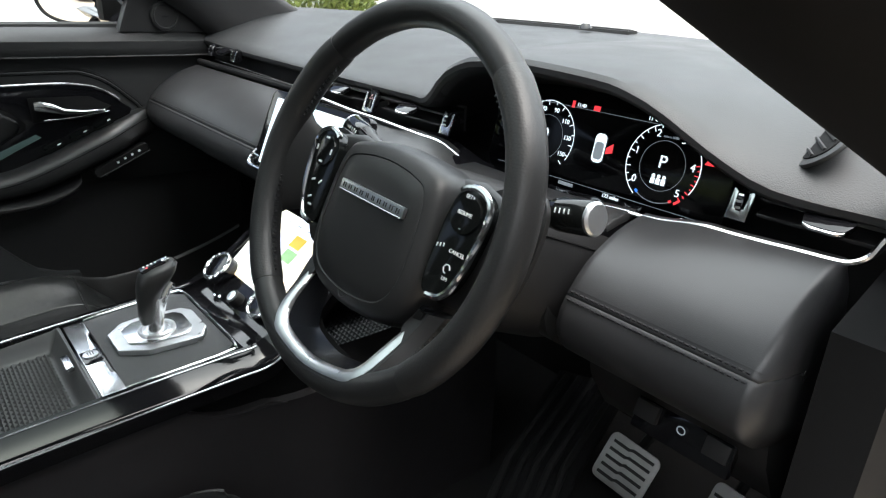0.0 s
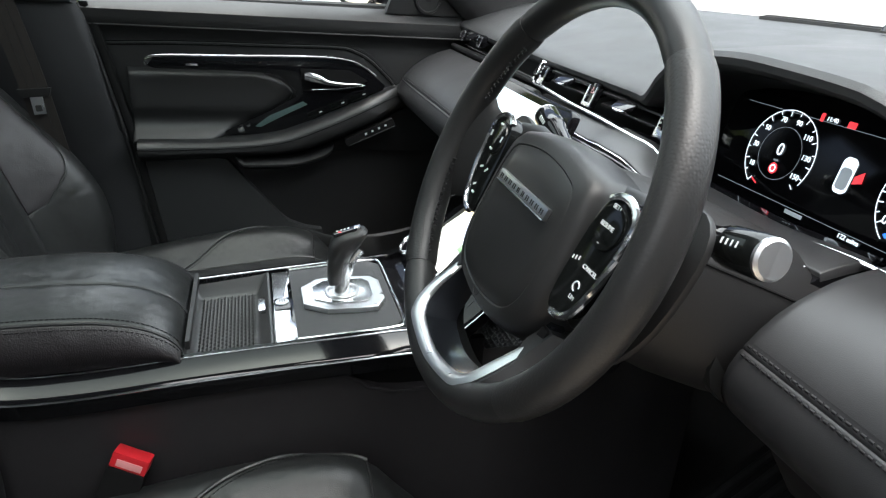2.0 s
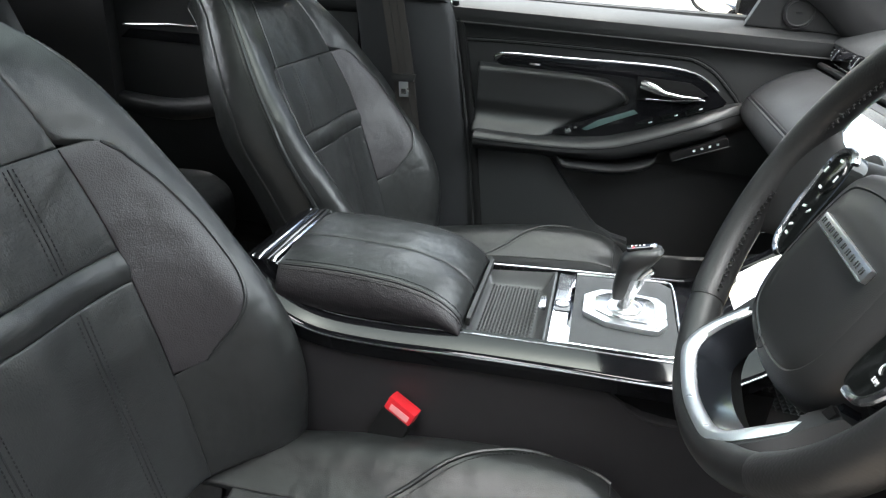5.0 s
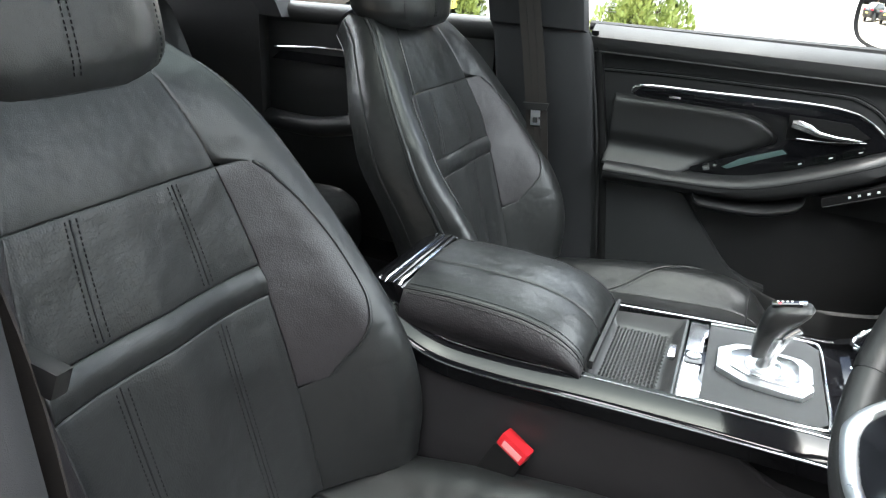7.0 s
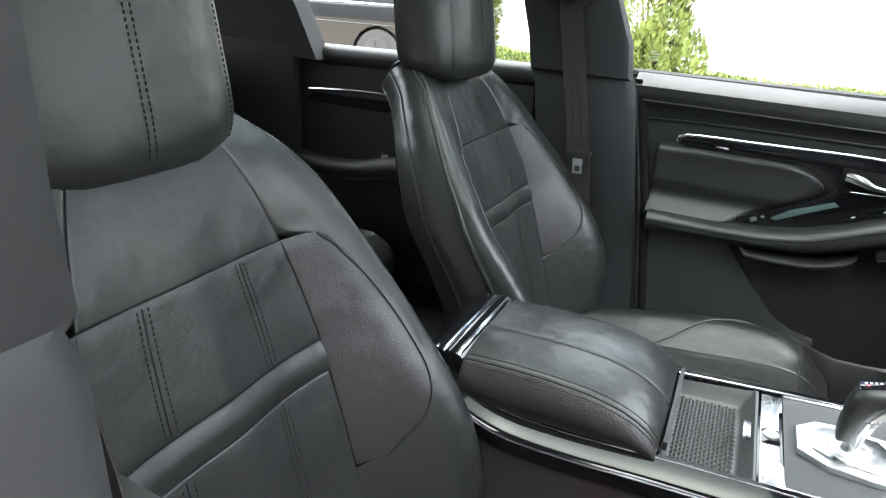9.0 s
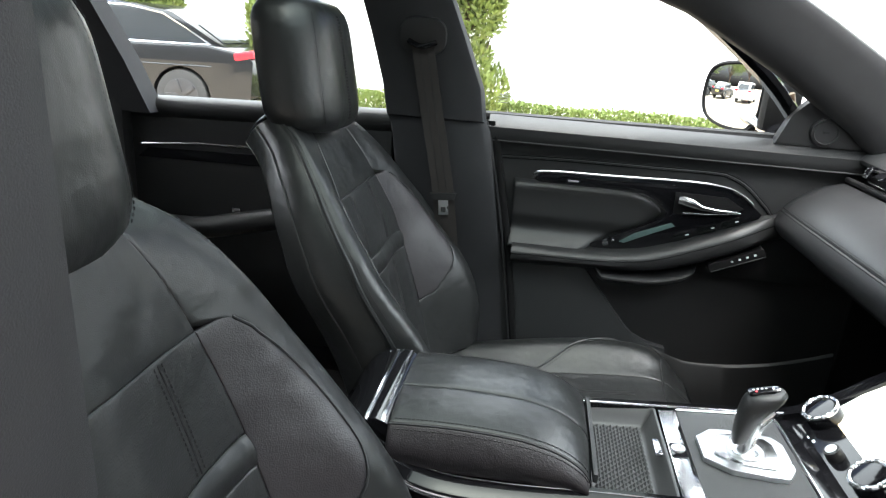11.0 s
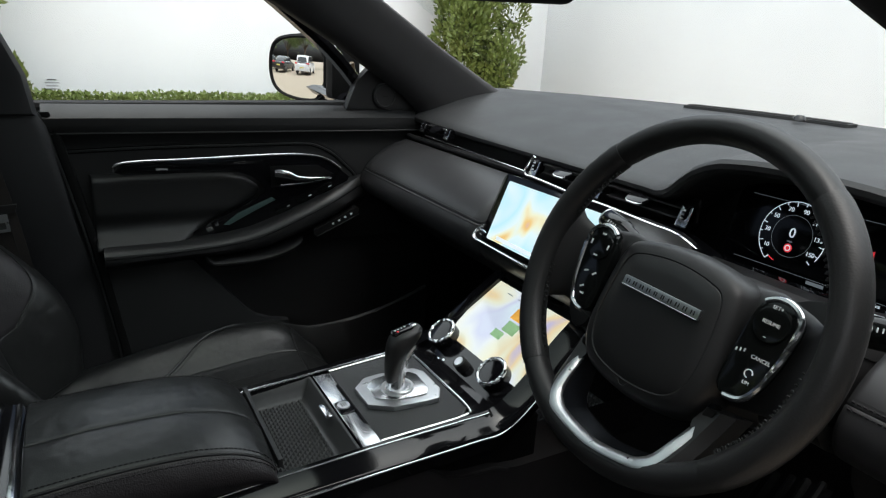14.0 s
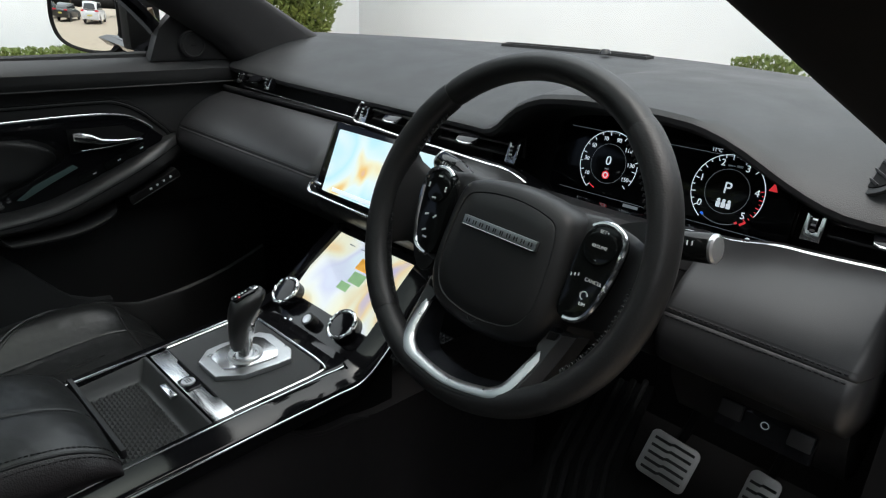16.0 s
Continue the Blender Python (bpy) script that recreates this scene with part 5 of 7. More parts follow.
    for k in range(3):
        part("button_mark", box(0.009, 0.0012, 0.0004, D @ at(0.001, 0.0155 - 0.003 * k, 0.0041), 0.0001), PLASTIC, bt)
    # sunk tray with sloping sides and a mat of raised diamonds
    T = basis((0, -0.14, 0.8), (1, 0, 0), (0, 1, 0.07))
    well = []
    for inset, depth in ((0.0, -0.006), (0.0, -0.001), (0.001, 0.0), (0.0035, 0.0), (0.0045, -0.001), (0.010, -0.012), (0.0165, -0.022), (0.0195, -0.0255), (0.024, -0.0265), (0.050, -0.0265)):
        well.append([T @ Vector((p[0], p[1] - 0.0615, depth)) for p in rounded(0.216 - 2 * inset, 0.119 - 2 * inset, max(0.004, 0.008 - 0.2 * inset))])
    well.append([T @ Vector((0.001 * math.cos(a), -0.0615 + 0.001 * math.sin(a), -0.0265)) for a in [2 * math.pi * k / len(well[0]) for k in range(len(well[0]))]])
    tray = part("storage_tray", finish(loft(well, caps=False)), TRAY, c, "sunk tray with sloping sides")
    b = bmesh.new()
    for j in range(15):
        for i in range(17):
            cx, cy = -0.0835 + 0.0096 * (i + 0.5 * (j % 2)), -0.0955 + 0.0048 * j
            vs = [b.verts.new(T @ Vector((cx + dx, cy + dy, -0.0262))) for dx, dy in ((-0.0041, 0), (0, -0.0041), (0.0041, 0), (0, 0.0041))]
            tip = b.verts.new(T @ Vector((cx, cy, -0.0215)))
            for k in range(4):
                b.faces.new((vs[k], vs[(k + 1) % 4], tip))
    mt = part("diamond_mat", b, MATRUB, tray, "black rubber mat with raised diamonds", False)
    mt["kind"] = "stuff"
    part("tray_latch", box(0.036, 0.009, 0.006, T @ at(0.002, -0.0145, 0.001), 0.0025), CHROME, tray, "chrome finger latch")
    # shift gate and lever
    g = [(-0.026, 0.040), (-0.046, 0.062), (-0.047, 0.085), (-0.037, 0.14), (-0.02, 0.15), (0.035, 0.149), (0.056, 0.136), (0.055, 0.115), (0.047, 0.07), (0.024, 0.040)]
    lv = thing("gear_selector", "black leather gear selector on a silver gate plate", "gear lever")
    part("gate_plate", prism(g, 0.008, D @ at(0, 0, 0.0), 0.002), ALU, lv, "satin aluminium gate plate", False)
    part("gate_well", prism([(x * 0.72, 0.095 + (y - 0.095) * 0.72) for x, y in g], 0.0012, D @ at(0, 0, 0.0088), 0.0004), CHROME, lv)
    part("gate_ring", tube([D @ Vector((0.006 + 0.021 * math.cos(a), 0.094 + 0.021 * math.sin(a), 0.011)) for a in [2 * math.pi * i / 28 for i in range(28)]], 0.003, 8, True), ALU, lv)
    o = D @ Vector((0.006, 0.094, 0.008))
    up = Vector((0.0, 0.05, 1)).normalized()
    part("lever_stem", tube([o, o + up * 0.012, o + up * 0.03, o + up * 0.05], [0.014, 0.0095, 0.011, 0.013], 20), CHROME, lv, "polished lever stem")
    rings = []
    for t, wx, wy, sh in ((0.016, 0.0085, 0.0085, -0.010), (0.026, 0.011, 0.0115, -0.010), (0.042, 0.0125, 0.0135, -0.009), (0.056, 0.0145, 0.0165, -0.006), (0.068, 0.0165, 0.0215, -0.001), (0.078, 0.0175, 0.0245, 0.003), (0.086, 0.0165, 0.0245, 0.005), (0.0915, 0.0125, 0.020, 0.0055), (0.0935, 0.005, 0.010, 0.005)):
        ctr = o + up * t + Vector((0, sh, 0))
        rings.append([ctr + Vector((wx * math.copysign(abs(math.cos(a)) ** 0.75, math.cos(a)), wy * math.copysign(abs(math.sin(a)) ** 0.75, math.sin(a)), 0.28 * wy * math.sin(a))) for a in [2 * math.pi * j / 24 for j in range(24)]])
    part("lever_grip", loft(rings), WHEELSKIN, lv, "black leather grip")
    TP = basis(o + up * 0.0905 + Vector((0, 0.004, 0)), (1, 0, 0), (0, 1, 0.27))
    part("grip_panel", prism(rounded(0.014, 0.034, 0.005), 0.005, TP @ at(0, -0.004, 0.0), 0.0015), GLOSS, lv, "gloss black indicator panel")
    part("release_button", box(0.011, 0.009, 0.004, TP @ at(0, 0.0125, 0.0035), 0.002), CHROME, lv, "chrome release button")
    for k in range(4):
        part("gear_mark", box(0.003, 0.0025, 0.0006, TP @ at(-0.002, -0.014 + 0.005 * k, 0.0051), 0.0001), PRINT, lv)
    part("gear_lamp", cyl(0.0014, 0.0014, 0.0008, TP @ at(0.0035, -0.012, 0.0051), 10), G_RED, lv)
    side = [o + up * 0.028 + Vector((0.0, 0.004, 0)), o + up * 0.05 + Vector((0.0, 0.010, 0)), o + up * 0.066 + Vector((0.0, 0.021, 0))]
    part("grip_trim", tube(smooth_path(side, 4), 0.0075, 10), CHROME, lv, "silver front of the grip")
    # armrest
    a = thing("armrest", "black leather padded armrest with stitched edges", "armrest")
    half = 0.099

    def top_f(u, v):
        y = linear([(0.0, -0.505), (0.70, -0.33), (0.80, -0.30), (0.88, -0.277), (0.94, -0.260), (0.975, -0.251), (1.0, -0.248)], v)
        roll = soft([(0.0, 0.0), (0.68, 0.0), (0.80, 0.0045), (0.88, 0.012), (0.94, 0.023), (0.975, 0.034), (1.0, 0.046)], v)
        z = 0.850 + 0.008 * math.sin(math.pi * min(1, v + 0.1)) - roll
        return Vector((u * half, y, z - 0.011 * abs(u) ** 3))

    def side_f(u, v, s):
        """u along, v down the side."""
        p = top_f(s, u)
        zb = lerp(0.778, 0.783, u)
        return Vector((p.x + s * 0.014 * math.sin(math.pi * min(1, v)) , p.y - 0.004 * v * sstep(0.8, 1, u), lerp(p.z, zb, v)))

    part("pad_panel", patch(top_f, -1.0, 0.2, 0.0, 1.0, 14, 40, 0.0024, 0.0035, ref=(0, 0, 1)), LEATHER, a, "black leather top panel")
    part("pad_panel", patch(top_f, 0.2, 1.0, 0.0, 1.0, 12, 40, 0.0024, 0.0035, ref=(0, 0, 1)), LEATHER, a, "black leather top panel")
    for s in (-1, 1):
        part("side_pad", patch(lambda u, v, s=s: side_f(u, v, s), 0.0, 1.0, 0.0, 1.0, 40, 8, 0.0022, 0.0035, ref=(s, 0, 0)), BOLSTER, a, "grained leather side panel")
        part("stitching", stitches([side_f(i / 50, 0.09, s) + Vector((s * 0.001, 0, 0.0005)) for i in range(1, 50)], r=0.0009), STITCH, a)
        part("stitching", stitches([top_f(s * 0.93, i / 50) + Vector((0, 0, 0.0006)) for i in range(1, 50)], r=0.0009), STITCH, a)
        part("edge_seam", tube([top_f(s, i / 50) + Vector((0, 0, -0.0012)) for i in range(51)], 0.0013, 6), STITCH, a)
    part("centre_seam", tube([top_f(0.2, i / 50) + Vector((0, 0, -0.0016)) for i in range(51)], 0.0014, 6), STITCH, a)
    part("front_pad", loft([[top_f(-1 + 2 * i / 16, 1) for i in range(17)], [top_f(-1 + 2 * i / 16, 1) + Vector((0, 0.003, -0.012)) for i in range(17)], [Vector((top_f(-1 + 2 * i / 16, 1).x, -0.25, 0.785)) for i in range(17)]], closed=False), LEATHER, a)
    part("core", box(0.18, 0.20, 0.04, at(0, -0.40, 0.805), 0.005), PLASTIC, a)
    part("front_catch", box(0.19, 0.006, 0.012, at(0, -0.243, 0.803), 0.002), PLASTIC, a)
    # rear crown of the console
    k = thing("console_rear_trim", "gloss black console end with two chrome strips", "trim")
    part("crown", loft([[(-0.098, y, z), (0.098, y, z), (0.1, y, z - 0.06), (-0.1, y, z - 0.06)] for y, z in ((-0.506, 0.838), (-0.52, 0.844), (-0.545, 0.842), (-0.57, 0.828), (-0.59, 0.80))]), GLOSS, k)
    for y, z, r in ((-0.513, 0.8445, 0.0036), (-0.534, 0.8445, 0.0024)):
        part("chrome_strip", tube([(-0.098, y, z - 0.004), (-0.09, y, z), (0.09, y, z), (0.098, y, z - 0.004)], r, 8), CHROME, k)


build_console()


# ---------------- seats ----------------
def catmull(keys, t):
    n = len(keys) - 1
    s = max(0.0, min(n - 1e-9, t * n))
    i = int(s)
    f = s - i
    p0, p1, p2, p3 = keys[max(0, i - 1)], keys[i], keys[i + 1], keys[min(n, i + 2)]
    return tuple(0.5 * (2 * b + (c - a) * f + (2 * a - 5 * b + 4 * c - d) * f * f + (3 * b - a - 3 * c + d) * f ** 3) for a, b, c, d in zip(p0, p1, p2, p3))


BACK_W = [(0.60, 0.96), (0.75, 1.0), (0.92, 1.0), (1.0, 0.90), (1.06, 0.79), (1.11, 0.66), (1.145, 0.53), (1.17, 0.42)]
BACK_R = [(0.60, 0.96), (0.92, 1.0), (1.0, 0.93), (1.04, 0.86), (1.08, 0.75), (1.11, 0.63), (1.14, 0.48), (1.17, 0.34)]
BACK_B = [(0.60, 0.09), (0.66, 0.115), (0.74, 0.12), (0.82, 0.098), (0.90, 0.06), (0.97, 0.036), (1.04, 0.022), (1.11, 0.006), (1.17, -0.01)]


def back_point(u, z):
    """Backrest front: u is 0 at the middle, +-1 on the rear edge of a side."""
    a = abs(u)
    w, wr, b = soft(BACK_W, z), soft(BACK_R, z), soft(BACK_B, z)
    keys = [(0.0, 0.0), (0.07, -0.06 * b), (0.118, 0.0), (0.140, 0.08 * b), (0.172, 0.42 * b), (0.205, 0.85 * b), (0.234, b), (0.256, 0.93 * b), (0.267, 0.55 * b - 0.01), (0.266, 0.1 * b - 0.03), (0.256, -0.072), (0.236, -0.112)]
    x, d = catmull(keys, a)
    y0 = -0.626 - 0.30 * (z - 0.9) - 0.35 * max(0, z - 1.05) ** 1.5
    roundtop = -0.8 * max(0, z - 1.12) ** 1.3
    yy = y0 + d + roundtop
    return x * lerp(w, wr, sstep(0.7, 0.95, a)) * math.copysign(1, u), yy, z + (0.25 + (0.7 * sstep(1.02, 1.15, z) if d < 0 else 0.0)) * d


def cush_point(u, y):
    a = abs(u)
    hb = soft([(-0.6, 0.02), (-0.4, 0.042), (-0.2, 0.055), (-0.08, 0.046), (-0.02, 0.03), (0.03, 0.01)], y)
    w = soft([(-0.6, 0.93), (-0.3, 1.0), (-0.1, 0.98), (-0.02, 0.93), (0.03, 0.84)], y)
    z0 = soft([(-0.6, 0.585), (-0.45, 0.585), (-0.2, 0.612), (-0.06, 0.628), (-0.01, 0.618), (0.03, 0.575)], y)
    keys = [(0.0, 0.0), (0.07, -0.003), (0.118, 0.002), (0.142, 0.008), (0.172, 0.5 * hb), (0.2, 0.9 * hb), (0.225, hb), (0.248, 0.85 * hb - 0.003), (0.262, 0.3 * hb - 0.02), (0.266, -0.05), (0.262, -0.09), (0.25, -0.13)]
    x, d = catmull(keys, a)
    drop = min(1, max(0, (y + 0.02) / 0.05))
    return x * w * math.copysign(1, u), y, z0 + d * (1 - 0.3 * drop)


PANEL_U = 3 / 11
SEAT_YOKE, SEAT_R1, SEAT_R0 = 1.022, 0.903, 0.866


def build_seat(name, label, cx, turn=1):
    s = thing(name, label, "car seat", group="front seats")
    V = lambda p: Vector((cx + p[0], p[1], p[2]))

    def B(u, z):
        p = back_point(u, z)
        lean = -(0.01 + 0.2 * max(0, z - 0.95)) if cx < 0 else 0.0
        return V((p[0], p[1] + lean, p[2]))
    part("yoke", patch(lambda u, z: B(u, z), -PANEL_U, PANEL_U, SEAT_YOKE, 1.165, 30, 14, ref=(0, 1, 0.4)), LEATHER, s, "smooth leather shoulder panel")
    pu = PANEL_U
    part("upper_panel", patch(lambda u, z: B(u, z), -pu, pu, SEAT_R1, SEAT_YOKE, 24, 12, ref=(0, 1, 0.4)), LEATHER_PERF, s, "perforated leather centre panel")

    def roll(u, z):
        k = (z - SEAT_R0) / (SEAT_R1 - SEAT_R0)
        return B(u, z) + Vector((0, 0.0048 * math.sin(math.pi * max(0, min(1, k))), 0.002 * math.sin(math.pi * max(0, min(1, k)))))
    part("cross_roll", patch(roll, -pu, pu, SEAT_R0, SEAT_R1, 24, 8, ref=(0, 1, 0.4)), LEATHER, s, "padded leather cross roll")
    part("lower_panel", patch(lambda u, z: B(u, z), -pu, pu, 0.60, SEAT_R0, 24, 18, ref=(0, 1, 0.4)), LEATHER_PERF, s, "perforated leather centre panel")
    uc_keys = [(0.60, 0.30), (0.735, 0.30), (0.77, 0.40), (0.81, 0.485), (0.86, 0.51), (0.93, 0.50), (0.99, 0.465), (1.022, 0.40)]
    TOPZ = 1.165

    def flank(sg, t, z):
        """Side of the backrest from the front edge (t = 0) to the rear (t = 1)."""
        e = B(sg * 0.70, z)
        deep = 0.128 - 0.062 * sstep(0.86, TOPZ + 0.04, z)
        low = 0.050 * sstep(0.98, TOPZ, z)
        return e + Vector((sg * (0.012 * math.sin(math.pi * t) - 0.022 * t), -deep * t, -low * t * t))
    for sg in (-1, 1):
        uc = lambda z: soft(uc_keys, z) if z < 1.0 else linear(uc_keys, z)
        ub = lambda z: pu if z < 0.745 else (uc(z) if z < 1.018 else lerp(0.40, pu, sstep(1.018, 1.03, z)))
        part("bolster_insert", patch(lambda t, z: B(sg * lerp(pu, uc(z), t), z), 0.0, 1.0, 0.745, SEAT_YOKE, 14, 18, ref=(0, 1, 0.4)), BOLSTER, s, "grained leather bolster insert")
        part("side_bolster", patch(lambda t, z: B(sg * lerp(ub(z), 0.70, t), z), 0.0, 1.0, 0.60, TOPZ, 20, 64, ref=(0, 1, 0.4)), LEATHER, s, "smooth leather side bolster")
        pth = [B(sg * (uc(z) + 0.001), z) for z in [0.748 + 0.27 * i / 30 for i in range(31)]]
        part("piping", tube(pth, 0.0018, 6), LEATHER, s)
        n = 220
        edge = [B(sg * 0.70, 0.61 + (TOPZ - 0.61) * i / n) for i in range(n + 1)]
        part("edge_piping", tube(edge, [0.0034 + 0.0009 * (i % 2) for i in range(n + 1)], 6), LEATHER, s, "gathered leather edge seam")
        zs = [0.62 + 0.535 * i / 60 for i in range(61)]
        part("stitching", stitches([B(sg * 0.675, z) + Vector((0, 0.0008, 0)) for z in zs], r=0.0008), STITCH, s)
        part("stitching", stitches([flank(sg, 0.075, z) + Vector((sg * 0.0006, 0, 0)) for z in zs], r=0.0008), STITCH, s)
        part("flank", patch(lambda t, z: flank(sg, t, z), 0.0, 0.60, 0.60, TOPZ, 12, 40, 0.0012, 0.003, ref=(sg, 0, 0)), LEATHER, s, "smooth leather seat flank")
        part("rear_flank", patch(lambda t, z: flank(sg, t, z), 0.60, 1.0, 0.60, TOPZ, 8, 40, 0.0012, 0.003, ref=(sg, 0, 0)), LEATHER, s, "smooth leather rear flank")
        part("flank_seam", stitches([flank(sg, 0.57, z) + Vector((sg * 0.0006, 0, 0)) for z in zs], r=0.0007), STITCH, s)
    # rows of stitching on the centre panels
    for u in (-0.088, 0.088):
        for z0, z1 in ((SEAT_R1 + 0.004, SEAT_YOKE - 0.004), (0.62, SEAT_R0 - 0.004)):
            zs = [z0 + (z1 - z0) * i / 20 for i in range(21)]
            part("panel_seam", tube([B(u, z) + Vector((0, 0.0002, 0)) for z in zs], 0.0011, 6), STITCH, s)
            for du in (-0.0095, 0.0095):
                part("panel_stitching", stitches([B(u + du, z) + Vector((0, 0.0006, 0)) for z in zs], r=0.0009), STITCH, s)
    # back shell and rounded shoulder
    shell = []
    for i in range(24):
        z = 0.58 + (TOPZ - 0.58) * i / 23
        l, r = flank(-1, 1, z), flank(1, 1, z)
        shell.append([l.lerp(r, k / 10) + Vector((0, -0.02 * math.sin(math.pi * k / 10), 0)) for k in range(11)])
    part("back_shell", loft(shell, closed=False), LEATHER, s, "plain black seat back")
    topr = []
    for k in range(11):
        t = k / 10
        row = []
        for i in range(33):
            q = -1 + 2 * i / 32
            p, sg = B(0.70 * q, TOPZ), (1 if q > 0 else -1)
            f = flank(sg, t, TOPZ) - B(sg * 0.70, TOPZ)
            row.append(Vector((p.x + f.x * abs(q), p.y + f.y, p.z + f.z * (0.55 + 0.45 * q * q) + 0.012 * math.sin(math.pi * t) * (1 - 0.6 * q * q))))
        topr.append(row)
    part("top_cap", loft(topr, closed=False), LEATHER, s, "rounded leather shoulder")
    # headrest
    rings = []
    hc = Vector((cx + (0.004 if cx < 0 else 0.010), -0.782 + (0.0 if cx < 0 else 0.020), 1.238 if cx < 0 else 1.222))
    N = 40
    for k in range(17):
        t = -1 + 2 * k / 16
        q = math.copysign(abs(t) ** 0.9, t)
        zz = 0.118 * q
        sc = max(0.02, (1 - abs(t) ** 5.5)) ** 0.36
        wx, wy = (0.138 if cx < 0 else 0.146) * sc * (1 - 0.05 * t), 0.064 * sc
        ring = []
        for j in range(N):
            a = 2 * math.pi * j / N
            ca, sa = math.cos(a), math.sin(a)
            ring.append(hc + Vector((wx * math.copysign(abs(ca) ** 0.62, ca), wy * math.copysign(abs(sa) ** 0.72, sa) - 0.16 * zz - 0.012 * ca * ca, zz)))
        rings.append(ring)
    hr = part("headrest", loft(rings), LEATHER, s, "padded leather headrest")
    for j in (6, 10, 14):
        for dj in (-0.0035, 0.0035):
            part("headrest_stitching", stitches([rings[k][j] + Vector((dj, 0.0006, 0)) for k in range(2, 15)], r=0.0009), STITCH, hr)
    for sg in (-1, 1):
        part("headrest_post", tube([(hc.x + sg * 0.081, hc.y, 1.20), (hc.x + sg * 0.081, hc.y + 0.02, 1.10)], 0.006, 10), CHROME, s)
        part("post_collar", cyl(0.021, 0.019, 0.012, at(hc.x + sg * 0.081, hc.y + (0.040 if cx > 0 else 0.012), 1.122 if cx > 0 else 1.130, 20), 24, 0.003), CHROME, s)
    # cushion
    C = lambda u, y: V(cush_point(u, y))
    part("cushion_panel", patch(C, -pu, pu, -0.50, -0.035, 22, 24, ref=(0, 0, 1)), LEATHER_PERF, s, "perforated leather cushion panel")
    part("thigh_panel", patch(C, -pu, pu, -0.035, 0.028, 22, 8, ref=(0, 0, 1)), LEATHER, s, "smooth leather thigh panel")
    for sg in (-1, 1):
        part("cushion_bolster", patch(lambda t, y: C(sg * lerp(pu, 0.72, t), y), 0.0, 1.0, -0.58, 0.028, 20, 26, ref=(0, 0, 1)), LEATHER, s, "smooth leather cushion bolster")
        part("cushion_flank", patch(lambda t, y: C(sg * lerp(0.72, 1.0, t), y), 0.0, 1.0, -0.58, 0.028, 8, 26, ref=(sg, 0, 0)), LEATHER, s)
        part("cushion_piping", tube([C(sg * 0.72, y) for y in [-0.5 + 0.525 * i / 40 for i in range(41)]], 0.0022, 6), LEATHER, s)
        welt = lambda y: soft([(-0.38, 0.20), (-0.308, 0.29), (-0.221, 0.49), (-0.132, 0.63), (-0.073, 0.68), (-0.034, 0.60)], y)
        ys = [-0.37 + 0.336 * i / 50 for i in range(51)]
        part("cushion_welt", tube([C(sg * welt(y), y) + Vector((0, 0, 0.0008)) for y in ys], 0.0032, 8), LEATHER, s, "rolled welt along the bolster")
        part("welt_stitching", stitches([C(sg * (welt(y) - 0.03), y) + Vector((0, 0, 0.0006)) for y in ys], r=0.0009), STITCH, s)
        part("corner_seam", tube([C(sg * u, -0.035) + Vector((0, 0, 0.0003)) for u in [0.60 + 0.4 * i / 10 for i in range(11)]], 0.0016, 6), STITCH, s)
    front = [C(-1 + 2 * i / 30, 0.029) for i in range(31)]
    part("cushion_front", loft([front, [p + Vector((0, 0.004, -0.03)) for p in front], [Vector((p.x, p.y - 0.04, 0.47)) for p in front]], closed=False), LEATHER, s)
    for u in (-0.108, 0.108):
        part("cushion_seam", tube([C(u, y) + Vector((0, 0, 0.0002)) for y in [-0.48 + 0.38 * i / 20 for i in range(21)]], 0.0014, 6), STITCH, s)
        for du in (-0.0095, 0.0095):
            part("cushion_stitching", stitches([C(u + du, y) + Vector((0, 0, 0.0006)) for y in [-0.48 + 0.37 * i / 20 for i in range(21)]], r=0.0009), STITCH, s)
    part("cross_seam", tube([C(-0.60 + 1.2 * i / 24, -0.035) + Vector((0, 0, 0.0003)) for i in range(25)], 0.0016, 6), STITCH, s)
    part("seat_base", box(0.44, 0.46, 0.10, at(cx, -0.27, 0.50), 0.02), PLASTIC, s)
    for sg in (-1, 1):
        part("seat_rail", box(0.03, 0.5, 0.03, at(cx + sg * 0.18, -0.25, 0.455), 0.005), PLASTIC, s)
    return s


build_seat("driver_seat", "black perforated leather sports seat with raised bolsters", 0.39)
build_seat("passenger_seat", "black perforated leather sports seat beside the console", -0.39)


def build_buckle():
    b = thing("seat_belt_buckle", "black seat belt buckle with red release button", "seat belt buckle")
    up = Vector((-0.12, 0.42, 1)).normalized()
    top = Vector((0.140, -0.311, 0.680))
    M = basis(top, (0.25, 0.9, -0.35), up)
    part("buckle_body", prism(rounded(0.046, 0.086, 0.006), 0.024, M @ at(0, -0.052, -0.012), 0.004), SHADE, b)
    part("release_button", box(0.043, 0.020, 0.021, M @ at(0, 0.0, 0.0), 0.003), RED, b, "red release button")
    part("press_window", box(0.030, 0.009, 0.0008, M @ at(0.001, -0.002, 0.0107), 0.0002), mat("faded_red", (0.8, 0.34, 0.34), 0.4), b, "pale red press window")
    for k in range(3):
        part("moulded_mark", box(0.022 - 0.004 * k, 0.0025, 0.0006, M @ at(0, -0.050 - 0.007 * k, 0.0122), 0.0002), RUBBER, b)
    part("buckle_stalk", tube([top - up * 0.17, top - up * 0.085], 0.017, 12, flat=0.5), PLASTIC, b)


build_buckle()


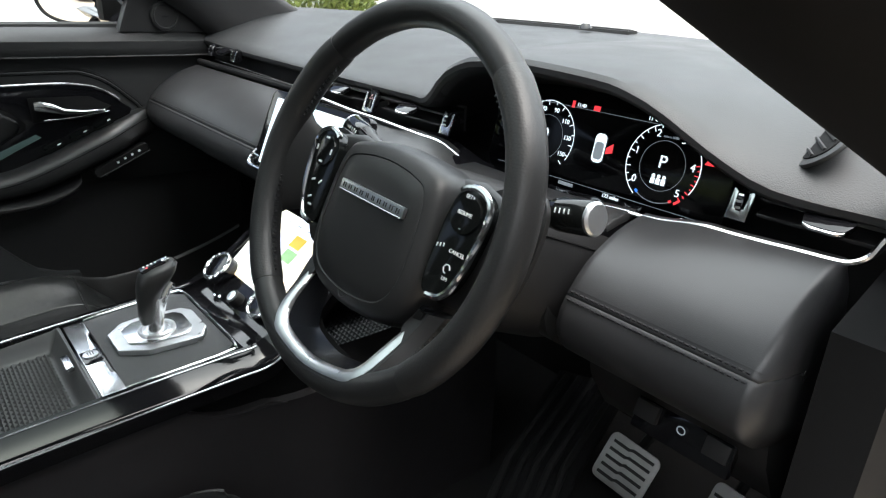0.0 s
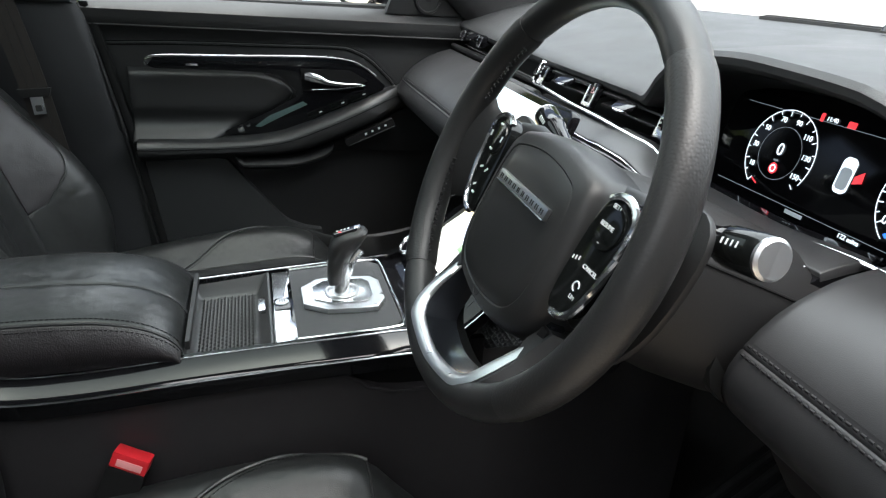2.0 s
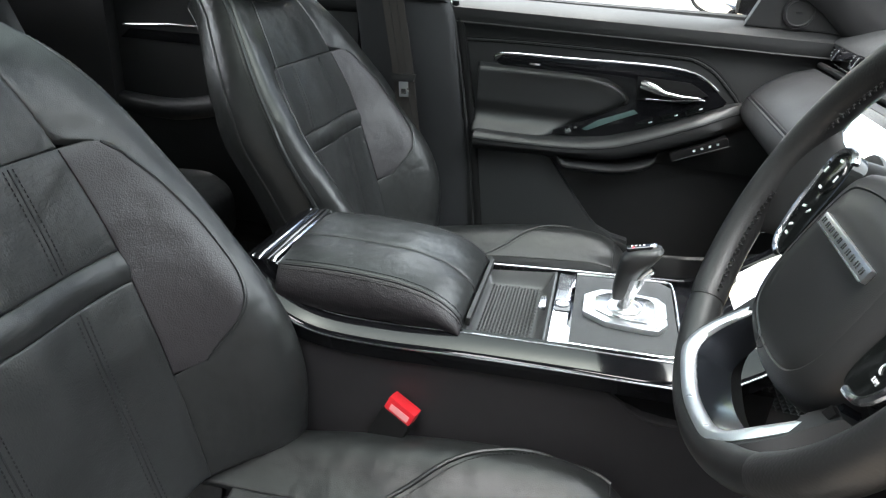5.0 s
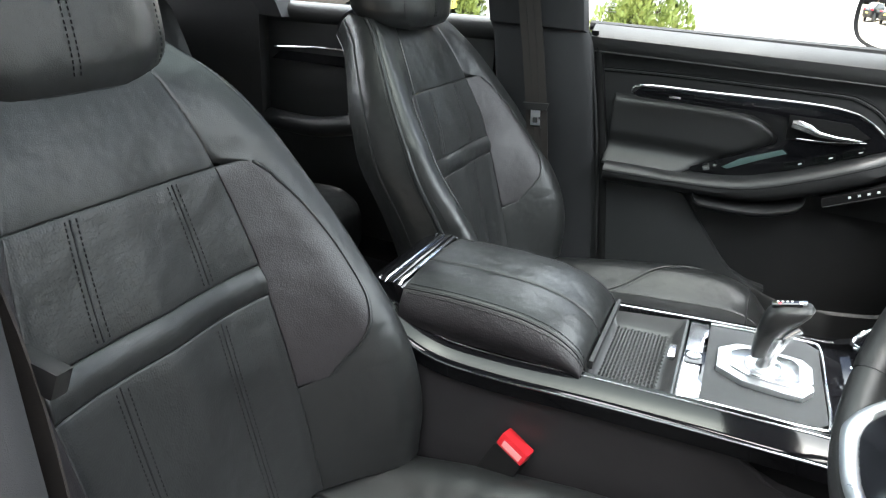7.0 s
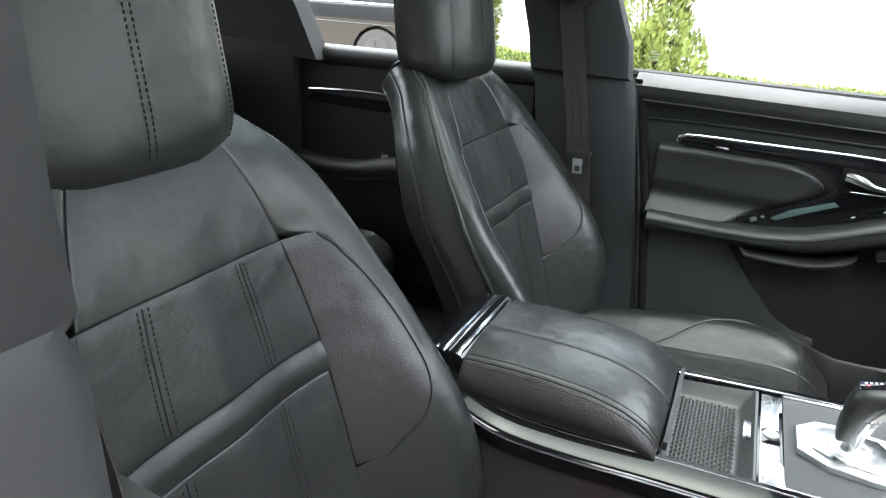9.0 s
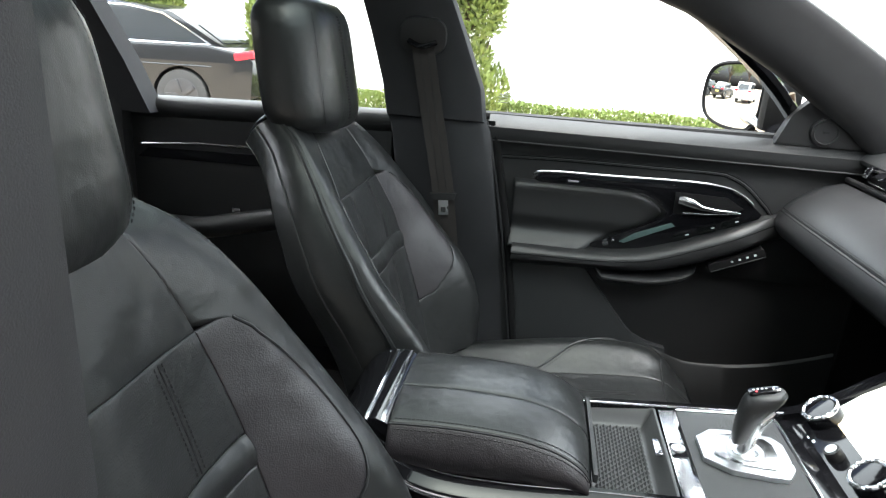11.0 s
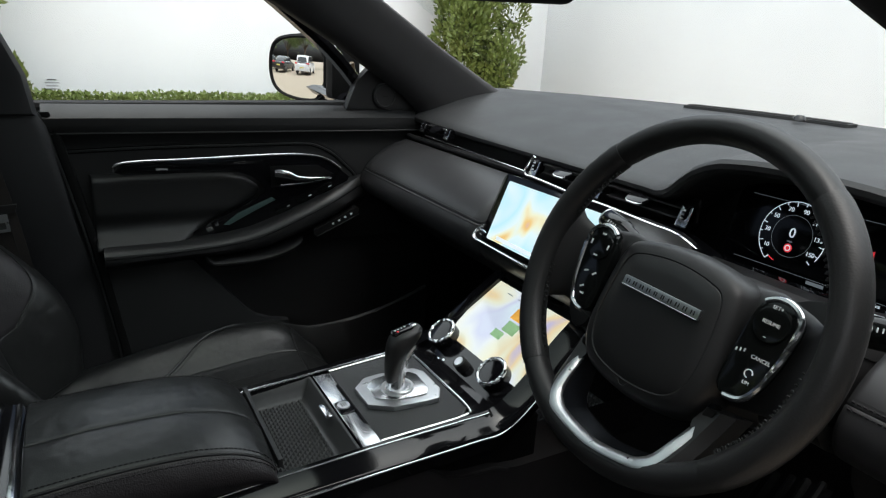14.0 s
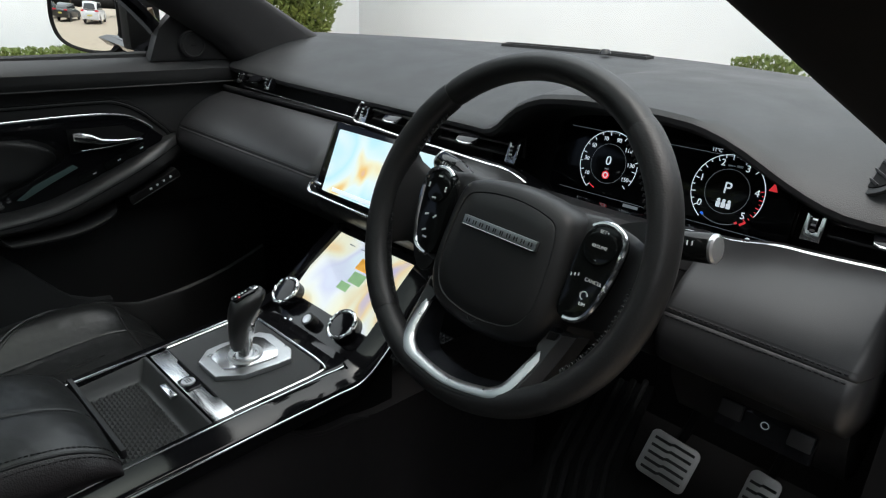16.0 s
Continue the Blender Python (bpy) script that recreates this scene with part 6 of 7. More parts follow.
def build_belts():
    for sx in (-1, 1):
        b = thing("seat_belt", "dark woven seat belt hanging on centre pillar", "seat belt", group="front seat belts")
        px_ = sx * 0.636 - (0.035 if sx > 0 else 0)
        top, mid, low = Vector((px_, -0.625, 1.285)), Vector((-0.62, -0.555, 0.965)) if sx < 0 else Vector((0.597, -0.535, 0.995)), Vector((sx * 0.66 - (0.06 if sx > 0 else 0), -0.50, 0.52))
        gd = part("belt_guide", prism(rounded(0.10, 0.075, 0.03), 0.022, basis(top + Vector((sx * 0.018, 0, 0.02)), (0, -1 * sx, 0.0), (-sx * 0.16, 0.2, 1)), 0.008), PLASTIC, b, "black plastic belt guide")
        part("guide_slot", tube(smooth_path([top + Vector((-sx * 0.004, -0.03, 0.006)), top + Vector((-sx * 0.012, 0, -0.004)), top + Vector((-sx * 0.004, 0.03, 0.006))], 4), 0.006, 8), GLOSS, gd)
        path = smooth_path([top, top.lerp(mid, 0.4), mid, mid.lerp(low, 0.5), low], 8)
        rings = []
        for p in path:
            w = Vector((0.0, 0.024, 0.003))
            n = Vector((0.0009, 0, 0))
            rings.append([p - w - n, p + w - n, p + w + n, p - w + n])
        part("webbing", loft(rings), BELT, b, "brown-black woven webbing")
        for k in (-0.35, 0.35):
            part("webbing_line", tube([p + Vector((-sx * 0.0012, 0.024 * k, 0)) for p in path], 0.0007, 5), STITCH, b)
        T = basis(mid + Vector((-sx * 0.004, 0.0, 0)), (0, -sx, 0.08), (0, 0.05, 1))
        k = 1.0 if sx < 0 else 1.5
        part("tongue_cover", prism([(-0.03 * k, 0.008 * k), (0.03 * k, 0.008 * k), (0.024 * k, -0.008 * k), (-0.024 * k, -0.008 * k)], 0.008 * k, T @ at(0, 0, -0.004), 0.002), PLASTIC, b)
        part("tongue", prism([(-0.011, -0.006), (0.011, -0.006), (0.011, -0.042), (-0.011, -0.042)], 0.002, T @ at(0, 0, -0.001), 0.0008), ALU, b, "steel latch tongue")
        part("tongue_slot", prism(rounded(0.011, 0.012, 0.002), 0.003, T @ at(0, -0.03, -0.0015), 0), RUBBER, b)


build_belts()


def build_rear():
    r = thing("rear_bench", "black leather rear bench seat in shade", "rear seat")
    prof = [(-1.30, 0.50), (-1.02, 0.50), (-0.98, 0.60), (-1.02, 0.655), (-1.2, 0.645), (-1.42, 0.63), (-1.45, 0.7), (-1.62, 1.08), (-1.66, 1.12), (-1.74, 1.12), (-1.78, 1.0), (-1.6, 0.5)]
    sm = lambda: smooth_path([(0, y, z) for y, z in prof], 4, True)
    for x0, x1 in ((-0.62, -0.2), (-0.19, 0.19), (0.2, 0.62)):
        xs = [x0, x0 + 0.01, x0 + 0.03, (x0 + x1) / 2, x1 - 0.03, x1 - 0.01, x1]
        part("seat_section", loft([[(x, lerp(p.y, -1.4, k), lerp(p.z, 0.75, k)) for p in sm()] for x, k in zip(xs, (0.12, 0.05, 0.0, -0.01, 0.0, 0.05, 0.12))]), LEATHER, r)
    for x in (-0.4, 0.0, 0.4):
        part("rear_headrest", box(0.24, 0.09, 0.13, at(x, -1.74, 1.2, 12), 0.035, segs=4), LEATHER, r)
    for sx in (-1, 1):
        b = thing("rear_seat_belt", "dark grey woven rear seat belt", "seat belt", group="rear seat belts")
        p0, p1 = Vector((sx * 0.5, -1.72, 1.22)), Vector((sx * 0.12, -1.44, 0.68))
        rings = [[p0.lerp(p1, k / 8) + Vector(o) + Vector((0, 0.05 * math.sin(math.pi * k / 8), 0.02)) for o in ((-0.018, 0, -0.014), (0.018, 0, 0.014), (0.018, 0.003, 0.016), (-0.018, 0.003, -0.012))] for k in range(9)]
        part("webbing", loft(rings), BELT, b)


build_rear()


# ---------------- doors ----------------
def door_base(y, z):
    """Inner face of the front door: how far in it stands."""
    x = -0.722
    x += 0.022 * sstep(1.06, 1.10, z) - 0.035 * sstep(1.112, 1.145, z) ** 2
    x -= 0.02 * sstep(0.84, 0.78, z)
    return Vector((x + 0.012 * sstep(-0.5, 0.4, y), y, z))


def build_front_door():
    d = thing("front_door", "closed front door with black leather panel and chrome line", "car door")
    b = loft([[door_base(lerp(-0.475, 0.42, i / 30), lerp(0.82, 1.143, j / 26)) for i in range(31)] for j in range(27)], closed=False)
    part("upper_panel", b, DOORSKIN, d, "black leather upper door panel")
    part("belt_seal", tube([(-0.752, y, 1.137 + 0.006 * sstep(-0.5, 0.3, y)) for y in (-0.49, -0.2, 0.0, 0.24)], 0.011, 8), RUBBER, d)
    part("door_core", box(0.07, 0.92, 0.72, at(-0.795, -0.03, 0.78), 0.01), PAINT, d)
    part("belt_seam", tube([door_base(y, 1.088) + Vector((0.001, 0, 0)) for y in [-0.47 + 0.88 * i / 20 for i in range(21)]], 0.0022, 6), RUBBER, d)
    sw = [(-0.46, 1.046), (-0.3, 1.052), (-0.10, 1.054), (0.03, 1.055), (0.067, 1.050), (0.108, 1.030), (0.153, 0.990), (0.180, 0.968), (0.27, 0.962)]
    pth = [door_base(p.y, p.z) + Vector((0.0012, 0, 0)) for p in smooth_path([(0, y, z) for y, z in sw], 6)]
    part("panel_crease", tube(pth, 0.0018, 6), SHADE, d)
    part("panel_welt", tube([p + Vector((0.0008, 0.0015, 0.0036)) for p in pth], 0.0024, 8), DOORSKIN, d)
    part("panel_crease", tube([p + Vector((0, 0.003, 0.0072)) for p in pth], 0.0014, 6), SHADE, d)
    part("stitching", stitches([p + Vector((0.0006, 0.005, 0.0115)) for p in pth]), STITCH, d)
    # gloss blade, leaning in towards its top
    X, LEAN, FOOT = -0.708, 0.22, 0.875
    M = Matrix(((0, LEAN, 1, X - LEAN * FOOT), (1, 0, 0, 0), (0, 1 + 0.14 * LEAN, 0, -0.14 * LEAN * FOOT), (0, 0, 0, 1)))
    G = lambda y, z, h=0.0: M @ Vector((y, z, h))
    blade = [(-0.36, 1.010), (-0.345, 1.026), (-0.2, 1.030), (-0.02, 1.034), (0.055, 1.029), (0.09, 1.016), (0.115, 0.998), (0.140, 0.979), (0.136, 0.968), (0.05, 0.930), (-0.03, 0.895), (-0.09, 0.873), (-0.142, 0.862), (-0.205, 0.860), (-0.225, 0.864), (-0.118, 0.917), (-0.060, 0.950), (-0.058, 0.962), (-0.085, 0.988), (-0.115, 1.0), (-0.2, 1.003), (-0.345, 1.004)]
    part("gloss_blade", prism(blade, 0.006, M, 0.0015), GLOSS, d, "gloss black trim blade")
    top = smooth_path([(0, y, z) for y, z in ((-0.362, 1.012), (-0.344, 1.029), (-0.2, 1.033), (-0.02, 1.037), (0.055, 1.032), (0.09, 1.019), (0.117, 1.0))], 6)
    part("chrome_line", tube([G(p.y, p.z, 0.0065) for p in top], 0.0026, 8), CHROME, d, "satin chrome line")
    part("chrome_facet", loft([[G(p.y, p.z - 0.001, 0.0085), G(p.y, p.z - 0.010 * sstep(-0.36, -0.2, p.y), 0.0068), G(p.y, p.z - 0.010 * sstep(-0.36, -0.2, p.y), 0.0055), G(p.y, p.z - 0.001, 0.0055)] for p in top[:-10]]), FLANK, d, "dark metal facet under the line")
    part("blade_lamp", box(0.002, 0.024, 0.005, at(X + LEAN * 0.135 + 0.0072, -0.272, 1.0175), 0.0008), CHROME, d, "small clear courtesy lamp")
    # handle in its cup
    part("handle_cup", prism([(-0.045, 0.962), (-0.05, 1.012), (0.06, 1.010), (0.10, 0.988), (0.06, 0.966)], 0.003, M @ at(0, 0, 0.005), 0.001), SHADE, d)
    rings = []
    for y, z, w, h in ((-0.042, 0.997, 0.004, 0.008), (-0.03, 0.996, 0.006, 0.0105), (-0.008, 0.991, 0.007, 0.0100), (0.010, 0.984, 0.007, 0.0065), (0.045, 0.981, 0.006, 0.0045), (0.085, 0.982, 0.005, 0.003)):
        rings.append([G(y, z + h * math.sin(a), 0.018 + w * math.cos(a)) for a in [2 * math.pi * j / 12 for j in range(12)]])
    part("door_handle", loft(rings), CHROME, d, "polished chrome door handle")
    part("handle_line", tube([G(-0.025, 0.967, 0.0085), G(0.03, 0.969, 0.0085), G(0.095, 0.978, 0.0085)], 0.0012, 6), CHROME, d)
    # glass strip, window switches and lock tab on the lower arm of the blade
    strip = [(-0.150, 0.882), (-0.118, 0.907), (-0.044, 0.940), (-0.034, 0.933), (-0.085, 0.908), (-0.138, 0.880)]
    part("teal_strip", prism(strip, 0.002, M @ at(0, 0, 0.006), 0.0005), mat("teal_glass_strip", (0.10, 0.15, 0.145), 0.12, 0.2, rvar=0.03), d, "teal-grey glass strip")
    for y, z in ((-0.015, 0.911), (0.035, 0.933), (0.082, 0.953)):
        part("window_switch", prism(rounded(0.040, 0.017, 0.004), 0.004, M @ at(y, z, 0.006, 0, 0, 23), 0.0015), SWITCH, d, "gloss black window switch")
        part("switch_mark", box(0.007, 0.0025, 0.0008, M @ at(y + 0.010, z + 0.006, 0.0103, 0, 0, 23), 0.0002), PRINT, d)
    part("lock_tab", prism(rounded(0.014, 0.012, 0.003), 0.006, M @ at(-0.180, 0.875, 0.006, 0, 0, 23), 0.002), CHROME, d, "chrome lock tab")
    part("lock_tab", prism(rounded(0.008, 0.006, 0.002), 0.006, M @ at(-0.164, 0.884, 0.006, 0, 0, 23), 0.0015), CHROME, d)

    # insert pad, curving out into the armrest shelf
    def pad(u, v):
        z = lerp(0.846, 1.003, v)
        y1 = linear([(0.846, -0.245), (0.855, -0.230), (0.873, -0.200), (0.908, -0.124), (0.942, -0.070), (0.955, -0.064), (0.968, -0.070), (0.985, -0.095), (1.003, -0.140)], z)
        x = -0.714 + 0.010 * sstep(0.0, 0.10, 1 - v) * sstep(0.30, 0.5, v) + 0.030 * sstep(0.34, 0.0, v) ** 1.5
        return Vector((x - 0.006 * sstep(0.90, 1.0, u), lerp(-0.404, y1, u), z))
    part("insert_pad", patch(pad, 0.0, 1.0, 0.0, 1.0, 30, 24, 0.004, 0.006, ref=(1, 0, 0)), DOORSKIN, d, "padded leather door insert")
    # armrest sweeping up to the front
    tp = smooth_path([(0, -0.393, 0.852), (0, -0.35, 0.852), (0, -0.225, 0.853), (0, -0.142, 0.860), (0, -0.07, 0.876), (0, 0.033, 0.918), (0, 0.115, 0.955), (0, 0.185, 0.978), (0, 0.27, 0.985)], 6)
    bt = smooth_path([(0, -0.393, 0.820), (0, -0.35, 0.821), (0, -0.225, 0.826), (0, -0.142, 0.829), (0, -0.06, 0.838), (0, 0.05, 0.876), (0, 0.13, 0.912), (0, 0.19, 0.938), (0, 0.27, 0.95)], 6)
    rings = []
    for a, c in zip(tp, bt):
        f = 1 - 0.75 * sstep(0.08, 0.24, a.y)
        o = 0.066 * f
        rings.append([(-0.722, a.y, a.z + 0.004), (-0.722 + o * 0.55, a.y, a.z + 0.004), (-0.722 + o * 0.80, a.y, a.z + 0.001), (-0.722 + o * 0.95, a.y, lerp(a.z, c.z, 0.18)), (-0.722 + o, a.y, lerp(a.z, c.z, 0.42)), (-0.722 + o, c.y, lerp(a.z, c.z, 0.75)), (-0.722 + o * 0.9, c.y, c.z), (-0.722 + o * 0.5, c.y, c.z - 0.014), (-0.722, c.y, c.z - 0.02)])
    part("armrest", loft(rings), DOORSKIN, d, "black leather door armrest")
    line = [Vector(r[4]) for r in rings]
    part("armrest_seam", tube([p + Vector((0.0002, 0, 0)) for p in line], 0.0013, 6), SHADE, d)
    for dz in (0.0045, -0.0045):
        part("armrest_stitching", stitches([p + Vector((0.0006, 0, dz)) for p in line]), STITCH, d)
    # pull cup and memory switches below the armrest
    cup = smooth_path([(-0.670, -0.196, 0.822), (-0.666, -0.185, 0.808), (-0.664, -0.165, 0.803), (-0.662, -0.069, 0.806), (-0.662, -0.01, 0.821), (-0.664, 0.016, 0.836), (-0.668, 0.022, 0.852)], 6)
    part("pull_cup", loft([[p + Vector(q) for q in ((-0.045, 0, 0.012), (-0.012, 0, 0.006), (-0.003, 0, 0.004), (0.002, 0, 0.0), (0.001, 0, -0.005), (-0.02, 0, -0.016), (-0.06, 0, -0.022))] for p in cup]), PLASTIC, d, "black plastic pull cup lip")
    MS = basis((-0.668, 0.106, 0.876), (0, 0.91, 0.41), (0.10, -0.41, 0.91))
    part("memory_panel", prism(rounded(0.122, 0.019, 0.006), 0.055, MS @ at(0, 0, -0.055), 0.0015), SHADE, d, "slim black memory switch panel")
    part("memory_edge", tube([MS @ Vector((x, -0.0095, 0.0005)) for x in (-0.058, -0.02, 0.02, 0.06)], 0.0012, 6), DOORSKIN, d)
    for k in range(4):
        part("memory_mark", box(0.005, 0.0045, 0.0008, MS @ at(-0.010 + 0.0165 * k, 0.001, 0.0003), 0.0002), PRINT, d)
    # lower panel with pocket
    lowp = [[Vector((-0.742 + 0.01 * math.sin(math.pi * j / 12), lerp(-0.475, 0.45, i / 24), lerp(0.47, 0.835, j / 12))) for i in range(25)] for j in range(13)]
    part("lower_panel", loft(lowp, closed=False), PLASTIC, d, "black plastic lower door panel")
    tri_ = [(-0.43, 0.812), (-0.245, 0.808), (-0.214, 0.802), (-0.142, 0.714), (-0.10, 0.665), (-0.079, 0.646), (-0.041, 0.629), (0.0, 0.622), (0.0, 0.5), (-0.38, 0.5)]
    part("kick_pad", prism(tri_, 0.024, Matrix(((0, 0, 1, -0.735), (1, 0, 0, 0), (0, 1, 0, 0), (0, 0, 0, 1))), 0.006), PAD, d, "soft grey-black lower pad")
    part("pocket_lip", loft([[(-0.72 + 0.05 * sstep(-0.06, 0.05, y), y, z), (-0.715 + 0.055 * sstep(-0.06, 0.05, y), y, z + 0.006), (-0.71 + 0.055 * sstep(-0.06, 0.05, y), y, z), (-0.71 + 0.055 * sstep(-0.06, 0.05, y), y, 0.5), (-0.73, y, 0.5)] for y, z in [(-0.07 + 0.42 * i / 16, 0.622 - 0.004 * i * (1 - i / 16) + 0.06 * (i / 16) ** 2) for i in range(17)]]), PLASTIC, d, "black plastic door pocket")
    # sail panel, speaker and mirror
    sail = [(0.14, 1.135), (0.36, 1.135), (0.33, 1.165), (0.20, 1.235), (0.165, 1.2)]
    part("sail_panel", prism(sail, 0.03, Matrix(((0, 0, 1, -0.735), (1, 0, 0, 0), (0, 1, 0, 0), (0, 0, 0, 1))), 0.006), PLASTIC, d)
    sp = part("tweeter", cyl(0.031, 0.029, 0.012, at(-0.702, 0.235, 1.168, 0, 90), 32, 0.003), PLASTIC, d, "round black tweeter grille")
    part("tweeter_ring", tube([(-0.695, 0.235 + 0.024 * math.cos(a), 1.168 + 0.024 * math.sin(a)) for a in [2 * math.pi * i / 32 for i in range(32)]], 0.0018, 6, True), RUBBER, sp)
    part("tweeter_badge", box(0.002, 0.012, 0.004, at(-0.6945, 0.235, 1.168), 0.0005), STITCH, sp)
    part("frame_rail", tube([(-0.745, 0.19, 1.14), (-0.74, 0.175, 1.19), (-0.735, 0.16, 1.24)], 0.010, 8), mat("amber_seal", (0.14, 0.095, 0.045), 0.5, 0, (0.1, 0.07, 0.035), 20), d, "tan-tinted window channel")
    part("window_frame", tube(smooth_path([(-0.745, 0.20, 1.17), (-0.715, 0.10, 1.27), (-0.67, -0.08, 1.40), (-0.625, -0.26, 1.51), (-0.605, -0.45, 1.545), (-0.605, -0.64, 1.55)], 6), 0.017, 8), PAINT, d)


build_front_door()


def build_mirror():
    m = thing("door_mirror", "black door mirror reflecting the car park", "door mirror")
    nrm = Vector((0.50, -0.865, 0.03)).normalized()
    c = Vector((-0.965, 0.105, 1.212))
    xa = Vector((0, 0, 1)).cross(nrm).normalized()
    M = basis(c, xa, (0, 0, 1))
    if (M.to_3x3() @ Vector((0, 0, 1))).dot(nrm) < 0:
        M = basis(c, -xa, (0, 0, 1))
    face = smooth_path([(-0.085, 0.045, 0), (-0.05, 0.074, 0), (0.03, 0.082, 0), (0.09, 0.072, 0), (0.098, 0.0, 0), (0.088, -0.066, 0), (0.02, -0.076, 0), (-0.06, -0.06, 0), (-0.09, -0.02, 0)], 5, True)
    rings = []
    for k, z in ((0.93, 0.006), (1.0, 0.012), (1.07, 0.006), (1.09, -0.01), (1.05, -0.05), (0.85, -0.085), (0.5, -0.105), (0.1, -0.112)):
        rings.append([M @ Vector((p.x * k, p.y * k, z)) for p in face])
    part("housing", loft(rings), SHADE, m, "black mirror housing")
    mg = mat("mirror_glass", (0.9, 0.92, 0.92), 0.01, 1.0)
    bulge = [[M @ Vector((p.x * k, p.y * k, 0.0105 - ((p.x * k) ** 2 + (p.y * k) ** 2) / 2.0)) for p in face] for k in (0.96, 0.85, 0.7, 0.5, 0.3, 0.12, 0.004)]
    part("mirror_glass", loft(bulge), mg, m, "clear convex mirror glass")
    part("mirror_foot", box(0.05, 0.075, 0.13, at(-0.815, 0.172, 1.215), 0.015), SHADE, m)
    part("arm", loft([[(x, y + 0.05 * ca, z + 0.022 * sa) for ca, sa in [(math.cos(a), math.sin(a)) for a in [2 * math.pi * j / 12 for j in range(12)]]] for x, y, z in ((-0.93, 0.165, 1.17), (-0.85, 0.19, 1.155), (-0.76, 0.2, 1.15))]), PAINT, m)


build_mirror()


def build_rear_door():
    d = thing("rear_door", "closed rear door with dark leather panel", "car door")
    M = Matrix(((0, 0, 1, -0.735), (1, 0, 0, 0), (0, 1, 0, 0), (0, 0, 0, 1)))
    part("panel", prism([(-1.42, 0.5), (-0.70, 0.5), (-0.70, 1.09), (-1.46, 1.09)], 0.02, M, 0.006), DOORSKIN, d)
    part("belt_pad", tube([(-0.735, -1.46, 1.085), (-0.735, -0.70, 1.105)], 0.03, 12), DOORSKIN, d)
    part("chrome_line", tube([(-0.712, -1.34, 0.998), (-0.712, -1.2, 1.01), (-0.712, -0.95, 1.016), (-0.712, -0.85, 1.014)], 0.003, 6), CHROME, d)
    part("armrest", tube(smooth_path([(-0.71, -1.4, 0.80), (-0.69, -1.2, 0.80), (-0.69, -1.05, 0.83), (-0.70, -0.9, 0.86)], 5), 0.028, 10), DOORSKIN, d)
    part("gloss_blade", prism([(-1.35, 0.965), (-1.32, 0.99), (-0.9, 1.0), (-0.9, 0.97)], 0.004, M @ at(0, 0, 0.02), 0.001), GLOSS, d)
    part("lock_tab", box(0.012, 0.022, 0.012, at(-0.712, -1.09, 0.852), 0.003), CHROME, d)
    part("outer_skin", box(0.06, 0.78, 0.66, at(-0.795, -1.08, 0.78), 0.01), PAINT, d)


build_rear_door()


def build_interior_mirror():
    m = thing("interior_mirror", "frameless rear-view mirror under the windscreen", "mirror")
    c = Vector((-0.009, 0.085, 1.388))
    M = basis(c, (0.239, 0.030, -0.010), (0.0, 0.12, 1))
    part("casing", prism(rounded(0.251, 0.064, 0.028), -0.03, M, 0.008), SHADE, m, "matt black mirror casing")
    part("mirror_glass", prism(rounded(0.239, 0.054, 0.024), 0.002, M, 0.0006), mat("rear_mirror_glass", (0.85, 0.87, 0.87), 0.01, 1.0), m, "rear-view mirror glass")
    part("stem", tube([c + Vector((0.03, 0.03, -0.004)), c + Vector((0.05, 0.07, 0.0)), c + Vector((0.06, 0.11, 0.03))], 0.026, 12), SHADE, m)


build_interior_mirror()


# ---------------- driver's footwell ----------------
# Pedal metal, darker than the aluminium trim.
STEEL = mat("dull_steel", (0.42, 0.42, 0.41), 0.38, 1.0, (0.3, 0.3, 0.29), 50, rvar=0.08)


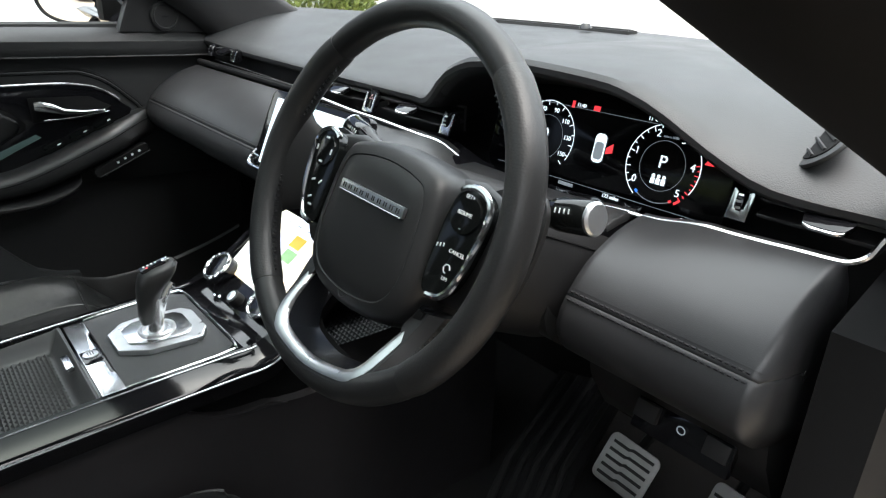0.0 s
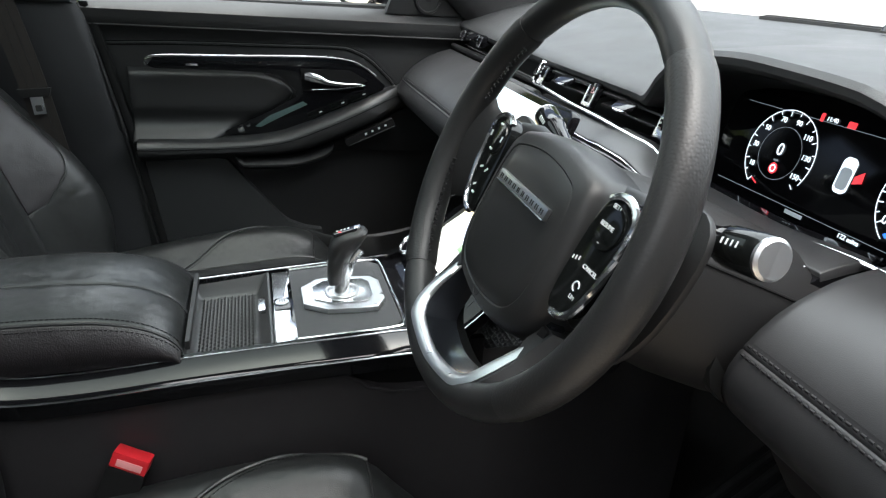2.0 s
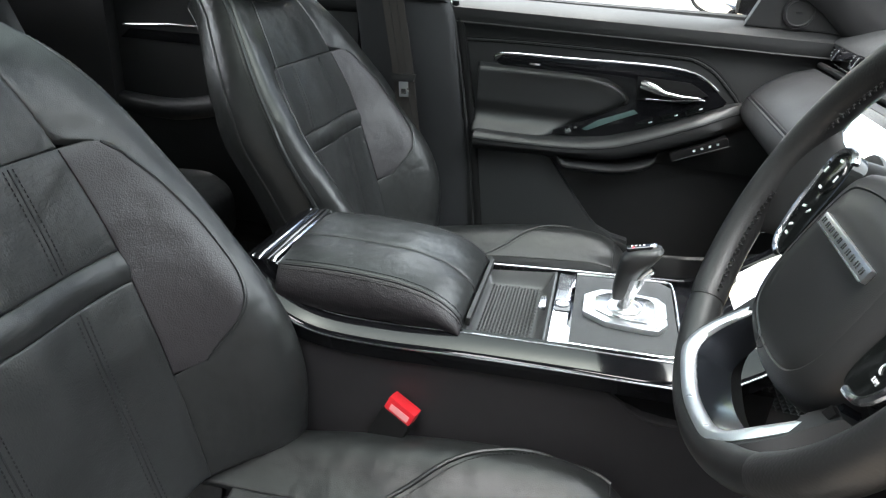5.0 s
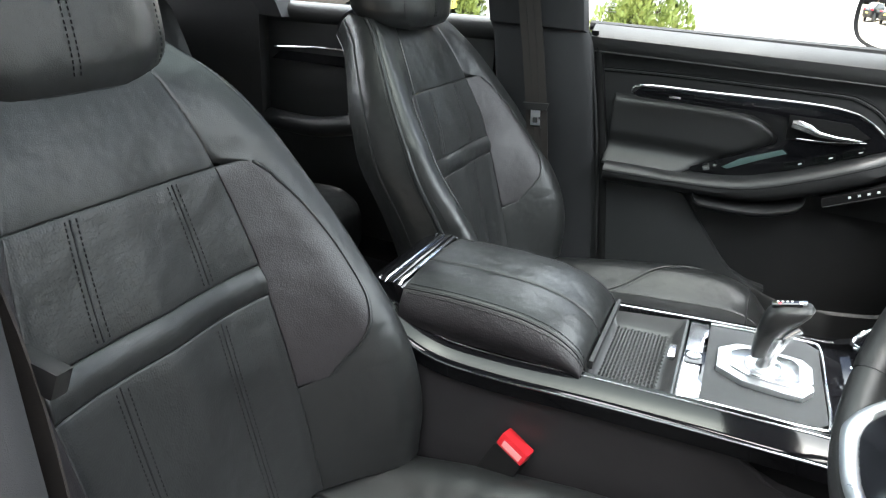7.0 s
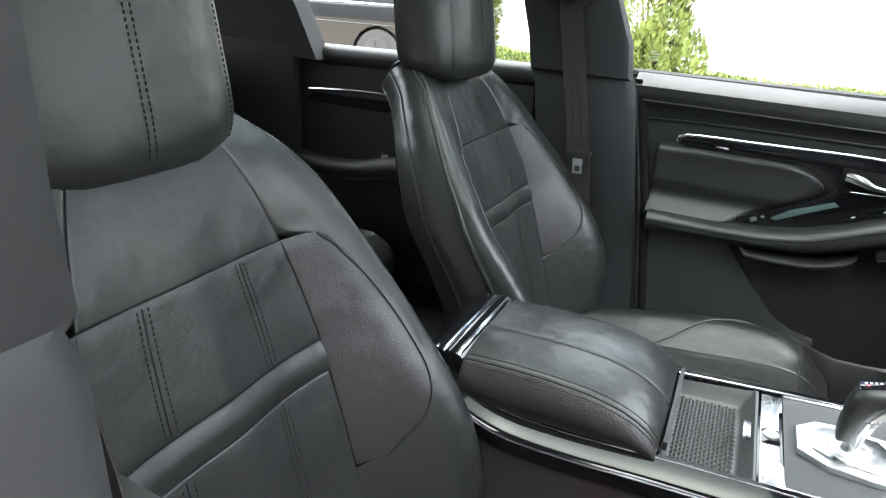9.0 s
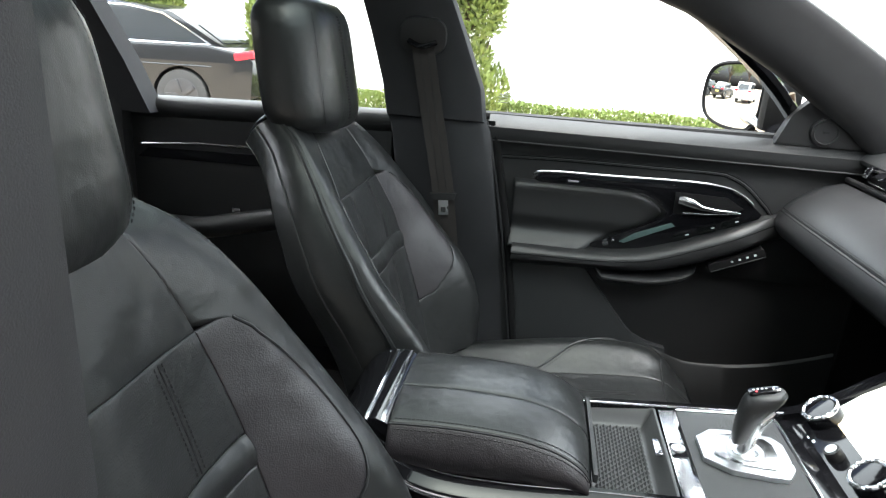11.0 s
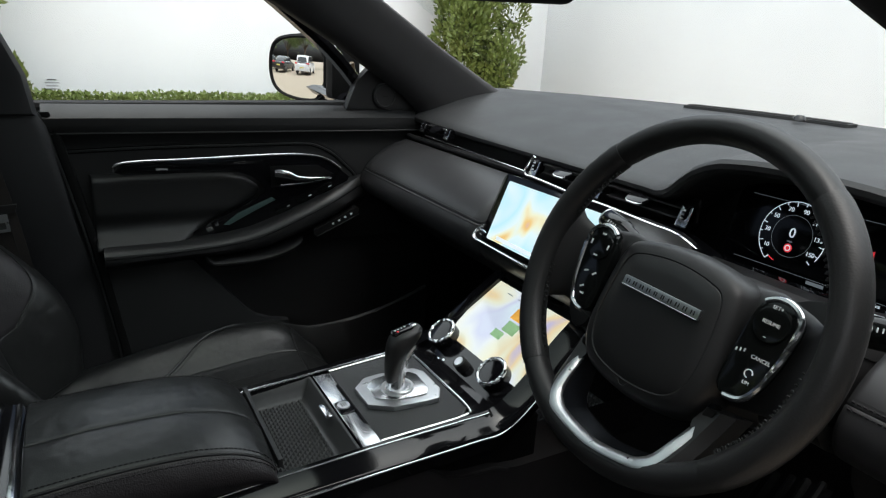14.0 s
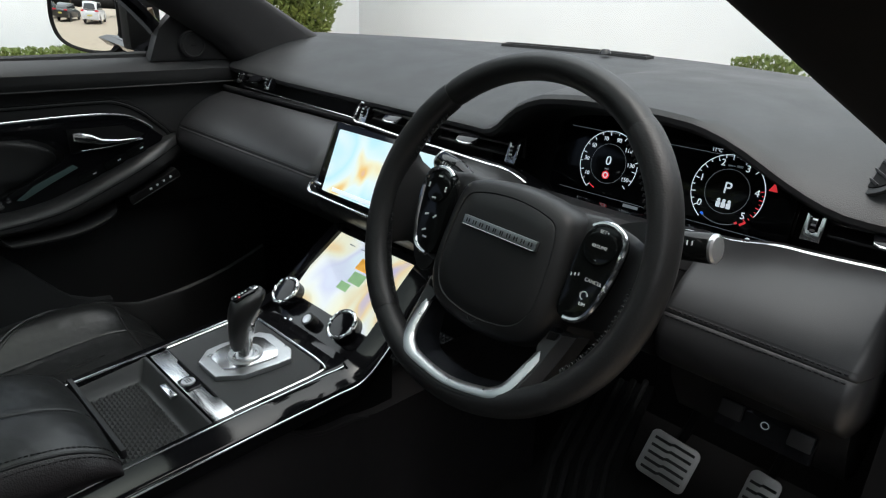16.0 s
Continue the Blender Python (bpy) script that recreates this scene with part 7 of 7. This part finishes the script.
def build_pedals():
    def pedal(name, lab, M, w, h, bars):
        p = thing(name, lab, "pedal", group="pedals")
        part("pad", prism(rounded(w, h, 0.012), 0.006, M, 0.002), STEEL, p, "dull metal pedal face")
        for k in range(bars):
            part("rubber_bar", prism([(-w * 0.4, -0.0035), (-w * 0.08, -0.0035), (-w * 0.02, -0.0005), (w * 0.4, -0.0005), (w * 0.4, 0.0045), (-w * 0.02, 0.0045), (-w * 0.08, 0.0015), (-w * 0.4, 0.0015)], 0.003, M @ at(0, -h * 0.34 + h * 0.68 * k / (bars - 1), 0.005), 0.0006), RUBBER, p)
        part("arm", tube([M @ Vector((0, 0, 0)), M @ Vector((0, 0.06, -0.04)), M @ Vector((0, 0.2, -0.06))], 0.008, 8), PLASTIC, p)
    pedal("brake_pedal", "silver brake pedal with rubber bars", basis((0.384, 0.527, 0.558), (0.97, 0.1, -0.16), (0.12, 0.5, 0.86)), 0.088, 0.082, 5)
    pedal("accelerator_pedal", "silver accelerator pedal with rubber bars", basis((0.517, 0.58, 0.51), (0.99, 0.03, -0.1), (0.1, 0.45, 0.88)), 0.052, 0.13, 7)
    f = thing("foot_rest", "ribbed black rubber foot rest", "foot rest")
    for k in range(5):
        part("rib", tube([(0.268 + 0.019 * k, 0.33 + 0.012 * k, 0.485), (0.205 + 0.019 * k, 0.45 + 0.015 * k, 0.495), (0.15 + 0.019 * k, 0.66 + 0.018 * k, 0.555)], 0.007, 6), RUBBER, f)
    part("board", loft([[(x - 0.02, y, z), (x + 0.10, y + 0.06, z), (x + 0.10, y + 0.06, z - 0.02), (x - 0.02, y, z - 0.02)] for x, y, z in ((0.27, 0.31, 0.478), (0.205, 0.45, 0.492), (0.145, 0.67, 0.553))]), CARPET, f)
    k = thing("side_kick_trim", "black plastic kick panel beside footwell", "trim")
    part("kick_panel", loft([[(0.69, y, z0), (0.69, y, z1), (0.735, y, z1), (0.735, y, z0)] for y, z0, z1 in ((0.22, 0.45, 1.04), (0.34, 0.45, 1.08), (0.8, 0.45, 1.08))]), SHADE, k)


build_pedals()
